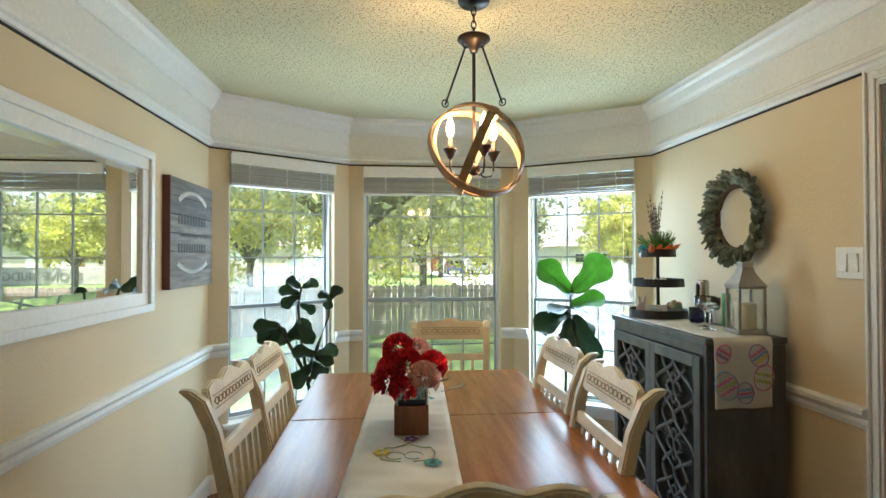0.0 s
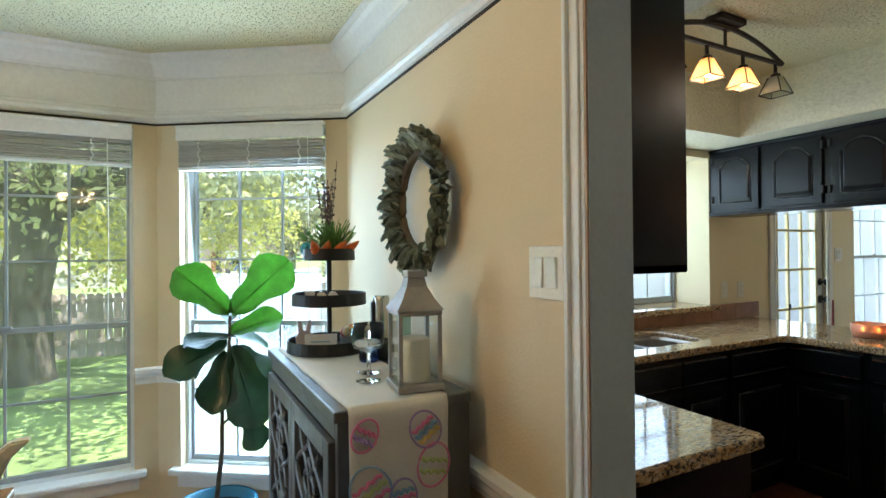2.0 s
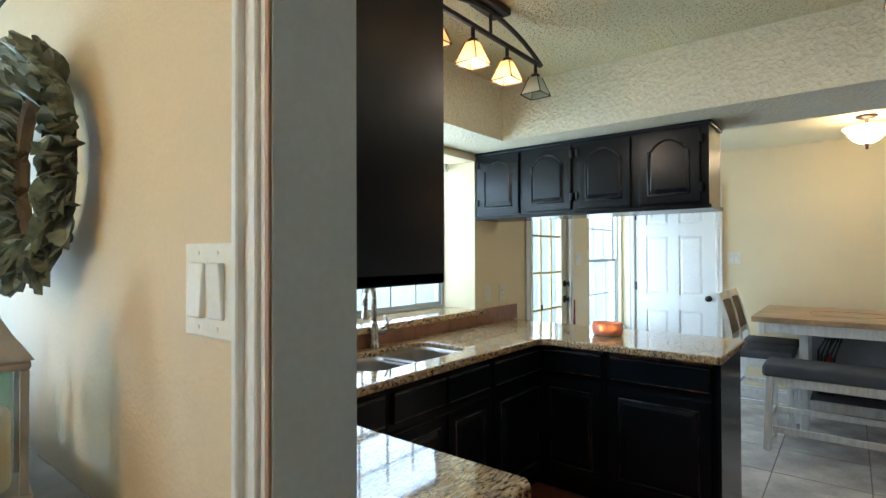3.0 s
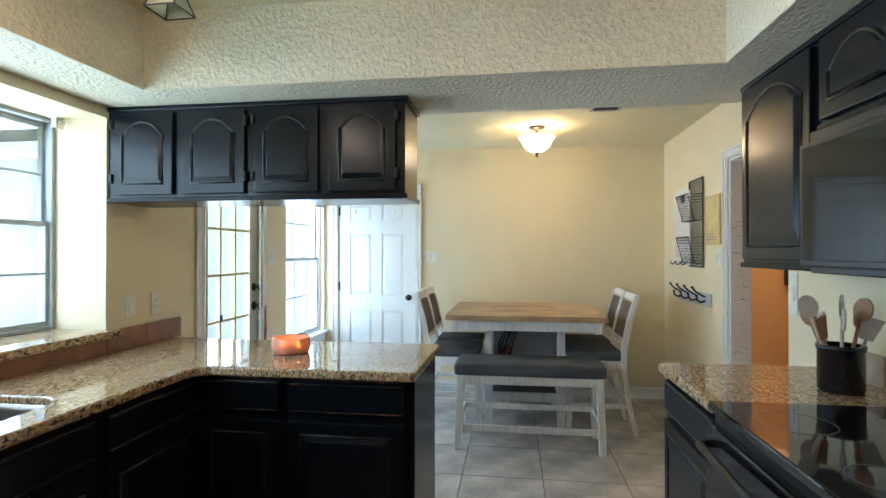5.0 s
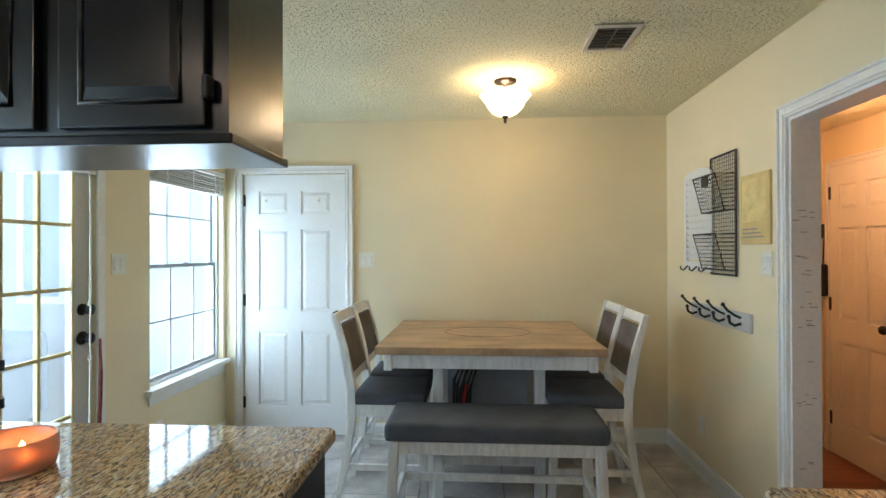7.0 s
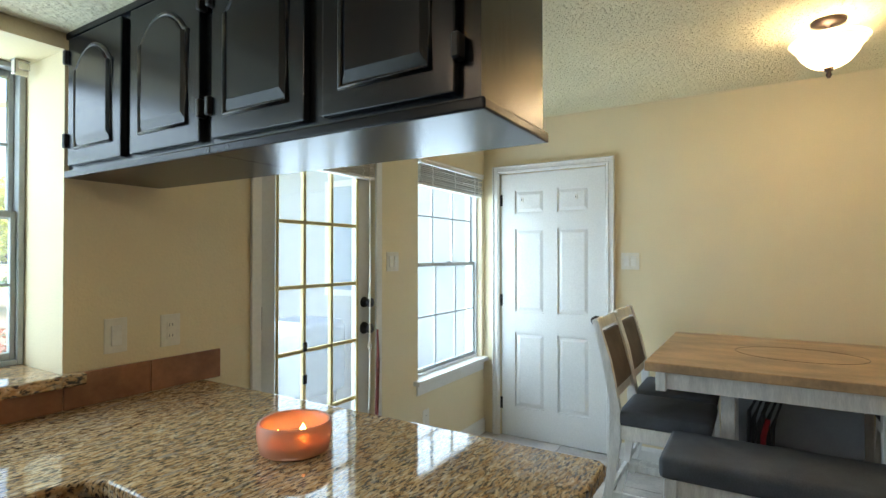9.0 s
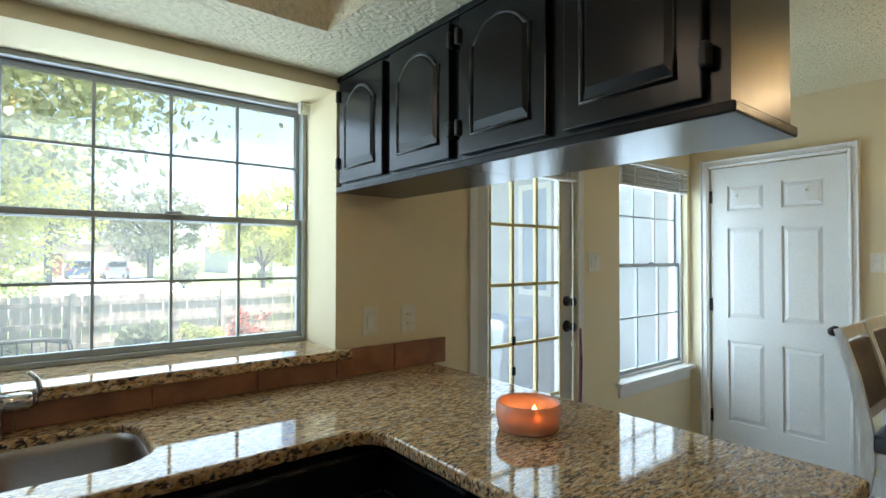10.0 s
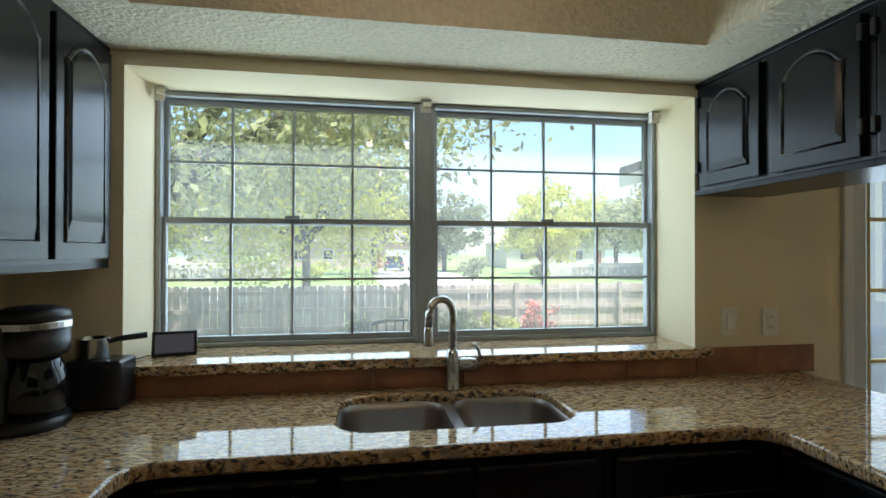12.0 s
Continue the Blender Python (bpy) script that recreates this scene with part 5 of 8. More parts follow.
ch = counter_chair((8.06, 2.78, 0), 180)
copy_thing(ch, pose(8.53, 2.79, 0, 0, 0, 180))
copy_thing(ch, pose(8.06, 1.66, 0, 0, 0, 0))
copy_thing(ch, pose(8.53, 1.65, 0, 0, 0, 0))

bag = thing("leash_bundle", "dark bundle of bags and red straps under the table", "bag", (8.31, 2.27, 0.262))
part("pouch", shape((-0.05, 0.05, -0.13, 0.05, 0, 0.18), bev=0.03, seg=3), BLACKPLAST, bag, smooth=True)
for k in range(6):
    bm = bmesh.new()
    tube(bm, [(-0.05, 0.06 + 0.02 * k, 0.0), (-0.06, 0.05 + 0.02 * k, 0.30 + 0.03 * (k % 3)), (-0.04, 0.0 + 0.02 * k, 0.46)], 0.010, 6)
    part("strap", bm, BLACKPLAST, bag)
bm = bmesh.new()
tube(bm, [(-0.07, 0.10, 0.02), (-0.075, 0.09, 0.25), (-0.06, 0.07, 0.33)], 0.012, 6)
part("red_strap", bm, M("red_nylon", (0.45, 0.03, 0.04), 0.6), bag, "red strap")

# bowl ceiling lamp
cl = thing("ceiling_lamp", "bronze ceiling lamp with frosted glass bowl, lit", "ceiling lamp", (8.06, 2.105, KC))
part("canopy", lathe([(0, 0), (0.068, 0), (0.066, -0.012), (0.04, -0.022), (0.012, -0.026), (0.010, -0.09), (0, -0.09)], 28), BRONZE, cl, smooth=True)
FROST = translucent(glow("frosted_lamp_glass", (1.0, 0.78, 0.48), 0.15, (0.88, 0.84, 0.76)), 0.8)
part("bowl", lathe([(0.145, -0.085), (0.150, -0.090), (0.140, -0.105), (0.120, -0.125), (0.105, -0.155), (0.080, -0.185), (0.045, -0.205), (0.0, -0.212), (0.0, -0.208), (0.043, -0.201), (0.077, -0.181), (0.101, -0.152), (0.116, -0.122), (0.136, -0.102)], 36), FROST, cl, smooth=True)
part("finial", lathe([(0, -0.205), (0.020, -0.210), (0.016, -0.222), (0.008, -0.228), (0.012, -0.240), (0.006, -0.252), (0, -0.256)], 16), BRONZE, cl, smooth=True)

VENTSLAT = M("vent_slat", (0.16, 0.14, 0.12), 0.5)
vt = thing("ceiling_vent", "dark slatted ceiling air vent", "vent", (7.475, 1.64, KC))
part("frame", shape((-0.15, 0.15, -0.11, -0.085, -0.010, 0), (-0.15, 0.15, 0.085, 0.11, -0.010, 0), (-0.15, -0.12, -0.085, 0.085, -0.010, 0), (0.12, 0.15, -0.085, 0.085, -0.010, 0), bev=0.003), M("beige_vent_paint", (0.55, 0.50, 0.42), 0.5), vt)
part("backing", shape((-0.12, 0.12, -0.085, 0.085, -0.002, -0.0005)), BLACKPLAST, vt)
for k in range(7):
    bm = shape((-0.0025, 0.0025, -0.085, 0.085, -0.009, -0.002))
    part("slat", bm, VENTSLAT, vt, at=pose(-0.105 + 0.035 * k, 0, 0))
part("cross_bar", shape((-0.12, 0.12, -0.004, 0.004, -0.011, -0.009)), VENTSLAT, vt)

# things on the south wall of the nook (face towards +y)
sh = thing("shutter_board", "white louvred shutter with small hooks", "wall decor", (8.37, S_WALL, 1.30), 180)
part("frame", shape((-0.20, -0.165, -0.018, 0, 0, 0.60), (0.165, 0.20, -0.018, 0, 0, 0.60), (-0.165, 0.165, -0.018, 0, 0, 0.06), bev=0.003), TRIM, sh)
o = [(-0.20, 0.60), (0.20, 0.60)] + [(0.20 * math.cos(radians(a)), 0.60 + 0.05 * math.sin(radians(a))) for a in range(15, 180, 15)]
part("crest", prism(o, 0.018, pose(0, -0.018, 0)), TRIM, sh)
for k in range(13):
    part("louvre", shape((-0.163, 0.163, -0.003, 0.003, -0.02, 0.02)), TRIM, sh, at=pose(0, -0.010, 0.09 + k * 0.041, 30))
for x in (-0.14, 0, 0.14):
    bm = bmesh.new()
    tube(bm, [(x, -0.018, 0.03), (x, -0.05, 0.0), (x, -0.065, 0.01), (x, -0.065, 0.03)], 0.005, 6)
    part("hook", bm, BLACKMETAL, sh, "small black hook")
bk = thing("wire_basket_rack", "black wire wall rack with two hanging baskets", "wall rack", (8.035, S_WALL, 1.292), 180)
bm = bmesh.new()
for x in (-0.15, 0.15):
    tube(bm, [(x, -0.012, 0), (x, -0.012, 0.685)], 0.006, 6)
for z in (0, 0.685):
    tube(bm, [(-0.15, -0.012, z), (0.15, -0.012, z)], 0.006, 6)
part("frame", bm, BLACKMETAL, bk)
bm = bmesh.new()
for k in range(1, 14):
    tube(bm, [(-0.15 + 0.3 * k / 14, -0.010, 0), (-0.15 + 0.3 * k / 14, -0.010, 0.685)], 0.0016, 4)
for k in range(1, 30):
    tube(bm, [(-0.15, -0.010, 0.685 * k / 30), (0.15, -0.010, 0.685 * k / 30)], 0.0016, 4)
part("mesh_back", bm, BLACKMETAL, bk)
for z0 in (0.03, 0.36):
    bm = bmesh.new()
    for x in (-0.14, 0.14):
        tube(bm, [(x, -0.015, z0), (x, -0.07, z0), (x, -0.12, z0 + 0.20), (x, -0.015, z0 + 0.20)], 0.004, 5)
    tube(bm, [(-0.14, -0.12, z0 + 0.20), (0.14, -0.12, z0 + 0.20)], 0.005, 5)
    tube(bm, [(-0.14, -0.07, z0), (0.14, -0.07, z0)], 0.004, 5)
    for k in range(13):
        x = -0.14 + 0.28 * k / 12
        tube(bm, [(x, -0.015, z0), (x, -0.07, z0), (x, -0.12, z0 + 0.20)], 0.0015, 4)
    for k in range(1, 9):
        y, z = -0.07 - 0.05 * k / 9, z0 + 0.20 * k / 9
        tube(bm, [(-0.14, -0.015, z), (-0.14, y, z), (0.14, y, z), (0.14, -0.015, z)], 0.0015, 4)
    part("basket", bm, BLACKMETAL, bk)
part("name_tag", shape((-0.04, 0.04, -0.115, -0.11, 0.50, 0.56)), BLACKPLAST, bk)
pp = thing("parchment_plaque", "yellowed parchment calendar plaque on the wall", "plaque", (7.70, S_WALL, 1.46), 180)
part("board", shape((-0.135, 0.135, -0.015, 0, 0, 0.36), bev=0.003), PARCH, pp)
for k in range(3):
    part("text_bar", shape((-0.11, 0.09 - 0.03 * k, -0.0165, -0.0152, 0.035 + 0.02 * k, 0.041 + 0.02 * k)), INK, pp)
part("picture_field", shape((-0.115, 0.115, -0.0165, -0.0152, 0.115, 0.335)), M("gold_parchment", (0.70, 0.56, 0.24), 0.6, var=0.15, scale=14), pp)
hr = thing("coat_hook_rail", "grey board with four black double coat hooks", "coat rack", (8.10, S_WALL, 1.0), 180)
part("board", shape((-0.36, 0.36, -0.018, 0, 0, 0.10), bev=0.004), M("grey_board", (0.50, 0.50, 0.50), 0.6, var=0.1), hr)
for k in range(4):
    x = -0.27 + 0.18 * k
    bm = bmesh.new()
    tube(bm, [(x, -0.018, 0.04), (x, -0.05, 0.03), (x, -0.075, 0.045), (x, -0.08, 0.075)], 0.008, 8)
    tube(bm, [(x, -0.018, 0.07), (x, -0.05, 0.085), (x, -0.085, 0.11), (x, -0.11, 0.14)], 0.007, 8)
    bmesh.ops.create_icosphere(bm, subdivisions=1, radius=0.012, matrix=Matrix.Translation((x, -0.11, 0.142)))
    bmesh.ops.create_icosphere(bm, subdivisions=1, radius=0.012, matrix=Matrix.Translation((x, -0.08, 0.078)))
    part("double_hook", bm, BLACKMETAL, hr, "black double hook", smooth=True)

# pencilled height marks on the jamb
marks = thing("height_marks", "faint pencilled height marks on the white jamb", "writing", (7.4105, 0.80, 0))
rnd = random.Random(5)
bm = bmesh.new()
for k in range(34):
    z = rnd.choice((0.45, 0.30, 0.75, 0.95, 1.1, 1.15, 1.2, 1.25, 1.3, 1.35, 1.42, 1.5, 1.58)) + rnd.uniform(-0.03, 0.03)
    y = rnd.uniform(-0.05, 0.03)
    block(bm, -0.0006, 0.0, y, y + rnd.uniform(0.01, 0.035), z, z + 0.003)
part("pencil_lines", bm, INK, marks)

# hall
panel_door("door_3", "white six-panel closet door in orange hall light, closed", pose(8.21, -0.232, 0.008, 0, 0, 180) @ pose(-0.60, 0, 0), 0.60, 2.0, hinge_left=True)
casing("trim_hall_door", (8.815, -0.25), (8.205, -0.25), 2.01, 0.055)
kh = thing("key_hook_rack", "dark key rack with hanging keys and leash", "key rack", (8.875, -0.245, 1.52), 180)
part("board", shape((-0.045, 0.05, -0.014, 0, 0, 0.10), bev=0.003), BLACKPLAST, kh)
bm = bmesh.new()
tube(bm, [(0.0, -0.02, 0.04), (0.002, -0.03, -0.12), (0, -0.03, -0.20)], 0.006, 6)
part("strap", bm, BLACKPLAST, kh)
part("hanging_pouch", shape((-0.035, 0.035, -0.06, -0.012, -0.42, -0.19), bev=0.018, seg=3), BLACKPLAST, kh, smooth=True)

# ---- dining room ----
CHAIRPAINT = M("antique_cream_paint", (0.78, 0.70, 0.54), 0.35, var=0.08, scale=9, bump=0.0003, bscale=60, fine=0.06)
CARVE = M("carved_gold_brown", (0.42, 0.32, 0.20), 0.5, var=0.25, scale=60)
LINEN = M("white_linen", (0.78, 0.77, 0.74), 0.85, var=0.05, scale=7, bump=0.0008, bscale=260, fine=0.05)
GREYPAINT = M("distressed_grey_paint", (0.105, 0.108, 0.112), 0.45, var=0.22, scale=9, bump=0.0006, bscale=40, fine=0.14, stretch=(1, 1, 0.3))
FIGLEAF = per_piece(M("fig_leaf_green", (0.045, 0.16, 0.012), 0.32, var=0.3, scale=9, bump=0.0008, bscale=60, fine=0.1), 0.3)
FIGDARK = per_piece(M("dark_fig_leaf", (0.014, 0.042, 0.014), 0.30, var=0.3, scale=9, bump=0.0008, bscale=60, fine=0.1), 0.3)
translucent(FIGLEAF, 0.3)
translucent(FIGDARK, 0.08)
STEM = M("brown_stem", (0.10, 0.07, 0.04), 0.8, var=0.2, scale=30)
TEAL = M("teal_pot_glaze", (0.02, 0.16, 0.27), 0.35, var=0.12, scale=7)
SOIL = M("potting_soil", (0.03, 0.022, 0.016), 0.95, var=0.3, scale=60, bump=0.004)
RINGWOOD = M("weathered_ring_wood", (0.36, 0.24, 0.13), 0.55, var=0.25, scale=14, bump=0.0004, bscale=60, fine=0.12)

# the dining set is scaled and raised to fit the camera's view, legs lengthened
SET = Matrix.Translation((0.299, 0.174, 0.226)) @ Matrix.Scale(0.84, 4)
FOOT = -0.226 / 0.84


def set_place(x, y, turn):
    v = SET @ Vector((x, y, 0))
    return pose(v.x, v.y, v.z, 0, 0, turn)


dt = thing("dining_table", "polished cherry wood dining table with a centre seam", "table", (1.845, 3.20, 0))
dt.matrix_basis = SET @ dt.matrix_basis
for a, b in ((-0.82, -0.0012), (0.0012, 0.82)):
    part("tabletop", shape((-0.562, 0.562, a, b, 0.712, 0.740), bev=0.006, seg=2), TABLEWOOD, dt)
part("edge_rail", shape((-0.535, 0.535, -0.81, 0.81, 0.692, 0.711), bev=0.004), TABLEWOOD, dt)
part("apron", shape((-0.46, 0.46, -0.72, -0.70, 0.60, 0.69), (-0.46, 0.46, 0.70, 0.72, 0.60, 0.69), (-0.46, -0.44, -0.70, 0.70, 0.60, 0.69), (0.44, 0.46, -0.70, 0.70, 0.60, 0.69)), CHAIRPAINT, dt)
for x in (-0.44, 0.44):
    for y in (-0.69, 0.69):
        part("leg", lathe([(0, FOOT), (0.025, FOOT), (0.032, FOOT + 0.03), (0.026, FOOT + 0.06), (0.038, 0.30), (0.048, 0.45), (0.036, 0.52), (0.045, 0.55), (0.045, 0.691), (0, 0.691)], 16, at=(x, y, 0)), CHAIRPAINT, dt, smooth=True)


def crest(w, h, n=24):
    """Outline of a crest rail with three soft humps."""
    top = []
    for k in range(n + 1):
        u = -1 + 2 * k / n
        z = h - 0.035 + 0.030 * math.cos(math.pi * u / 1.15) ** 2 * (abs(u) < 0.575) + 0.016 * max(0, math.sin(math.pi * (abs(u) - 0.40) / 0.60)) * (abs(u) > 0.40)
        top.append((u * w / 2, z))
    return [(w / 2, 0.0), (-w / 2, 0.0)] + top


def dining_chair(at, turn, label):
    """A cream spindle-back chair, facing +y; its back leans away."""
    c = thing("dining_chair", label, "chair", at, turn, group="chairs round the dining table")
    part("seat", shape((-0.215, 0.215, -0.19, 0.21, 0.425, 0.455), bev=0.012, seg=3), CHAIRPAINT, c)
    part("seat_rail", shape((-0.20, 0.20, -0.18, 0.19, 0.375, 0.424), bev=0.003), CHAIRPAINT, c)
    L0, L1 = Vector((0, -0.19, 0.44)), Vector((0, -0.275, 1.01))
    for s in (-1, 1):
        bm = bmesh.new()
        pts = [(s * 0.205, -0.30, FOOT), (s * 0.205, -0.20, 0.25), (s * 0.205, -0.185, 0.44), (s * 0.210, -0.205, 0.66), (s * 0.215, -0.245, 0.86), (s * 0.222, -0.285, 0.955), (s * 0.226, -0.325, 0.990)]
        hw = [0.020, 0.022, 0.024, 0.022, 0.021, 0.023, 0.020]
        rows = [[bm.verts.new((px + sx * 0.019, py + sy * h, pz)) for sx, sy in ((-1, -1), (1, -1), (1, 1), (-1, 1))] for (px, py, pz), h in zip(pts, hw)]
        for a, b in zip(rows, rows[1:]):
            for k in range(4):
                bm.faces.new((a[k], a[(k + 1) % 4], b[(k + 1) % 4], b[k]))
        bm.faces.new(rows[0][::-1])
        bm.faces.new(rows[-1])
        bmesh.ops.recalc_face_normals(bm, faces=bm.faces[:])
        bmesh.ops.bevel(bm, geom=[e for e in bm.edges if abs(e.calc_face_angle(0)) > 0.6], offset=0.006, segments=2, affect="EDGES")
        part("back_post", bm, CHAIRPAINT, c, smooth=False)
        part("front_leg", lathe([(0, FOOT), (0.014, FOOT), (0.019, FOOT + 0.03), (0.024, 0.20), (0.026, 0.32), (0.020, 0.34), (0.024, 0.36), (0.024, 0.374), (0, 0.374)], 12, at=(s * 0.185, 0.165, 0)), CHAIRPAINT, c, smooth=True)
        part("side_stretcher", shape((s * 0.19 - 0.009, s * 0.19 + 0.009, -0.19, 0.16, 0.16, 0.185), bev=0.004), CHAIRPAINT, c)
    bm = prism(crest(0.405, 0.135), 0.024, pose(0, -0.012, 0))
    bmesh.ops.bevel(bm, geom=[e for e in bm.edges if abs(e.calc_face_angle(0)) > 0.9], offset=0.005, segments=2, affect="EDGES")
    cr = part("crest_rail", bm, CHAIRPAINT, c, at=pose(0, -0.257, 0.885, 13))
    for yy in (0.0135, -0.0135):
        bm = bmesh.new()
        for q in range(11):
            a = -0.16 + 0.032 * q
            for f in (1, -1):
                tube(bm, [(a - 0.018 + 0.0036 * k, yy, 0.052 + f * 0.011 * math.sin(math.pi * k / 10)) for k in range(11)], 0.0022, 4)
        tube(bm, [(-0.18, yy, 0.072), (0.18, yy, 0.072)], 0.0016, 4)
        tube(bm, [(-0.18, yy, 0.032), (0.18, yy, 0.032)], 0.0016, 4)
        part("carved_band", bm, CARVE, cr, "brown carved interlace band")
    part("lower_rail", shape((-0.20, 0.20, -0.011, 0.011, 0, 0.042), bev=0.004, seg=2), CHAIRPAINT, c, at=pose(0, -0.226, 0.765, 11))
    for k in range(5):
        x = -0.13 + 0.065 * k
        bm = bmesh.new()
        wd = [(0.0, 0.008), (0.10, 0.009), (0.20, 0.017), (0.235, 0.010), (0.33, 0.007)]
        rows = []
        for t, w in wd:
            y = -0.188 - 0.036 * t / 0.33
            z = 0.452 + t
            rows.append([bm.verts.new((x + sx * w, y + sy * 0.006, z)) for sx, sy in ((-1, -1), (1, -1), (1, 1), (-1, 1))])
        for a, b in zip(rows, rows[1:]):
            for q in range(4):
                bm.faces.new((a[q], a[(q + 1) % 4], b[(q + 1) % 4], b[q]))
        bmesh.ops.recalc_face_normals(bm, faces=bm.faces[:])
        part("spindle", bm, CHAIRPAINT, c)
    return c


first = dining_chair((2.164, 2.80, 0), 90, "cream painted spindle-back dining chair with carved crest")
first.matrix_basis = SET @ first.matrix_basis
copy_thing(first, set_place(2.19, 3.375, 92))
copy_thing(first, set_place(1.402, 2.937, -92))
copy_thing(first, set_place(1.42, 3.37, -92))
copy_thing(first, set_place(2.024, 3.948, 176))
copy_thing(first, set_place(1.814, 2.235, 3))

# table runner, slightly rumpled, with embroidery
def cloth(nx, ny, x0, x1, y0, y1, fn, thick=0.0025):
    bm = bmesh.new()
    g = [[bm.verts.new(fn(x0 + (x1 - x0) * i / nx, y0 + (y1 - y0) * j / ny)) for i in range(nx + 1)] for j in range(ny + 1)]
    for j in range(ny):
        for i in range(nx):
            bm.faces.new((g[j][i], g[j][i + 1], g[j + 1][i + 1], g[j + 1][i]))
    bmesh.ops.recalc_face_normals(bm, faces=bm.faces[:])
    bmesh.ops.solidify(bm, geom=bm.faces[:], thickness=thick)
    return bm


def rumple(x, y):
    return (x, y, 0.0045 + 0.0024 * math.sin(y * 31 + 2 * math.sin(x * 13)) + 0.0012 * math.sin(y * 67 + x * 9) + 0.003 * max(0, math.sin(y * 7.5)) ** 8)


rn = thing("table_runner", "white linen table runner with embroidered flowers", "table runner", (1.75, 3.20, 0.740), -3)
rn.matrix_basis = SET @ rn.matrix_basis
part("cloth", cloth(14, 110, -0.17, 0.17, -0.78, 0.76, rumple), LINEN, rn, smooth=True)


def flower(parent, x, y, r, mat, n=5):
    bm = bmesh.new()
    for k in range(n):
        a = 2 * math.pi * k / n
        lathe([(0, 0.003), (r * 0.30, 0.0015), (r * 0.34, 0)], 8, bm, (x + r * 0.55 * math.cos(a), y + r * 0.55 * math.sin(a), 0.0085))
    part("embroidered_flower", bm, mat, parent)


YEL, PUR, TEA, RED = M("yellow_thread", (0.75, 0.55, 0.08), 0.7), M("purple_thread", (0.16, 0.08, 0.32), 0.7), M("teal_thread", (0.10, 0.38, 0.42), 0.7), M("red_thread", (0.55, 0.06, 0.05), 0.7)
GREENT = M("olive_thread", (0.30, 0.38, 0.16), 0.7)
for y0 in (-0.26, 0.46):
    flower(rn, -0.075, y0 - 0.14, 0.034, YEL, 6)
    flower(rn, 0.02, y0 - 0.02, 0.030, PUR)
    flower(rn, 0.09, y0 - 0.23, 0.034, TEA, 6)
    flower(rn, 0.01, y0 + 0.06, 0.026, RED)
    bm = bmesh.new()
    for s in (1, -1):
        tube(bm, [(0.01 + s * (0.02 + 0.07 * math.sin(t * 0.55)), y0 - 0.24 + 0.03 * t + 0.02 * math.cos(t * 1.7), 0.0085) for t in range(11)], 0.0016, 4)
        tube(bm, [(s * 0.03 + 0.03 * math.cos(t * 0.6), y0 - 0.17 + 0.03 * math.sin(t * 0.6), 0.0085) for t in range(10)], 0.0014, 4)
    part("embroidered_vine", bm, GREENT, rn)

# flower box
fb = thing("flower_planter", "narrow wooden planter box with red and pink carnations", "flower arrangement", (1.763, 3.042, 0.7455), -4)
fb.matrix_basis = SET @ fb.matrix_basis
BOXWOOD = M("red_cedar_box", (0.22, 0.075, 0.03), 0.35, var=0.25, scale=10, stretch=(3, 3, 0.5), fine=0.12, bscale=60)
part("box_side", shape((-0.062, -0.052, -0.08, 0.16, 0, 0.108), bev=0.002), BOXWOOD, fb)
part("box_side", shape((0.052, 0.062, -0.08, 0.16, 0, 0.108), bev=0.002), BOXWOOD, fb)
part("box_end", shape((-0.052, 0.052, -0.08, -0.070, 0, 0.105), bev=0.002), BOXWOOD, fb)
part("box_end", shape((-0.052, 0.052, 0.150, 0.16, 0, 0.105), bev=0.002), BOXWOOD, fb)
part("glass_insert", shape((-0.048, 0.048, -0.066, 0.146, 0.008, 0.125)), M("dark_glass_insert", (0.02, 0.025, 0.03), 0.1), fb)
REDP = per_piece(M("red_petals", (0.85, 0.03, 0.05), 0.6, var=0.35, scale=30), 0.3)
PINKP = per_piece(M("pink_petals", (0.90, 0.52, 0.46), 0.6, var=0.2, scale=30), 0.15)

translucent(REDP, 0.35)
translucent(PINKP, 0.35)


def bloom(parent, at, r, mat, seed):
    """A full carnation: many ruffled petals on a ball."""
    rnd = random.Random(seed)
    bm = bmesh.new()
    n = 70
    for k in range(n):
        z = 1 - 1.5 * (k + 0.5) / n
        a = k * 2.39996
        s = math.sqrt(max(0, 1 - z * z))
        d = Vector((s * math.cos(a), s * math.sin(a), z))
        t = d.cross(Vector((0, 0, 1)) if abs(d.z) < 0.9 else Vector((1, 0, 0))).normalized()
        u = t.cross(d)
        rot = rnd.uniform(0, 6.28)
        t, u = math.cos(rot) * t + math.sin(rot) * u, -math.sin(rot) * t + math.cos(rot) * u
        w = r * rnd.uniform(0.28, 0.42)
        row = []
        for q in range(5):
            f = (q - 2) / 2
            rr = r * (0.92 + 0.16 * rnd.random())
            row.append((bm.verts.new(d * r * 0.55 + t * f * w * 0.45), bm.verts.new(d * rr + t * f * w + u * r * 0.10 * (1 if q % 2 else -1))))
        for p, q in zip(row, row[1:]):
            bm.faces.new((p[0], q[0], q[1], p[1]))
    part("bloom", bm, mat, parent, at=pose(*at), smooth=True)


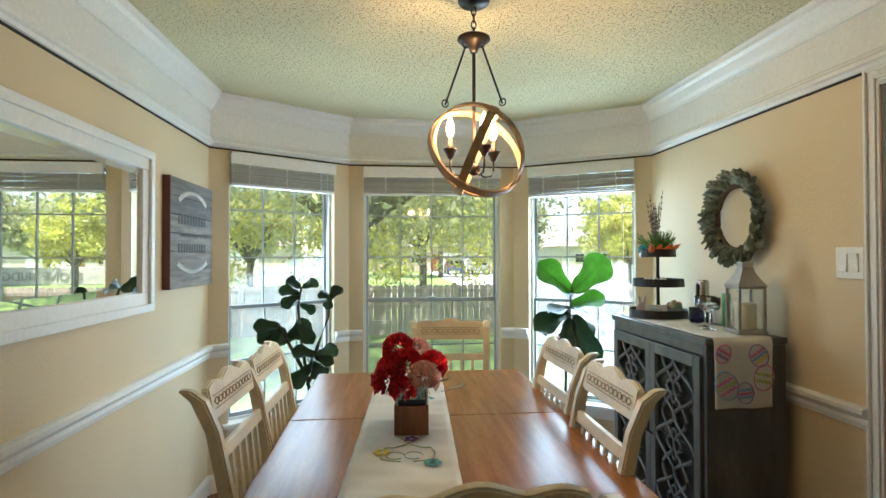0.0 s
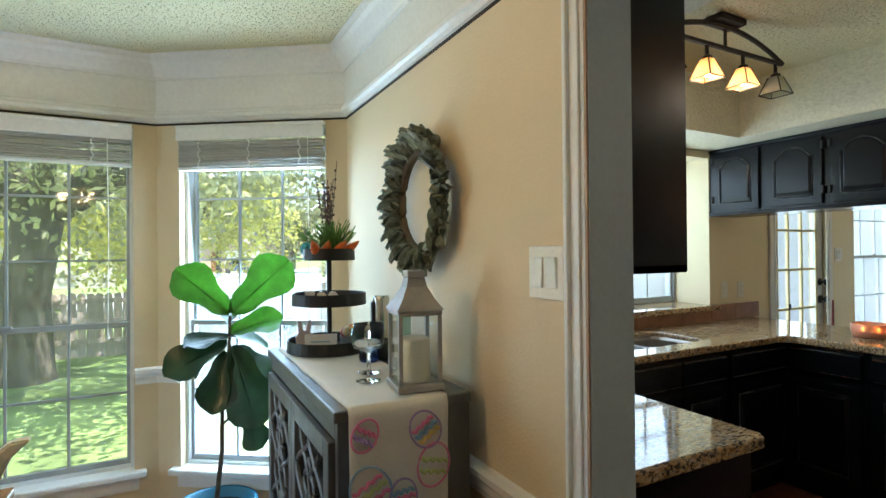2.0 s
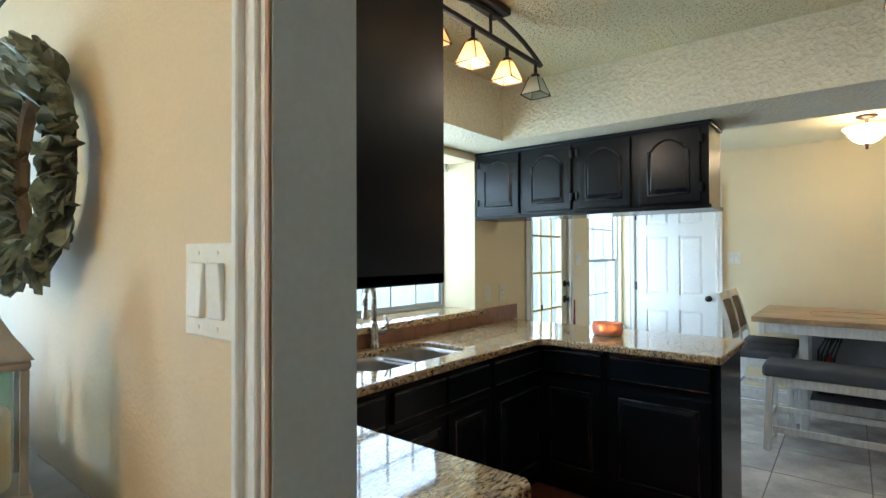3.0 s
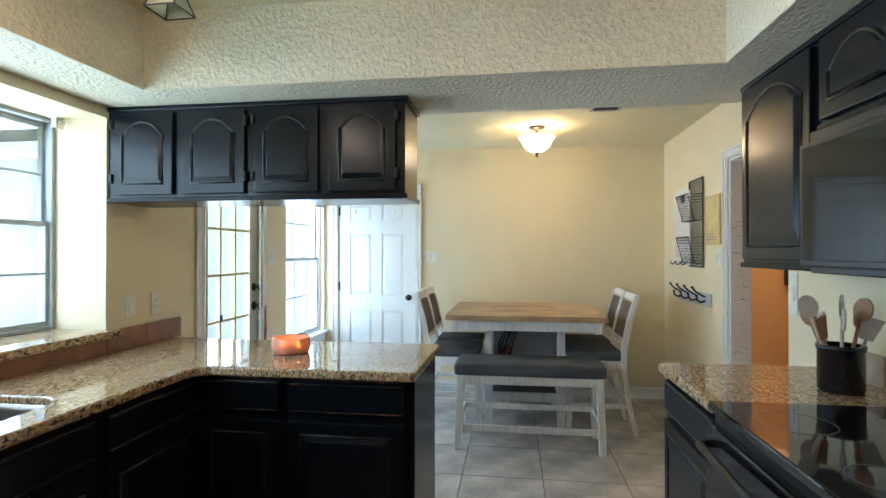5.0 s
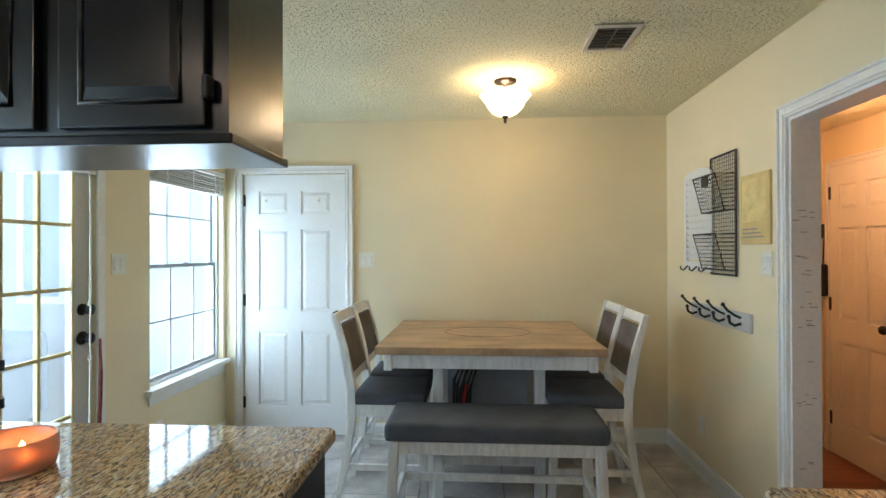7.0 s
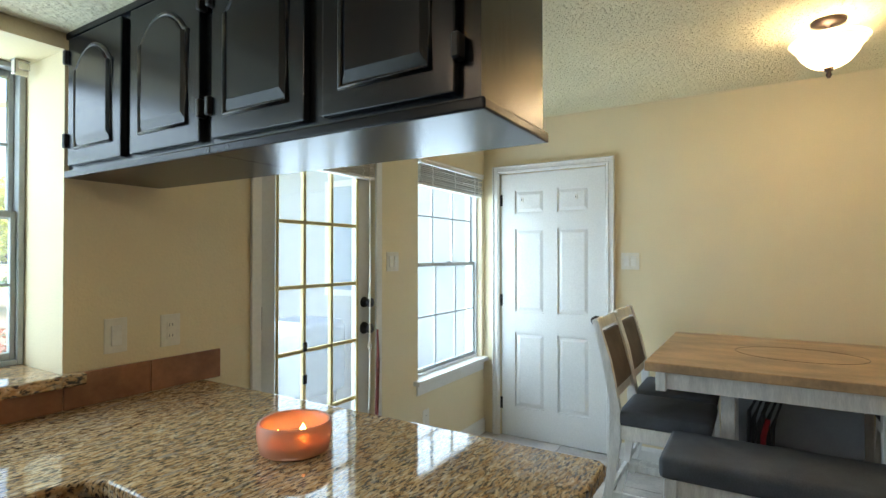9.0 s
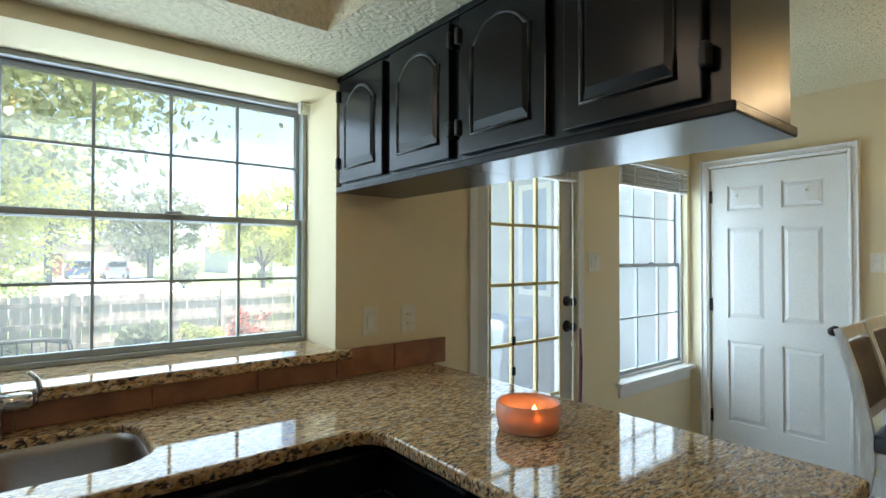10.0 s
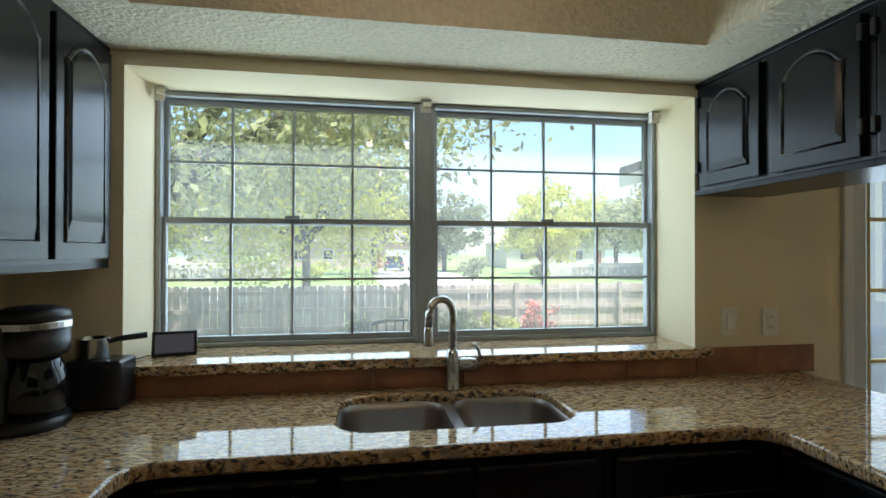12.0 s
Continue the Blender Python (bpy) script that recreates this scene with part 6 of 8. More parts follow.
for k, (x, y, z, r, mat) in enumerate(((-0.085, -0.05, 0.185, 0.062, REDP), (0.045, -0.07, 0.205, 0.060, PINKP), (-0.02, 0.0, 0.235, 0.064, REDP), (0.075, 0.02, 0.225, 0.058, REDP), (-0.055, 0.07, 0.285, 0.062, REDP), (0.015, 0.09, 0.265, 0.058, PINKP), (0.08, 0.11, 0.215, 0.055, REDP), (-0.08, 0.03, 0.215, 0.056, REDP), (-0.03, -0.08, 0.165, 0.050, REDP))):
    bloom(fb, (x, y, z), r, mat, k)
bm = bmesh.new()
for k in range(7):
    a = k * 0.9
    tube(bm, [(0.03 * math.cos(a), 0.04 + 0.06 * math.sin(a), 0.10), (0.06 * math.cos(a), 0.04 + 0.08 * math.sin(a), 0.22)], 0.003, 5)
part("stems", bm, FIGDARK, fb)
for k, (x, y, z, rz) in enumerate(((0.11, -0.02, 0.14, 60), (0.10, 0.08, 0.15, 20), (-0.10, 0.09, 0.16, -60))):
    bm = bmesh.new()
    prism([(-0.001, 0), (0.022, 0.04), (0.018, 0.08), (0, 0.11), (-0.018, 0.08), (-0.022, 0.04)], 0.001, None, bm)
    part("leaf", bm, FIGDARK, fb, at=pose(x, y, z, 70, 0, rz))

# chandelier
cd = thing("chandelier", "orb chandelier with crossed wooden rings and candle bulbs", "chandelier", (2.023, 2.995, DC))
part("canopy", lathe([(0, 0), (0.060, 0), (0.060, -0.012), (0.052, -0.022), (0.012, -0.030), (0, -0.030)], 28), BRONZE, cd, smooth=True)
bm = bmesh.new()
for k in range(4):
    z = -0.035 - 0.026 * k
    pts = [(0.009 * math.cos(radians(a)), 0, z - 0.012 + 0.018 * math.sin(radians(a))) for a in range(0, 360, 40)]
    if k % 2:
        pts = [(p[1], p[0], p[2]) for p in pts]
    tube(bm, pts, 0.0028, 5, closed=True)
part("chain", bm, BRONZE, cd)
part("hub", lathe([(0, -0.135), (0.020, -0.138), (0.060, -0.148), (0.062, -0.156), (0.045, -0.170), (0.020, -0.185), (0.012, -0.205), (0, -0.205)], 28), BRONZE, cd, smooth=True)
part("centre_rod", lathe([(0.0065, -0.20), (0.0065, -0.64), (0, -0.64), (0, -0.20)], 10), BRONZE, cd)
OC = Vector((0.01, 0, -0.575))
RR = 0.192
for k, a in enumerate((200, 320, 80)):
    ax, ay = math.cos(radians(a)), math.sin(radians(a))
    bm = bmesh.new()
    tube(bm, [(0.035 * ax, 0.035 * ay, -0.185), (0.12 * ax, 0.12 * ay, OC.z + math.sqrt(RR * RR - 0.12 ** 2) + 0.01)], 0.0038, 6)
    for p in ((0.035 * ax, 0.035 * ay, -0.178), (0.12 * ax, 0.12 * ay, OC.z + 0.165)):
        tube(bm, [(p[0] + 0.013 * math.cos(radians(q)) * ax, p[1] + 0.013 * math.cos(radians(q)) * ay, p[2] + 0.013 * math.sin(radians(q))) for q in range(0, 360, 40)], 0.003, 5, closed=True)
    part("hanging_rod", bm, BRONZE, cd)


def hoop(r, w, t, n=64):
    """A flat wooden hoop in the xy plane, w wide along z."""
    return lathe([(r - t, -w / 2), (r, -w / 2), (r, w / 2), (r - t, w / 2), (r - t, -w / 2)], n)


for k, (rx, ry, rz, r) in enumerate(((62, 0, 20, RR), (58, 0, 142, RR - 0.008), (66, 0, 262, RR - 0.016))):
    part("wooden_ring", hoop(r, 0.030, 0.007), RINGWOOD, cd, "weathered wooden ring", at=Matrix.Translation(OC) @ pose(0, 0, 0, 0, 0, rz) @ pose(0, 0, 0, rx, 0, 0), smooth=False)
part("centre_ball", lathe([(0, -0.024), (0.012, -0.021), (0.021, -0.012), (0.024, 0), (0.021, 0.012), (0.012, 0.021), (0, 0.024)], 20, at=(0, 0, -0.642)), BRONZE, cd, smooth=True)
BULB = glow("candle_bulb", (1.0, 0.72, 0.38), 9)
for k, (x, y) in enumerate(((-0.09, -0.005), (0.025, -0.075), (0.08, 0.035))):
    bm = bmesh.new()
    tube(bm, [(x * 0.15, y * 0.15, -0.645), (x * 0.5, y * 0.5, -0.668), (x * 0.9, y * 0.9, -0.662), (x, y, -0.640), (x, y, -0.605)], 0.004, 7)
    arm = part("arm", bm, BRONZE, cd, smooth=True)
    part("candle_cup", lathe([(0, -0.605), (0.008, -0.605), (0.026, -0.572), (0.028, -0.568), (0.012, -0.570), (0.0095, -0.568), (0.0095, -0.525), (0, -0.525)], 16, at=(x, y, 0)), BRONZE, arm, smooth=True)
    part("bulb", lathe([(0, -0.525), (0.008, -0.522), (0.015, -0.500), (0.0135, -0.478), (0.006, -0.455), (0, -0.443)], 14, at=(x, y, 0)), BULB, arm, "lit candle-shaped bulb", smooth=True)


# potted fig plants
def fig_leaf(L=1.0):
    """A broad, lyre-shaped, slightly cupped leaf along +y, unit length."""
    bm = bmesh.new()
    n = 9
    rows = []
    for j in range(n + 1):
        v = j / n
        w = (0.04, 0.13, 0.175, 0.175, 0.20, 0.26, 0.31, 0.32, 0.25, 0.07)[j]
        droop = -0.18 * v * v
        rows.append([bm.verts.new((w * u * L, v * L, (droop + 0.10 * abs(u) ** 1.5 + 0.018 * math.sin(9 * v + 3 * u)) * L)) for u in (-1, -0.55, 0, 0.55, 1)])
    for a, b in zip(rows, rows[1:]):
        for k in range(4):
            bm.faces.new((a[k], a[k + 1], b[k + 1], b[k]))
    tube(bm, [(0, v * L / 8, (-0.18 * (v / 8) ** 2 + 0.004) * L) for v in range(9)], [0.010 * L] * 5 + [0.006 * L] * 4, 5)
    return bm


def fig(name, label, at, stems, leaves, mat, pot_mat, pot=(0.17, 0.33), pot_label="", vivid=0, lean=0.0):
    leaves = [((x + (z - 0.3) * lean, y, z), w, f, L) for (x, y, z), w, f, L in leaves]
    stems = [([(x + (z - 0.3) * lean, y, z) for x, y, z in pts], r) for pts, r in stems]
    p = thing(name, label, "potted plant", at)
    R, H = pot
    part("pot", lathe([(0, 0), (R * 0.70, 0), (R * 0.74, 0.01), (R * 0.94, H - 0.05), (R, H - 0.048), (R + 0.006, H - 0.01), (R, H), (R - 0.014, H - 0.004), (R - 0.02, H - 0.05), (0, H - 0.05)], 36), pot_mat, p, pot_label, smooth=True)
    part("soil", lathe([(0, H - 0.038), (R * 0.6, H - 0.042), (R - 0.022, H - 0.046)], 24), SOIL, p)
    for pts, r in stems:
        bm = bmesh.new()
        tube(bm, pts, [r * (1 - 0.5 * k / len(pts)) for k in range(len(pts))], 8)
        part("stem", bm, STEM, p, smooth=True)
    for k, (at_, way, face, L) in enumerate(leaves):
        d = Vector(way).normalized()
        s = d.cross(Vector(face)).normalized()
        n = s.cross(d)
        m = Matrix((s, d, n)).transposed().to_4x4()
        # the first few leaves take the given green, the rest the darker green
        part("leaf", fig_leaf(L), mat if k < vivid else FIGDARK, p, at=Matrix.Translation(at_) @ m, smooth=True)
    return p


fig("fig_plant", "fiddle-leaf fig with large bright leaves in teal pot", (2.83, 4.40, 0),
    [([(0, 0, 0.28), (0.01, 0.0, 0.55), (-0.005, 0.0, 0.80), (0.01, 0, 1.0), (0.005, 0, 1.14)], 0.011), ([(0.0, 0, 0.66), (0.06, -0.02, 0.72), (0.09, -0.03, 0.74)], 0.006)],
    [((0, 0, 1.15), (-0.70, -0.1, 0.70), (-0.2, -1, 0.45), 0.29), ((0.01, 0, 1.15), (0.72, -0.1, 0.70), (0.1, -1, 0.4), 0.34), ((0.01, 0, 1.06), (0.88, -0.25, 0.35), (0.0, -0.8, 0.7), 0.23), ((0, 0, 1.02), (-0.88, -0.3, -0.28), (-0.1, -0.8, 0.7), 0.27),
     ((0, -0.01, 1.04), (-0.75, -0.5, 0.1), (0, -0.5, 1), 0.20), ((0.02, -0.02, 1.0), (0.28, -0.35, -0.9), (0.3, -1, -0.1), 0.36), ((0.02, 0.02, 1.0), (0.65, 0.2, -0.72), (0.2, -1, 0.2), 0.28), ((0, 0, 1.05), (0.75, 0.3, -0.2), (0, -0.5, 1), 0.22),
     ((-0.01, 0.02, 1.0), (-0.5, 0.6, -0.4), (0, -0.8, 0.6), 0.24), ((0.08, -0.03, 0.73), (0.35, -0.2, -0.9), (0.2, -1, 0.1), 0.20), ((0, 0, 1.1), (0.1, 0.7, 0.6), (0, -0.7, 0.7), 0.2), ((0.0, -0.02, 0.98), (-0.25, -0.5, -0.75), (-0.2, -1, 0.3), 0.26)],
    FIGLEAF, TEAL, (0.17, 0.33), "teal blue glazed pot", 3, 0.07)
rnd = random.Random(21)
lv = []
SM = [[(0, 0, 0.24), (0.02, -0.01, 0.55), (-0.02, 0, 0.78), (-0.05, 0.02, 0.95), (-0.06, 0.02, 1.10), (-0.04, 0.02, 1.20)], [(0.0, 0, 0.70), (0.06, 0.0, 0.85), (0.12, 0.01, 1.02), (0.13, 0.01, 1.15)], [(-0.02, 0, 0.70), (-0.10, -0.02, 0.86), (-0.16, -0.02, 0.98)], [(0, 0, 0.62), (0.05, -0.03, 0.72), (0.06, -0.04, 0.80)]]
for (x, y, z), L in (((-0.04, 0.02, 1.20), 0.16), ((-0.05, 0.02, 1.16), 0.17), ((-0.05, 0.02, 1.10), 0.14), ((0.13, 0.01, 1.15), 0.13), ((0.13, 0.01, 1.13), 0.14), ((0.13, 0.01, 1.14), 0.10)):
    for q in range(2):
        lv.append(((x, y, z), (rnd.uniform(-1, 1), rnd.uniform(-0.6, 0.6), rnd.uniform(-0.4, 0.9)), (rnd.uniform(-0.4, 0.4), -1, rnd.uniform(0.1, 0.9)), L * 0.75))
for x, y, z in ((-0.16, -0.02, 0.98), (-0.15, -0.02, 0.97), (-0.12, -0.02, 0.90), (-0.06, 0, 0.98), (0.06, -0.04, 0.80), (0.05, -0.04, 0.79), (0.04, -0.03, 0.76), (0.03, -0.02, 0.74)):
    for q in range(2):
        lv.append(((x, y, z), (rnd.uniform(-1, 1), rnd.uniform(-0.6, 0.6), rnd.uniform(-0.8, 0.4)), (rnd.uniform(-0.4, 0.4), -1, rnd.uniform(0.1, 0.9)), rnd.uniform(0.12, 0.18)))
fig("fig_plant", "dark leafy branching fig plant by the bay window", (1.21, 4.28, 0), [(s, 0.012) for s in SM], lv, FIGDARK, M("dark_planter", (0.05, 0.05, 0.055), 0.5), (0.16, 0.28))

# console cabinet with fretwork doors
CX0, CX1, CY0, CY1, CT = 2.995, 3.345, 3.087, 3.955, 1.055
co = thing("console_cabinet", "dark grey console cabinet with lattice fretwork doors", "cabinet", (CX0, CY1, 0), -90)
W, D = CY1 - CY0, CX1 - CX0
part("top", shape((-0.012, W + 0.012, -0.012, D, CT - 0.028, CT), bev=0.005, seg=2), GREYPAINT, co)
part("side_panel", shape((0, 0.022, 0, D, 0.0, CT - 0.029), bev=0.002), GREYPAINT, co)
part("side_panel", shape((W - 0.022, W, 0, D, 0.0, CT - 0.029), bev=0.002), GREYPAINT, co)
part("back_panel", shape((0.022, W - 0.022, D - 0.012, D, 0.06, CT - 0.029)), GREYPAINT, co)
part("top_rail", shape((0.022, W - 0.022, 0.0, 0.02, CT - 0.075, CT - 0.029), bev=0.002), GREYPAINT, co)
part("bottom_rail", shape((0.022, W - 0.022, 0.0, 0.02, 0.055, 0.11), bev=0.002), GREYPAINT, co)
part("floor_panel", shape((0.022, W - 0.022, 0.02, D - 0.012, 0.06, 0.08)), GREYPAINT, co)
part("shelf", shape((0.022, W - 0.022, 0.06, D - 0.012, 0.52, 0.538)), GREYPAINT, co)
DW = (W - 0.05) / 2
DZ0, DZ1 = 0.115, CT - 0.08
for k in range(2):
    x0 = 0.024 + k * (DW + 0.002)
    x1 = x0 + DW
    dr = part("door", shape((x0, x0 + 0.045, -0.016, 0.004, DZ0, DZ1), (x1 - 0.045, x1, -0.016, 0.004, DZ0, DZ1), (x0 + 0.045, x1 - 0.045, -0.016, 0.004, DZ0, DZ0 + 0.05), (x0 + 0.045, x1 - 0.045, -0.016, 0.004, DZ1 - 0.05, DZ1), bev=0.002), GREYPAINT, co)
    gx0, gx1, gz0, gz1 = x0 + 0.045, x1 - 0.045, DZ0 + 0.05, DZ1 - 0.05
    mx, hw = (gx0 + gx1) / 2, (gx1 - gx0) / 2
    g = part("door_glass", shape((gx0, gx1, 0.000, 0.003, gz0, gz1)), GLASS, dr)
    bm = bmesh.new()
    per = (gz1 - gz0) / 3
    for s in (1, -1):
        for ph in (0.0, 0.5):
            pts = []
            for q in range(37):
                u = q / 36 * 3
                pts.append((mx + s * hw * (0.5 + 0.5 * math.cos(2 * math.pi * (u + ph))) * (0.98 if ph else 0.62), -0.008, gz0 + per * u))
            tube(bm, pts, 0.0085, 6, flat=1.0)
    for q in range(3):
        zc = gz0 + per * (q + 0.5)
        tube(bm, [(mx + 0.046 * math.cos(radians(a)) * (1 + 0.22 * math.cos(radians(4 * a))), -0.008, zc + 0.056 * math.sin(radians(a)) * (1 + 0.22 * math.cos(radians(4 * a)))) for a in range(0, 360, 12)], 0.008, 6, closed=True)
    part("fretwork", bm, GREYPAINT, dr, "pierced lattice fretwork")
    hx = x1 - 0.022 if k == 0 else x0 + 0.022
    bm = bmesh.new()
    tube(bm, [(hx, -0.016, 0.53), (hx, -0.038, 0.545), (hx, -0.038, 0.625), (hx, -0.016, 0.64)], 0.006, 7)
    part("handle", bm, BLACKMETAL, dr, "black bar handle")
# thin dark sheet lying on the shelf behind the fretwork doors
single("dark_shelf_sheet", shape((3.06, 3.30, 3.15, 3.9, 0.54, 0.545)), BLACKPLAST, "thin dark sheet on the cabinet shelf", "liner")

# egg cloth on the console
def drape(x, y):
    e = CY0 - 0.016
    if y < e:
        d = e - y
        return (x, e - 0.006 - 0.006 * math.sin(x * 40) * min(1, d * 6), CT + 0.003 - d)
    return (x, y, CT + 0.004 + 0.0012 * math.sin(x * 30 + y * 22))


eg = thing("egg_table_runner", "white runner with pastel painted eggs draped over the cabinet", "table runner", (0, 0, 0))
part("cloth", cloth(12, 60, 3.015, 3.27, CY0 - 0.30, 3.93, drape), LINEN, eg, smooth=True)
PINK, AQUA, LIME, LILA, SUNY = [M(n, c, 0.8) for n, c in (("pink_dye", (0.75, 0.22, 0.45)), ("aqua_dye", (0.25, 0.45, 0.65)), ("lime_dye", (0.50, 0.62, 0.25)), ("lilac_dye", (0.42, 0.30, 0.60)), ("yellow_dye", (0.80, 0.62, 0.20)))]


def painted_egg(cx, cz, r, edge, stripes, tilt):
    yy = CY0 - 0.0285
    bm = bmesh.new()
    pts = []
    for a in range(0, 360, 15):
        u, v = r * 0.78 * math.cos(radians(a)), r * math.sin(radians(a)) * (1.0 if a < 180 else 0.92)
        pts.append((cx + u * math.cos(tilt) - v * math.sin(tilt), yy, cz + u * math.sin(tilt) + v * math.cos(tilt)))
    tube(bm, pts, 0.0026, 5, closed=True)
    e = part("egg_outline", bm, edge, eg)
    for k, mt in enumerate(stripes):
        v = r * (-0.5 + 1.0 * (k + 0.5) / len(stripes))
        h = r * 0.70 * math.sqrt(max(0.05, 1 - (v / r) ** 2))
        bm = bmesh.new()
        tube(bm, [(cx + u * h * math.cos(tilt) - v * math.sin(tilt), yy - 0.0005, cz + u * h * math.sin(tilt) + v * math.cos(tilt) + 0.004 * math.sin(u * 12)) for u in [q / 8 - 1 for q in range(17)]], 0.0045, 5)
        part("egg_stripe", bm, mt, e)


painted_egg(3.065, 0.865, 0.062, AQUA, (PINK, LIME, PINK), 0.5)
painted_egg(3.205, 0.985, 0.050, LILA, (SUNY, AQUA, PINK), 0.6)
painted_egg(3.225, 0.895, 0.055, PINK, (LIME, LIME), -0.2)
painted_egg(3.050, 0.995, 0.040, PINK, (LILA, PINK), -0.5)
painted_egg(3.145, 0.835, 0.045, LILA, (AQUA, PINK, AQUA), 0.1)


# tiered tray
tt = thing("tiered_tray", "black three-tier metal tray stand with spring decorations", "tray stand", (3.175, 3.80, CT + 0.007))
for r, z in ((0.150, 0.0), (0.132, 0.165), (0.092, 0.325)):
    part("tray", lathe([(0, 0.004), (r - 0.006, 0.004), (r - 0.004, 0.040), (r, 0.042), (r + 0.002, 0.0), (0, 0.0)], 40, at=(0, 0, z)), BLACKMETAL, tt, smooth=False)
part("post", lathe([(0.009, 0.0), (0.009, 0.33), (0, 0.33), (0, 0)], 12), BLACKMETAL, tt)
Z = CT + 0.007
CARROT = M("carrot_orange", (0.70, 0.16, 0.03), 0.5, var=0.15, scale=40)
GRASSY = M("faux_greenery", (0.10, 0.22, 0.04), 0.7, var=0.3, scale=40)
for k in range(4):
    c = thing("carrot", "bright orange felt carrot with green top", "decoration", (3.125 + 0.030 * k, 3.765 + 0.012 * (k % 2), Z + 0.345), group="felt carrots")
    part("root", lathe([(0, 0), (0.016, 0.008), (0.018, 0.03), (0.011, 0.065), (0, 0.09)], 12), CARROT, c, at=pose(0, 0, 0, 55, 0, -30 + 25 * k), smooth=True)
    bm = bmesh.new()
    rnd = random.Random(k)
    for q in range(16):
        a = rnd.uniform(0, 6.28)
        tube(bm, [(0, 0, 0.01), (0.03 * math.cos(a), 0.03 * math.sin(a) + 0.015, 0.05), (0.065 * math.cos(a), 0.06 * math.sin(a) + 0.03, rnd.uniform(0.05, 0.12))], 0.0022, 4)
    tagged(part("greens", bm, GRASSY, c), kind="stuff")
gt = thing("grass_tuft", "spray of green faux grass standing behind the carrots", "decoration", (3.185, 3.775, Z + 0.332))
rnd = random.Random(12)
bm = bmesh.new()
for q in range(90):
    a, sp, h = rnd.uniform(0, 6.28), rnd.uniform(0.01, 0.085), rnd.uniform(0.07, 0.145)
    tube(bm, [(0, 0, 0), (sp * 0.4 * math.cos(a), sp * 0.4 * math.sin(a), h * 0.6), (sp * math.cos(a), sp * math.sin(a), h)], [0.0026, 0.0024, 0.0008], 4)
tagged(part("blades", bm, GRASSY, gt), kind="stuff")
tw = thing("lavender_twigs", "bundle of dried lavender twigs standing in the tray", "dried flowers", (3.18, 3.82, Z + 0.33))
rnd = random.Random(4)
for k in range(14):
    a, s = rnd.uniform(0, 6.28), rnd.uniform(0.01, 0.05)
    h = rnd.uniform(0.24, 0.38)
    bm = bmesh.new()
    tube(bm, [(0, 0, 0), (s * 0.5 * math.cos(a), s * 0.5 * math.sin(a), h * 0.5), (s * math.cos(a), s * math.sin(a), h)], 0.0014, 4)
    for q in range(6):
        f = 0.45 + 0.09 * q
        bmesh.ops.create_icosphere(bm, subdivisions=1, radius=0.0055, matrix=Matrix.Translation((s * f * math.cos(a) + rnd.uniform(-0.004, 0.004), s * f * math.sin(a), h * f)))
    part("twig", bm, M("dried_purple_brown", (0.13, 0.085, 0.08), 0.9, var=0.4, scale=60), tw)
bm = bmesh.new()
bmesh.ops.create_icosphere(bm, subdivisions=2, radius=0.028)
part_b = single("twine_ball", bm, M("teal_twine", (0.06, 0.30, 0.36), 0.9, var=0.4, scale=90, bump=0.003, bscale=120), "teal twine ball in the top tray", "decoration", (3.105, 3.83, Z + 0.367), smooth=True)
wb = thing("word_block", "white striped block letters in the middle tray", "decoration", (3.135, 3.735, Z + 0.172), -10)
for k in range(3):
    o = [(0.020 * math.cos(radians(a)) * 0.9, 0.022 + 0.022 * math.sin(radians(a))) for a in range(0, 360, 30)] if k else [(-0.016, 0), (0.016, 0), (0.016, 0.044), (-0.016, 0.044)]
    part("letter", prism(o, 0.02, pose(-0.045 + 0.04 * k, 0, 0)), LINEN, wb)
    part("stripe", shape((-0.058 + 0.04 * k, -0.032 + 0.04 * k, -0.0012, -0.0002, 0.012, 0.016), (-0.058 + 0.04 * k, -0.032 + 0.04 * k, -0.0012, -0.0002, 0.026, 0.030)), INK if k < 2 else PINK, wb)
by = thing("bunny_figure", "small pale wooden bunny figure", "figurine", (3.085, 3.80, Z + 0.006))
part("body", prism([(-0.028, 0), (0.028, 0), (0.03, 0.05), (0.02, 0.065), (0.026, 0.11), (0.012, 0.10), (0.006, 0.07), (-0.006, 0.07), (-0.012, 0.10), (-0.026, 0.11), (-0.02, 0.065), (-0.03, 0.05)], 0.012), M("pale_pink_wood", (0.66, 0.55, 0.55), 0.6), by)
cdn = thing("printed_card", "small white printed card leaning in the tray", "card", (3.12, 3.715, Z + 0.006), -20)
part("card", shape((-0.055, 0.055, 0, 0.004, 0, 0.065)), M("pale_blue_card", (0.70, 0.74, 0.80), 0.6), cdn, at=pose(0, 0, 0, -12))
part("text_bar", shape((-0.035, 0.03, -0.0018, -0.0004, 0.035, 0.040), (-0.03, 0.02, -0.0018, -0.0004, 0.022, 0.027)), AQUA, cdn, at=pose(0, 0, 0, -12))
eb = thing("egg_basket", "small basket of painted speckled eggs in the tray", "basket", (3.245, 3.755, Z + 0.006))
part("basket", lathe([(0, 0), (0.036, 0), (0.045, 0.045), (0.042, 0.045), (0.034, 0.006), (0, 0.006)], 20), M("grey_tin", (0.30, 0.29, 0.27), 0.5), eb)
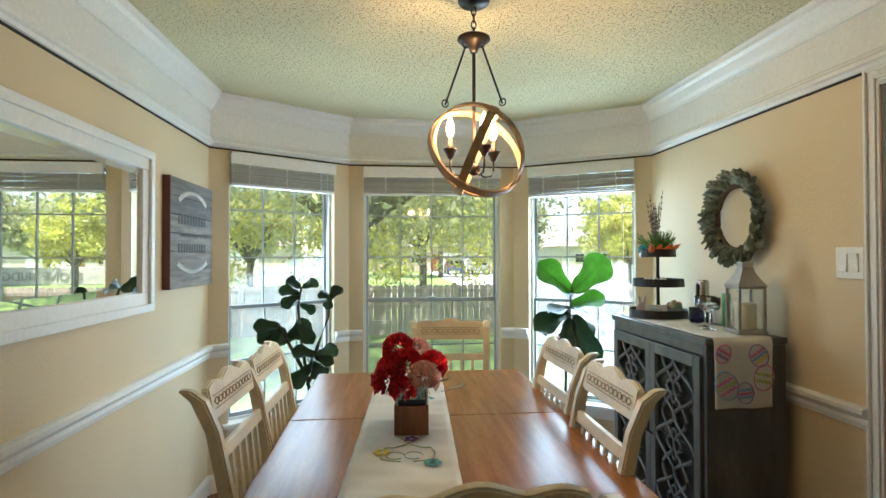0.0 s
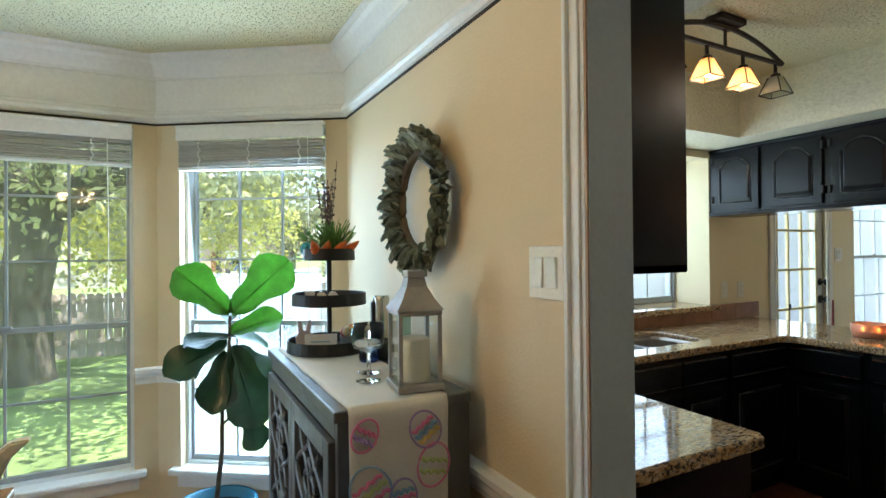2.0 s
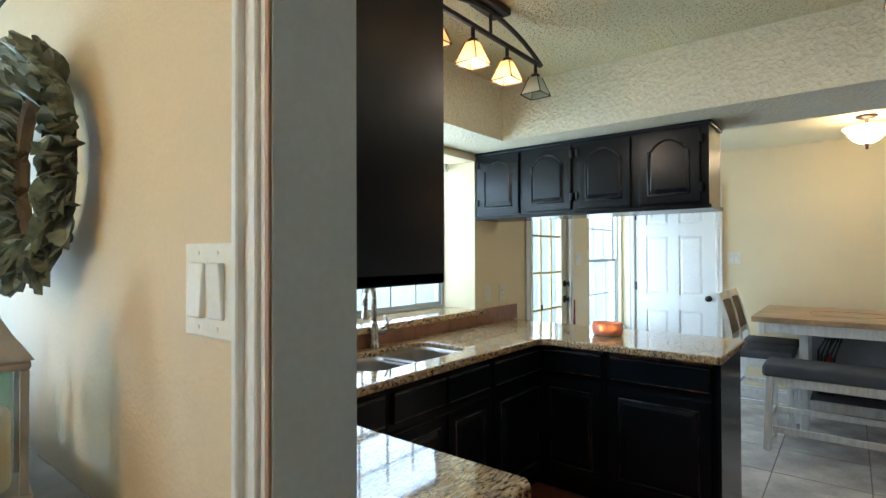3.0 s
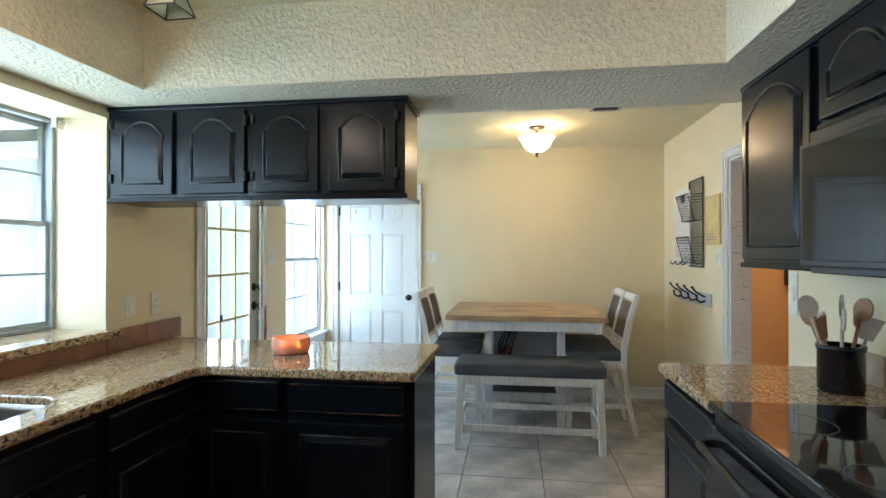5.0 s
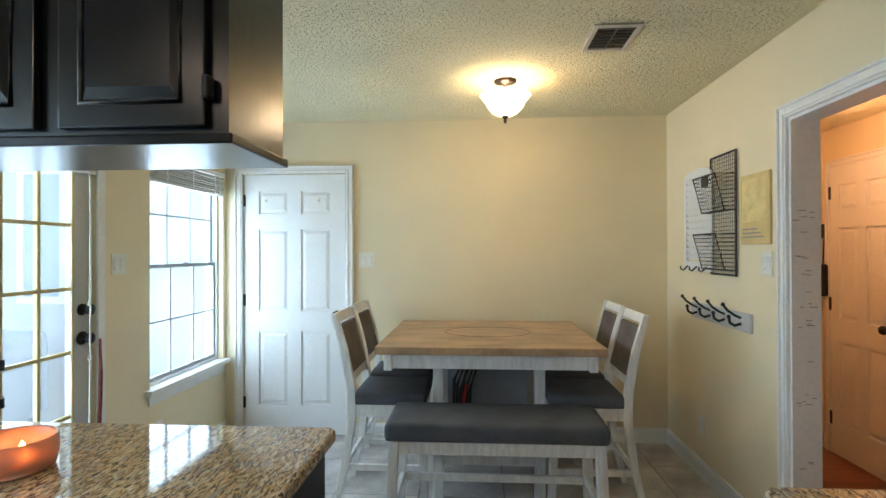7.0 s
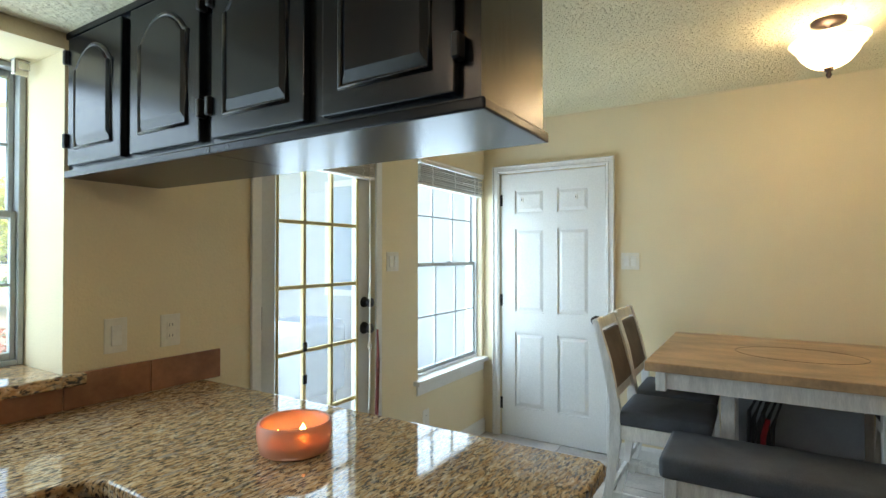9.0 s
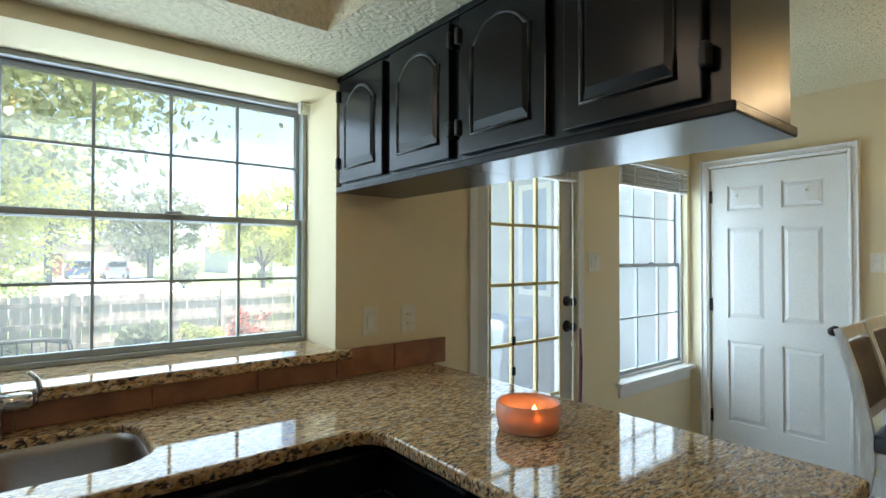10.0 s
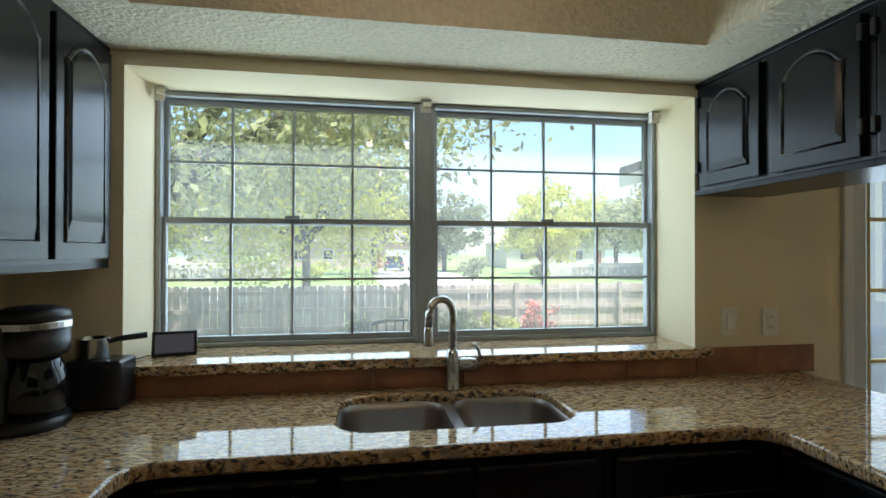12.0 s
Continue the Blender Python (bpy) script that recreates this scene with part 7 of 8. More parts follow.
for k, c in enumerate(((0.60, 0.16, 0.05), (0.70, 0.35, 0.10), (0.45, 0.10, 0.12), (0.55, 0.45, 0.25), (0.10, 0.20, 0.12))):
    a = k * 1.256
    bm = bmesh.new()
    bmesh.ops.create_icosphere(bm, subdivisions=2, radius=0.019)
    bmesh.ops.scale(bm, vec=(1, 1, 1.25), verts=bm.verts[:])
    part("egg", bm, M("painted_egg", c, 0.35, var=0.4, scale=120), eb, at=pose(0.025 * math.cos(a), 0.025 * math.sin(a), 0.055 + 0.008 * (k % 2), 20 * k), smooth=True)

tm = thing("steel_tumbler", "brushed steel bottle opener standing on a black base", "bottle opener", (3.285, 3.56, CT + 0.007))
part("base", lathe([(0, 0), (0.042, 0), (0.042, 0.045), (0.030, 0.06), (0, 0.06)], 24), BLACKPLAST, tm, smooth=True)
part("body", lathe([(0, 0.061), (0.026, 0.061), (0.027, 0.08), (0.027, 0.20), (0.024, 0.208), (0, 0.208)], 24), CHROME, tm, smooth=True)
part("handle", shape((-0.036, -0.027, -0.008, 0.008, 0.10, 0.19), bev=0.003), BLACKPLAST, tm)
gb = single("green_candle", lathe([(0, 0), (0.020, 0), (0.020, 0.15), (0.017, 0.155), (0, 0.155)], 20), M("green_wax", (0.10, 0.32, 0.12), 0.4), "green pillar candle behind the glasses", "candle", (3.30, 3.40, CT + 0.007), smooth=True)
BLUEG = clear("blue_tinted_glass", (0.10, 0.22, 0.85), 0.02)
single("blue_glass", lathe([(0, 0), (0.028, 0), (0.032, 0.006), (0.036, 0.075), (0.033, 0.075), (0.029, 0.010), (0, 0.008)], 24), BLUEG, "small cobalt blue glass", "glass", (3.23, 3.53, CT + 0.007), smooth=True)
CG = clear("clear_glass")
for x, y in ((3.14, 3.285), (3.175, 3.375)):
    single("coupe_glass", lathe([(0, 0.002), (0.034, 0.002), (0.034, 0.004), (0.006, 0.008), (0.004, 0.012), (0.004, 0.075), (0.012, 0.085), (0.038, 0.092), (0.044, 0.105), (0.046, 0.145), (0.0445, 0.145), (0.0425, 0.107), (0.036, 0.095), (0, 0.089)], 28), CG, "clear stemmed coupe glass on the runner", "glass", (x, y, CT + 0.006), group="stemmed glasses", smooth=True)

# lantern
ln = thing("lantern", "grey metal lantern with glass panes and a cream candle", "lantern", (3.225, 3.165, CT + 0.007), -8)
ln.scale = (0.86, 0.86, 1.0)
LGREY = M("lantern_grey_paint", (0.34, 0.33, 0.32), 0.5, var=0.12, scale=15)
part("base", shape((-0.072, 0.072, -0.072, 0.072, 0.0, 0.018), bev=0.003), LGREY, ln)
for x in (-1, 1):
    for y in (-1, 1):
        part("corner_post", shape((x * 0.060 - 0.006, x * 0.060 + 0.006, y * 0.060 - 0.006, y * 0.060 + 0.006, 0.019, 0.190), bev=0.001), LGREY, ln)
part("top_frame", shape((-0.068, 0.068, -0.068, 0.068, 0.191, 0.203), bev=0.003), LGREY, ln)
bm = bmesh.new()
prev = None
for s, z in ((0.072, 0.204), (0.050, 0.232), (0.032, 0.262), (0.026, 0.285)):
    row = [bm.verts.new((s * a, s * b, z)) for a, b in ((-1, -1), (1, -1), (1, 1), (-1, 1))]
    if prev:
        for k in range(4):
            bm.faces.new((prev[k], prev[(k + 1) % 4], row[(k + 1) % 4], row[k]))
    else:
        bm.faces.new(row[::-1])
    prev = row
bm.faces.new(prev)
part("roof", bm, LGREY, ln)
part("vent_cap", shape((-0.028, 0.028, -0.028, 0.028, 0.286, 0.305), bev=0.003), LGREY, ln)
for s in range(4):
    g = part("pane", shape((-0.054, 0.054, -0.0625, -0.0605, 0.020, 0.190)), GLASS, ln, at=pose(0, 0, 0, 0, 0, 90 * s))
single("pillar_candle", lathe([(0, 0), (0.040, 0), (0.041, 0.004), (0.041, 0.105), (0.036, 0.112), (0.020, 0.104), (0, 0.102)], 28), M("cream_wax", (0.80, 0.72, 0.50), 0.4, var=0.05), "cream pillar candle inside the lantern", "candle", (3.225, 3.165, CT + 0.0255), smooth=True)

# wreath of grey-green leaves
wr = thing("wreath", "oval wreath of grey-green lamb's ear leaves", "wreath", (EX - 0.004, 3.405, 1.575))
WLEAF = per_piece(M("grey_green_leaf", (0.25, 0.28, 0.21), 0.7, var=0.35, scale=30), 0.35)
bm = bmesh.new()
tube(bm, [(-0.025, 0.146 * math.cos(radians(a)), 0.155 * math.sin(radians(a))) for a in range(0, 360, 10)], 0.014, 7, closed=True)
part("vine_ring", bm, STEM, wr)
lbm = bmesh.new()
rows = []
for j in range(6):
    v = j / 5
    w = 0.024 * math.sin(math.pi * (0.08 + 0.9 * v)) ** 0.8
    rows.append([lbm.verts.new((u * w * 1.15, v * 0.095, 0.012 * abs(u) - 0.014 * v * v)) for u in (-1, 0, 1)])
for a, b in zip(rows, rows[1:]):
    for k in range(2):
        lbm.faces.new((a[k], a[k + 1], b[k + 1], b[k]))
lme = bpy.data.meshes.new("wreath_leaf")
lbm.to_mesh(lme)
lbm.free()
lme.materials.append(WLEAF)
rnd = random.Random(17)
for k in range(230):
    a = 2 * math.pi * k / 230 + rnd.uniform(-0.03, 0.03)
    lean = rnd.uniform(-1.1, 1.1)
    out = Vector((-rnd.uniform(0.2, 0.9), math.cos(a + lean), math.sin(a + lean)))
    out = (out + Vector((0, -math.sin(a), math.cos(a))) * 0.35).normalized()
    q = out.to_track_quat("Y", "Z") @ Euler((0, rnd.uniform(-0.9, 0.9), 0)).to_quaternion()
    o = new("leaf", lme)
    o.parent = wr
    s = rnd.uniform(0.7, 1.05)
    o.matrix_basis = Matrix.LocRotScale((-0.028, 0.146 * math.cos(a), 0.155 * math.sin(a)), q, (s, s, s))

# mirror (face towards +x)
mi = thing("wall_mirror", "large wall mirror in a broad white frame", "mirror", (WX, 2.335, 1.155), 90)
MW, MH = 1.155, 0.70
MIRR = bpy.data.materials.new("mirror_silver")
MIRR.use_nodes = True
b = MIRR.node_tree.nodes["Principled BSDF"]
b.inputs["Base Color"].default_value, b.inputs["Metallic"].default_value, b.inputs["Roughness"].default_value = (0.86, 0.88, 0.87, 1), 1.0, 0.01
FW = 0.085
for nm, bx in (("frame_rail", (0, MW, 0, FW)), ("frame_rail", (0, MW, MH - FW, MH))):
    part(nm, shape((bx[0], bx[1], -0.022, 0, bx[2], bx[3]), (bx[0], bx[1], -0.036, -0.0225, bx[2] + (0.0 if bx[2] == 0 else 0.05), bx[3] - (0.05 if bx[2] == 0 else 0.0)), bev=0.005, seg=2), TRIM, mi)
for x0 in (0, MW - FW):
    part("frame_stile", shape((x0, x0 + FW, -0.021, 0, FW, MH - FW), (x0 + (0 if x0 == 0 else 0.05), x0 + FW - (0.05 if x0 == 0 else 0), -0.035, -0.0215, 0.034, MH - 0.034), bev=0.005, seg=2), TRIM, mi)
bm = bmesh.new()
bv = 0.030
o = [(FW, FW), (MW - FW, FW), (MW - FW, MH - FW), (FW, MH - FW)]
i = [(FW + bv, FW + bv), (MW - FW - bv, FW + bv), (MW - FW - bv, MH - FW - bv), (FW + bv, MH - FW - bv)]
lo, up = [bm.verts.new((x, -0.008, z)) for x, z in o], [bm.verts.new((x, -0.0115, z)) for x, z in i]
bm.faces.new(up)
for k in range(4):
    r = (k + 1) % 4
    bm.faces.new((lo[k], lo[r], up[r], up[k]))
bmesh.ops.recalc_face_normals(bm, faces=bm.faces[:])
part("mirror_glass", bm, MIRR, mi, "silvery mirror glass")

# plank sign
ps = thing("plank_sign", "weathered grey plank sign with white laurel sprigs", "wall art", (WX, 3.645, 1.237), 90)
PLANKW = per_piece(M("weathered_plank", (0.15, 0.125, 0.105), 0.75, var=0.35, scale=8, bump=0.0012, bscale=30, fine=0.2, stretch=(0.5, 5, 5)), 0.25)
PH = 0.545
for k in range(6):
    part("plank", shape((0, 0.57, -0.034, -0.014, PH * k / 6 + 0.001, PH * (k + 1) / 6 - 0.001), bev=0.002), PLANKW, ps)
part("batten", shape((0.06, 0.10, -0.014, 0, 0.02, PH - 0.02), (0.47, 0.51, -0.014, 0, 0.02, PH - 0.02)), PLANKW, ps)
part("side_board", shape((-0.006, 0.0, -0.036, 0, 0, PH)), M("dark_red_edge", (0.12, 0.035, 0.025), 0.6), ps)
SPRIG = M("white_sign_paint", (0.72, 0.70, 0.66), 0.8)
for zc, f in ((0.435, 1), (0.115, -1)):
    bm = bmesh.new()
    for q in range(26):
        u = -1 + 2 * q / 25
        x, z = 0.285 + 0.185 * u, zc + f * 0.045 * (1 - u * u)
        for s in (1, -1):
            m4 = pose(x, -0.0352, z, 0, -s * 40 - 50 * u * f, 0)
            prism([(-0.004, 0), (0.004, 0), (0.006, 0.012), (0, 0.022), (-0.006, 0.012)], 0.001, m4, bm)
    part("laurel_sprig", bm, SPRIG, ps, "white painted laurel sprig")
INK = M("faded_dark_ink", (0.06, 0.055, 0.05), 0.8)
for z, n, h, x0 in ((0.345, 10, 0.05, 0.09), (0.265, 13, 0.014, 0.12), (0.20, 11, 0.045, 0.09)):
    bm = bmesh.new()
    for k in range(n):
        block(bm, x0 + 0.38 / n * k, x0 + 0.38 / n * (k + 0.62), -0.0352, -0.0342, z - h / 2, z + h / 2)
    part("faded_lettering", bm, INK, ps)

# ---- outside ----
GZ = -0.45
structure("ground", shape((-300, 300, 4.0, 500, GZ - 0.3, GZ)), GRASS, "sunlit green lawn", "ground")
structure("ground_south", shape((-300, 300, -300, 4.0, GZ - 0.3, GZ - 0.004)), GRASS, "green lawn", "ground")
structure("road", shape((-200, 200, 22, 31, GZ - 0.02, GZ + 0.012)), M("pale_concrete_road", (0.50, 0.48, 0.44), 0.9, var=0.12, scale=0.6, bump=0.003), "pale concrete street", "road")
structure("pavement", shape((-200, 200, 18.5, 20.0, GZ - 0.02, GZ + 0.015)), M("concrete_walk", (0.52, 0.50, 0.46), 0.9, var=0.1, scale=1.5), "concrete pavement", "pavement")
structure("patio", shape((5.5, 9.1, 4.62, 8.5, GZ - 0.02, GZ + 0.25)), M("patio_concrete", (0.36, 0.35, 0.33), 0.9, var=0.1, scale=2), "concrete patio slab", "patio")
structure("foundation", shape((0.3, 9.05, -1.0, 4.24, GZ - 0.1, -0.205)), M("brick_base", (0.35, 0.22, 0.17), 0.9, var=0.2, scale=8), "masonry base of the house", "wall")

# back fence
fe = thing("fence", "weathered wooden picket fence along the lawn", "fence", (0, 13.3, GZ))
bbm = prism([(-0.066, 0), (0.066, 0), (0.066, 1.13), (0.04, 1.17), (-0.04, 1.17), (-0.066, 1.13)], 0.018)
bme = bpy.data.meshes.new("fence_board")
bbm.to_mesh(bme)
bbm.free()
bme.materials.append(FENCEWOOD)
rnd = random.Random(2)
for k in range(290):
    o = new("fence_board", bme)
    o.parent = fe
    o.matrix_basis = pose(-9 + k * 0.140, 0, rnd.uniform(-0.012, 0.012), 0, rnd.uniform(-0.5, 0.5), 0)
for z in (0.25, 0.62, 0.98):
    part("fence_rail", shape((-9, 31.6, -0.04, -0.002, z, z + 0.085)), FENCEWOOD, fe)
for k in range(17):
    part("fence_post", shape((-9 + 2.44 * k - 0.045, -9 + 2.44 * k + 0.045, -0.125, -0.042, -0.05, 1.22)), FENCEWOOD, fe)
fw = thing("side_fence", "weathered wooden side fence of the yard", "fence", (-9.1, 4.0, GZ))
for k in range(66):
    o = new("fence_board", bme)
    o.parent = fw
    o.matrix_basis = pose(0, k * 0.140, 0, 0, 0, 90)
part("fence_rail", shape((0.002, 0.04, 0, 9.2, 0.25, 0.335), (0.002, 0.04, 0, 9.2, 0.98, 1.06)), FENCEWOOD, fw)


def leaf_cloud(name, clumps, per, leaf, mat, parent, seed, label=""):
    """Many small leaves in loose clumps: (x, y, z, radius) each."""
    rng = np.random.default_rng(seed)
    C = np.array(clumps)
    idx = np.repeat(np.arange(len(C)), per)
    d = rng.normal(size=(len(idx), 3))
    d /= np.linalg.norm(d, axis=1)[:, None]
    r = C[idx, 3] * rng.random(len(idx)) ** 0.45
    c = C[idx, :3] + d * r[:, None] * np.array([1.0, 1.0, 0.75])
    a, b = rng.normal(size=(len(c), 3)), rng.normal(size=(len(c), 3))
    a /= np.linalg.norm(a, axis=1)[:, None]
    b -= (a * b).sum(1)[:, None] * a
    b /= np.linalg.norm(b, axis=1)[:, None]
    s = leaf * (0.6 + 0.8 * rng.random(len(c)))[:, None]
    v = np.stack([c - a * s, c + b * s * 0.5, c + a * s, c - b * s * 0.5], 1).reshape(-1, 3)
    f = np.arange(len(v)).reshape(-1, 4)
    me = bpy.data.meshes.new(name)
    me.from_pydata(v.tolist(), [], f.tolist())
    me.materials.append(mat)
    o = new(name, me)
    o.parent = parent
    return tagged(o, label) if label else o


def tree(name, label, at, height, trunk_r, crown, mat, seed, fork=0.35, per=60, leaf=0.10, n=60, lean=0.0, category="tree"):
    """A tapered trunk with limbs and a ragged crown; crown: (dx, dy, dz, rx, ry, rz)."""
    t = thing(name, label, category, at)
    rnd = random.Random(seed)
    dx, dy, dz, rx, ry, rz = crown
    bm = bmesh.new()
    top = Vector((dx * 0.3 + lean, dy * 0.3, height * fork))
    tube(bm, [(0, 0, -0.1), (0.02, 0, 0.15), (lean * 0.4, 0, height * fork * 0.5), top], [trunk_r * 1.35, trunk_r * 1.1, trunk_r, trunk_r * 0.92], 12)
    ends = []
    for k in range(9):
        a = 2 * math.pi * k / 9 + rnd.uniform(-0.3, 0.3)
        e = Vector((dx + rx * 0.75 * math.cos(a), dy + ry * 0.75 * math.sin(a), dz + rz * rnd.uniform(-0.5, 0.6)))
        mid = top.lerp(e, 0.45) + Vector((0, 0, 0.25 * rz * rnd.random()))
        tube(bm, [top + Vector((0, 0, -0.15)), mid, e], [trunk_r * 0.55, trunk_r * 0.30, trunk_r * 0.06], 7)
        for q in range(4):
            s = mid.lerp(e, rnd.uniform(0.1, 0.8))
            e2 = s + Vector((rnd.uniform(-1, 1) * rx * 0.35, rnd.uniform(-1, 1) * ry * 0.35, rnd.uniform(-0.35, 0.3) * rz))
            tube(bm, [s, s.lerp(e2, 0.5) + Vector((0, 0, 0.1)), e2], [trunk_r * 0.14, trunk_r * 0.08, trunk_r * 0.03], 5)
            ends.append(e2)
        ends.append(e)
    part("trunk", bm, BARK, t, smooth=True)
    cl = []
    for k in range(n):
        if k < len(ends):
            p = ends[k]
        else:
            d = Vector((rnd.gauss(0, 1), rnd.gauss(0, 1), rnd.gauss(0, 1))).normalized() * rnd.uniform(0.55, 1.0)
            p = Vector((dx + d.x * rx, dy + d.y * ry, dz + d.z * rz))
        cl.append((p.x, p.y, p.z, rnd.uniform(0.10, 0.22) * (rx + rz)))
    leaf_cloud("crown", cl, per, leaf, mat, t, seed)
    return t


tree("oak_tree", "large shade oak with a forked grey trunk on the lawn", (0.72, 11.6, GZ), 7.0, 0.34, (0.8, -0.6, 5.0, 6.4, 4.4, 2.8), LEAF, 3, fork=0.36, per=300, leaf=0.065, n=190)
tree("young_tree", "yellow-green young tree beyond the fence", (-2.5, 17, GZ), 5.0, 0.10, (0, 0, 2.9, 2.6, 2.0, 2.0), LEAF2, 5, per=170, leaf=0.07, n=60)
tree("young_tree", "yellow-green leafy tree beyond the fence", (2.9, 20.5, GZ), 6.5, 0.14, (0, 0, 3.6, 4.0, 2.6, 2.8), LEAF2, 6, per=200, leaf=0.08, n=110)
tree("bare_tree", "sparse spring tree with thin bare branches", (-4.6, 12.2, GZ), 4.0, 0.09, (0, 0, 2.6, 1.9, 1.5, 1.3), LEAF2, 7, per=12, leaf=0.05, n=40)
tree("young_tree", "small round bright green tree beyond the fence", (12.7, 24, GZ), 4.4, 0.10, (0, 0, 3.0, 1.7, 1.6, 1.5), LEAF2, 11, per=150, leaf=0.09, n=60)
spots = [(-26, 44), (-17, 48), (-9, 42), (-2, 50), (6, 46), (13, 52), (22, 45), (30, 50), (40, 47), (52, 55), (-38, 50), (27, 36)]
for k, (x, y) in enumerate(spots):
    rnd = random.Random(100 + k)
    st = tree("street_tree", "full leafy tree across the street in sunlight", (x, y, GZ), rnd.uniform(7, 10), 0.22, (0, 0, rnd.uniform(4.0, 5.5), rnd.uniform(3.2, 4.8), 3.0, rnd.uniform(2.4, 3.4)), LEAF2 if k % 3 == 0 else LEAF, 40 + k, per=110, leaf=0.20, n=60)
    tagged(st, group="trees across the street")
rnd = random.Random(9)
for k, (x, y, r) in enumerate(((6.6, 12.6, 0.55), (7.5, 12.7, 0.45), (4.7, 12.8, 0.4), (-9, 34, 1.1), (12, 35, 1.2), (2, 36, 1.0), (17, 36.4, 0.8), (26, 35.5, 0.9))):
    t = thing("shrub", "rounded leafy garden shrub", "shrub", (x, y, GZ), group="garden shrubs")
    bm = bmesh.new()
    for q in range(6):
        a = q * 1.05
        tube(bm, [(0, 0, 0), (0.3 * r * math.cos(a), 0.3 * r * math.sin(a), r * 0.7), (0.6 * r * math.cos(a), 0.6 * r * math.sin(a), r * 1.1)], [0.02, 0.014, 0.006], 5)
    part("branches", bm, BARK, t)
    leaf_cloud("foliage", [(rnd.uniform(-0.5, 0.5) * r, rnd.uniform(-0.5, 0.5) * r, r * rnd.uniform(0.5, 1.1), r * 0.45) for q in range(12)], 60, 0.05 * (1 + y / 20), LEAF2 if k % 2 else LEAF, t, 200 + k)

# entrance sign walls across the street
SIGNST = M("pale_sign_stone", (0.50, 0.45, 0.38), 0.9, var=0.15, scale=3, bump=0.004)
for x0, x1, yaw in ((-8.6, -0.6, 0), (18.4, 27.5, 0)):
    sg = thing("entrance_sign", "pale stone entrance wall with carved lettering", "sign", (x0, 37.0, GZ))
    part("wall", shape((0, x1 - x0, 0, 0.5, 0, 1.15), bev=0.03), SIGNST, sg)
    part("pier", shape((-0.5, 0.0, -0.15, 0.65, 0, 1.6), bev=0.03), SIGNST, sg)
    part("pier", shape((x1 - x0, x1 - x0 + 0.5, -0.15, 0.65, 0, 1.6), bev=0.03), SIGNST, sg)
    cu = bpy.data.curves.new("sign_lettering", "FONT")
    cu.body, cu.size, cu.extrude = "STONE BRIDGE", 0.78, 0.02
    cu.materials.append(M("dark_sign_letters", (0.26, 0.23, 0.20), 0.7))
    lt = new("sign_lettering", cu)
    lt.parent = sg
    lt.matrix_basis = pose(1.3, -0.03, 0.30, 90)


def house(x, y, w, d, h, wall_col, roof_col, label):
    hs = thing("house", label, "house", (x, y, GZ))
    part("wall", shape((0, w, 0, d, 0, h)), M("house_wall", wall_col, 0.85, var=0.12, scale=2, bump=0.004), hs)
    bm = bmesh.new()
    e = 0.5
    a = [bm.verts.new(p) for p in ((-e, -e, h), (w + e, -e, h), (w + e, d + e, h), (-e, d + e, h), (w * 0.25, d / 2, h + 2.4), (w * 0.75, d / 2, h + 2.4))]
    for f in ((0, 1, 5, 4), (1, 2, 5), (2, 3, 4, 5), (3, 0, 4), (3, 2, 1, 0)):
        bm.faces.new([a[i] for i in f])
    part("roof", bm, M("house_roof", roof_col, 0.9, var=0.2, scale=3, bump=0.01), hs)
    part("garage_door", shape((w * 0.62, w * 0.62 + 4.6, -0.05, 0.02, 0, 2.2), bev=0.02), WHITE, hs)
    for k in range(3):
        wx = w * (0.08 + 0.17 * k)
        win = part("window", shape((wx, wx + 1.2, -0.06, 0.01, 1.0, 2.2), bev=0.02), TRIM, hs)
        for q in (0, 1):
            part("pane", shape((wx + 0.08 + 0.54 * q, wx + 0.58 + 0.54 * q, -0.075, -0.058, 1.08, 2.12)), BLACKGLASS, win)
    part("door", shape((w * 0.55, w * 0.55 + 0.95, -0.05, 0.01, 0, 2.1), bev=0.01), BOXWOOD, hs)


house(-30, 60, 20, 10, 3.0, (0.55, 0.48, 0.40), (0.22, 0.19, 0.17), "tan brick house with a hipped roof across the street")
house(-4, 62, 19, 10, 3.0, (0.50, 0.38, 0.30), (0.20, 0.18, 0.17), "brick house with a garage across the street")
house(22, 61, 20, 10, 3.0, (0.58, 0.52, 0.45), (0.25, 0.22, 0.19), "pale brick house across the street")
structure("driveway", shape((6, 13, 31, 62, GZ - 0.02, GZ + 0.014)), M("driveway_concrete", (0.52, 0.50, 0.46), 0.9, var=0.1, scale=1), "concrete driveway", "driveway")


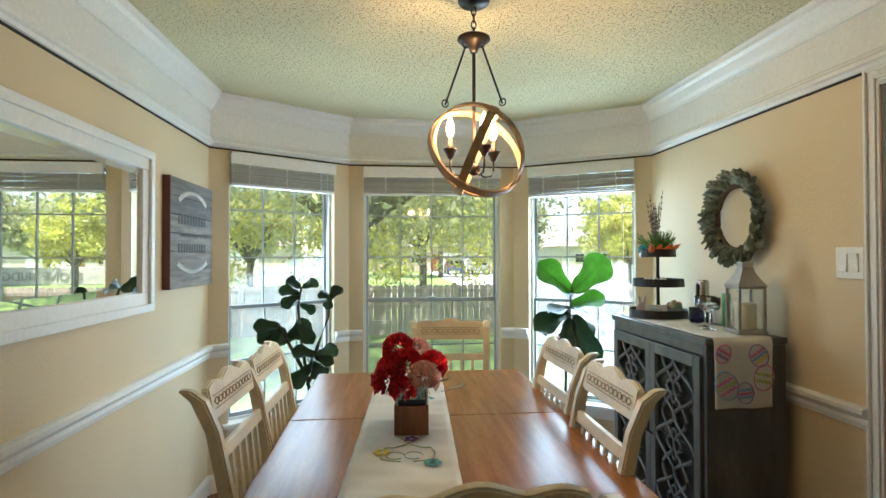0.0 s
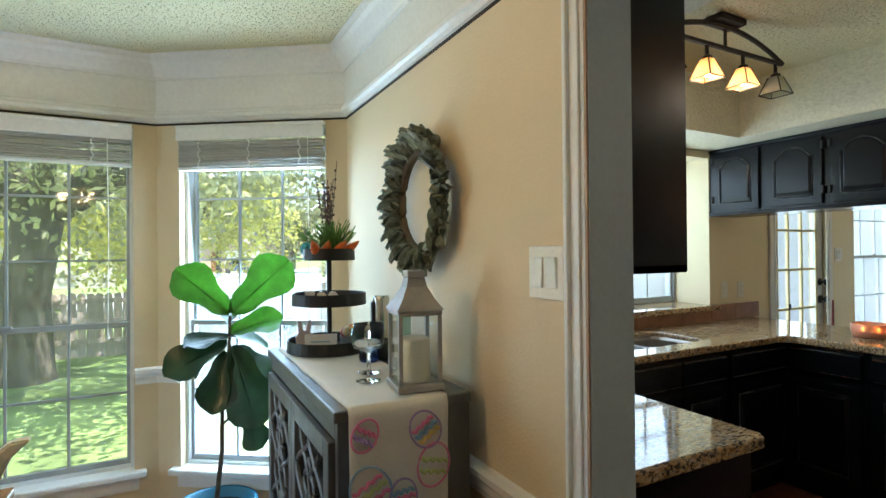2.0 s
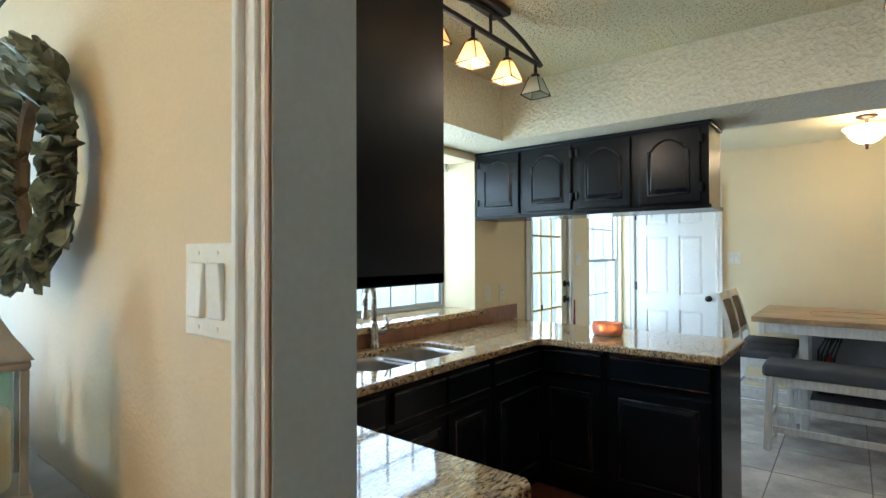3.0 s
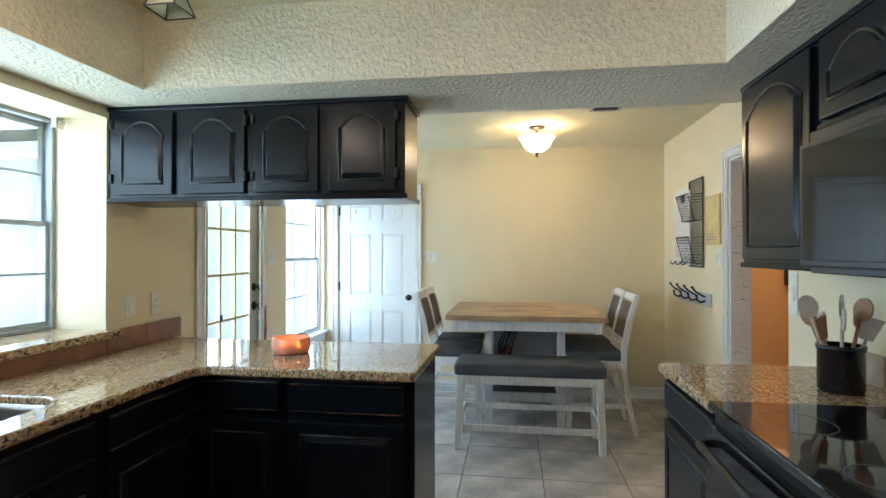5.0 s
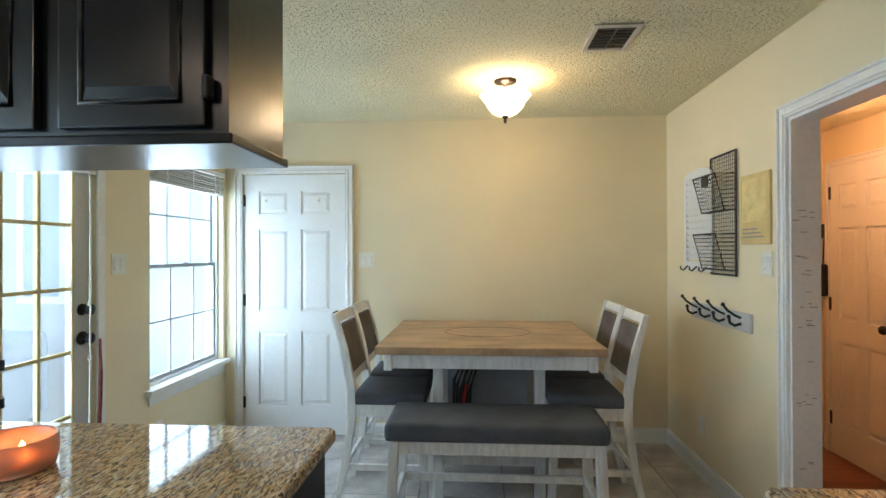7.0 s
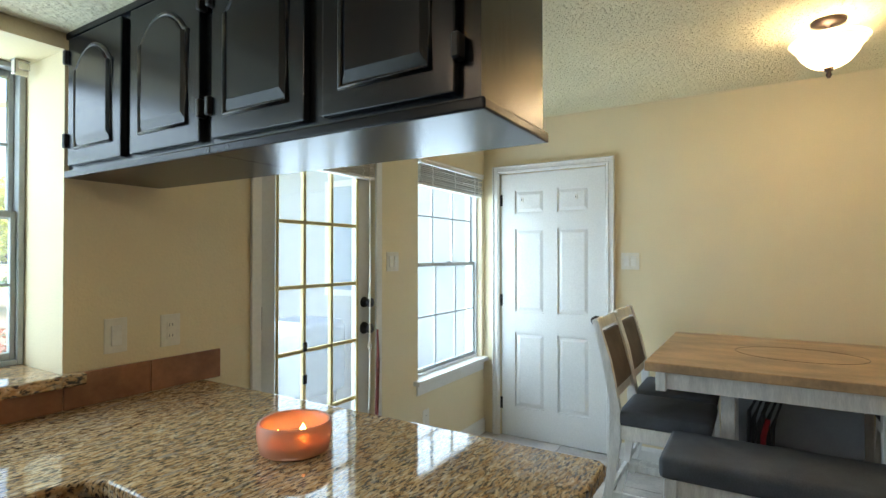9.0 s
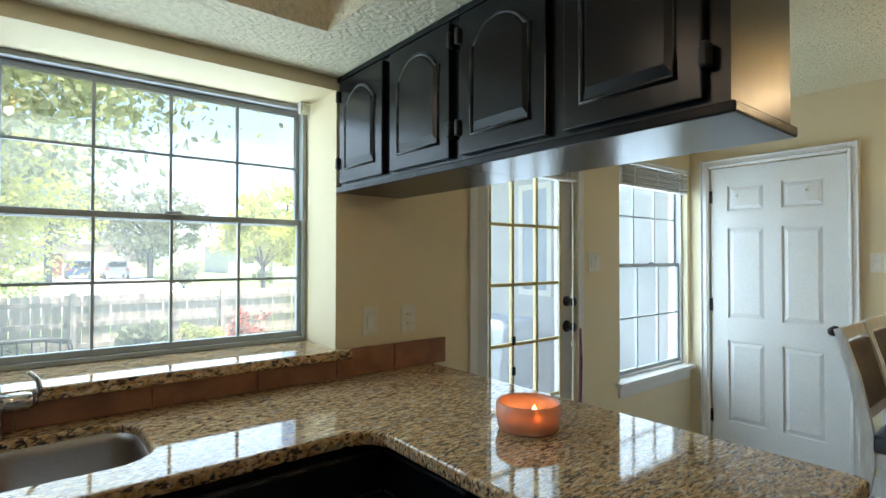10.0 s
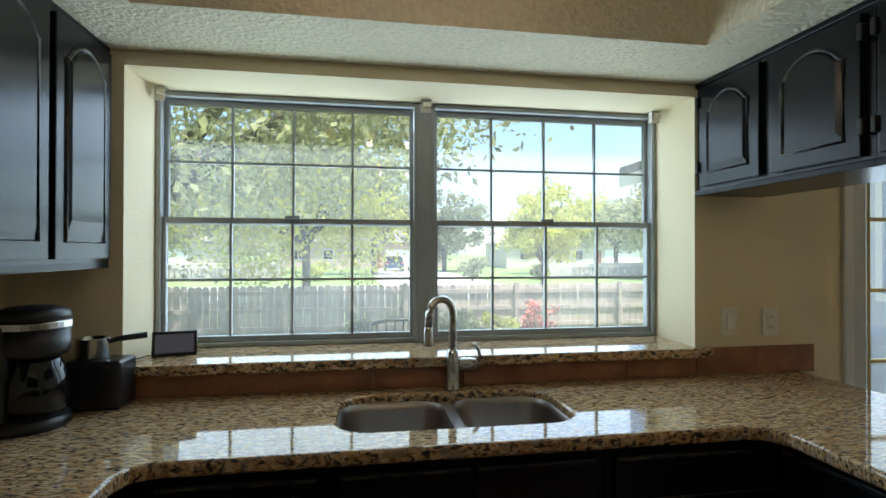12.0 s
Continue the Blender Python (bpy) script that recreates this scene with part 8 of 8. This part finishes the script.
def car(x, y, col, label):
    c = thing("parked_car", label, "car", (x, y, GZ + 0.014))
    body = [(-0.88, 0.30), (0.88, 0.30), (0.90, 0.75), (0.84, 0.92), (0.68, 1.42), (0.55, 1.48), (-0.55, 1.48), (-0.68, 1.42), (-0.84, 0.92), (-0.90, 0.75)]
    bm = prism(body, 4.2)
    bmesh.ops.bevel(bm, geom=bm.edges[:], offset=0.06, segments=2, affect="EDGES")
    part("body", bm, M("car_paint", col, 0.2, coat=0.6), c)
    part("rear_window", shape((-0.60, 0.60, -0.015, 0.02, 0.98, 1.36), bev=0.02), BLACKGLASS, c)
    for sx in (-0.82, 0.82):
        for yy in (0.8, 3.4):
            w = part("wheel", lathe([(0.32, -0.1), (0.32, 0.1), (0, 0.1), (0, -0.1), (0.32, -0.1)], 20), BLACKPLAST, c, at=pose(sx, yy, 0.32, 0, 90, 0))
        part("tail_light", shape((sx * 0.85 - 0.1, sx * 0.85 + 0.1, -0.02, 0.02, 0.72, 0.88), bev=0.01), REDP, c)


car(8.2, 52.0, (0.04, 0.07, 0.16), "dark blue car parked in a driveway")
car(10.6, 51.5, (0.30, 0.30, 0.31), "grey car parked in a driveway")

# garage wing with lap siding
gw = thing("garage_wing", "white lap-sided garage wing of the house", "house wing", (9.12, 4.42, GZ))
part("wall", shape((0.02, 0.15, 0, 5.0, 0, 3.05)), SIDING, gw)
part("gable_wall", shape((0.15, 6, 4.85, 5.0, 0, 3.05)), SIDING, gw)
part("roof", shape((-0.45, 6.3, -0.2, 5.4, 3.06, 3.2), bev=0.01), BARK, gw)
part("soffit_board", shape((-0.45, -0.42, -0.2, 5.4, 2.88, 3.06)), TRIM, gw)
sbm = bmesh.new()
vv = block(sbm, -0.002, 0.019, 0.0, 5.0, 0, 0.185)
for q in (vv[0], vv[3]):
    q.co.x = -0.014
sme = bpy.data.meshes.new("siding_board")
sbm.to_mesh(sme)
sbm.free()
sme.materials.append(SIDING)
for k in range(17):
    o = new("siding_board", sme)
    o.parent = gw
    o.matrix_basis = pose(0, 0, 0.02 + 0.178 * k)
win = part("window", shape((-0.035, -0.003, 1.28, 1.34, 1.45, 2.6), (-0.035, -0.003, 1.66, 1.72, 1.45, 2.6), (-0.035, -0.003, 1.34, 1.66, 1.45, 1.51), (-0.035, -0.003, 1.34, 1.66, 2.54, 2.6)), TRIM, gw)
part("pane", shape((-0.022, -0.016, 1.34, 1.66, 1.51, 2.54)), M("dim_blue_glass", (0.30, 0.40, 0.55), 0.08), win)

gr = thing("covered_grill", "grill under a pale blue-grey cover on the patio", "grill", (8.35, 5.95, GZ + 0.25))
bm = shape((-0.55, 0.55, -0.30, 0.30, 0.35, 1.02), bev=0.09, seg=3)
part("cover", bm, M("blue_grey_cover", (0.25, 0.33, 0.42), 0.7, var=0.1, scale=4), gr, smooth=True)
for x in (-0.45, 0.45):
    part("leg", shape((x - 0.025, x + 0.025, -0.22, -0.17, 0, 0.36), (x - 0.025, x + 0.025, 0.17, 0.22, 0, 0.36)), BLACKPLAST, gr)

pc = thing("patio_chair", "dark metal patio chair with a curved back outside the window", "chair", (5.0, 6.75, GZ + 0.002))
for x in (-0.27, 0.27):
    bm = bmesh.new()
    tube(bm, [(x, -0.25, 0.0), (x, -0.22, 0.45), (x, -0.27, 0.85), (x, -0.34, 1.18), (x * 0.97, -0.33, 1.27), (x * 0.95, -0.29, 1.30)], 0.014, 8)
    part("back_post", bm, BLACKMETAL, pc, smooth=True)
    bm = bmesh.new()
    tube(bm, [(x, 0.27, 0.0), (x, 0.24, 0.44), (x, 0.24, 0.64), (x, 0.10, 0.68), (x, -0.24, 0.68)], 0.014, 8)
    part("front_leg", bm, BLACKMETAL, pc, smooth=True)
bm = bmesh.new()
tube(bm, [(-0.258, -0.29, 1.295), (-0.12, -0.31, 1.325), (0.12, -0.31, 1.325), (0.258, -0.29, 1.295)], 0.016, 8)
part("top_rail", bm, BLACKMETAL, pc, smooth=True)
for k in range(7):
    x = -0.21 + 0.07 * k
    bm = bmesh.new()
    tube(bm, [(x, -0.22, 0.47), (x, -0.27, 0.85), (x, -0.315, 1.31)], 0.006, 6)
    part("back_slat", bm, BLACKMETAL, pc)
part("seat", shape((-0.27, 0.27, -0.22, 0.25, 0.44, 0.465), bev=0.008, seg=2), BLACKMETAL, pc)
REDLEAF = per_piece(M("red_tipped_leaves", (0.48, 0.14, 0.10), 0.6, var=0.5, scale=4), 0.3)
rs = thing("shrub", "small shrub with red-tipped leaves by the fence", "shrub", (8.35, 12.7, GZ))
bm = bmesh.new()
for q in range(6):
    a = q * 1.05
    tube(bm, [(0, 0, 0), (0.12 * math.cos(a), 0.12 * math.sin(a), 0.35), (0.26 * math.cos(a), 0.2 * math.sin(a), 0.7)], [0.015, 0.010, 0.004], 5)
part("branches", bm, BARK, rs)
rnd = random.Random(31)
leaf_cloud("foliage", [(rnd.uniform(-0.3, 0.3), rnd.uniform(-0.2, 0.2), rnd.uniform(0.25, 0.8), 0.17) for q in range(12)], 45, 0.045, REDLEAF, rs, 231)

# ---- floor pieces ----
planks(floor_d, WX, EX + 0.06, -0.6, 4.85, 0.13, 1.2, 3)
planks(floor_k, KX - 0.065, TX0, KS_WALL - 0.1, NY, 0.13, 1.2, 4)
planks(floor_k, 6.0, E_WALL, -0.25, 0.80, 0.13, 1.2, 5)
T = 0.50
tile_bm = shape((0.003, T - 0.003, 0.003, T - 0.003, -0.012, 0))
tile_me = bpy.data.meshes.new("floor_tile")
tile_bm.to_mesh(tile_me)
tile_bm.free()
tile_me.materials.append(TILE)
for i in range(6):
    for j in range(8):
        x, y = TX0 + i * T, 0.62 + j * T
        if y > 4.2:
            continue
        o = new("floor_tile", tile_me)
        o.parent = floor_n
        o.matrix_basis = pose(x, y, 0)
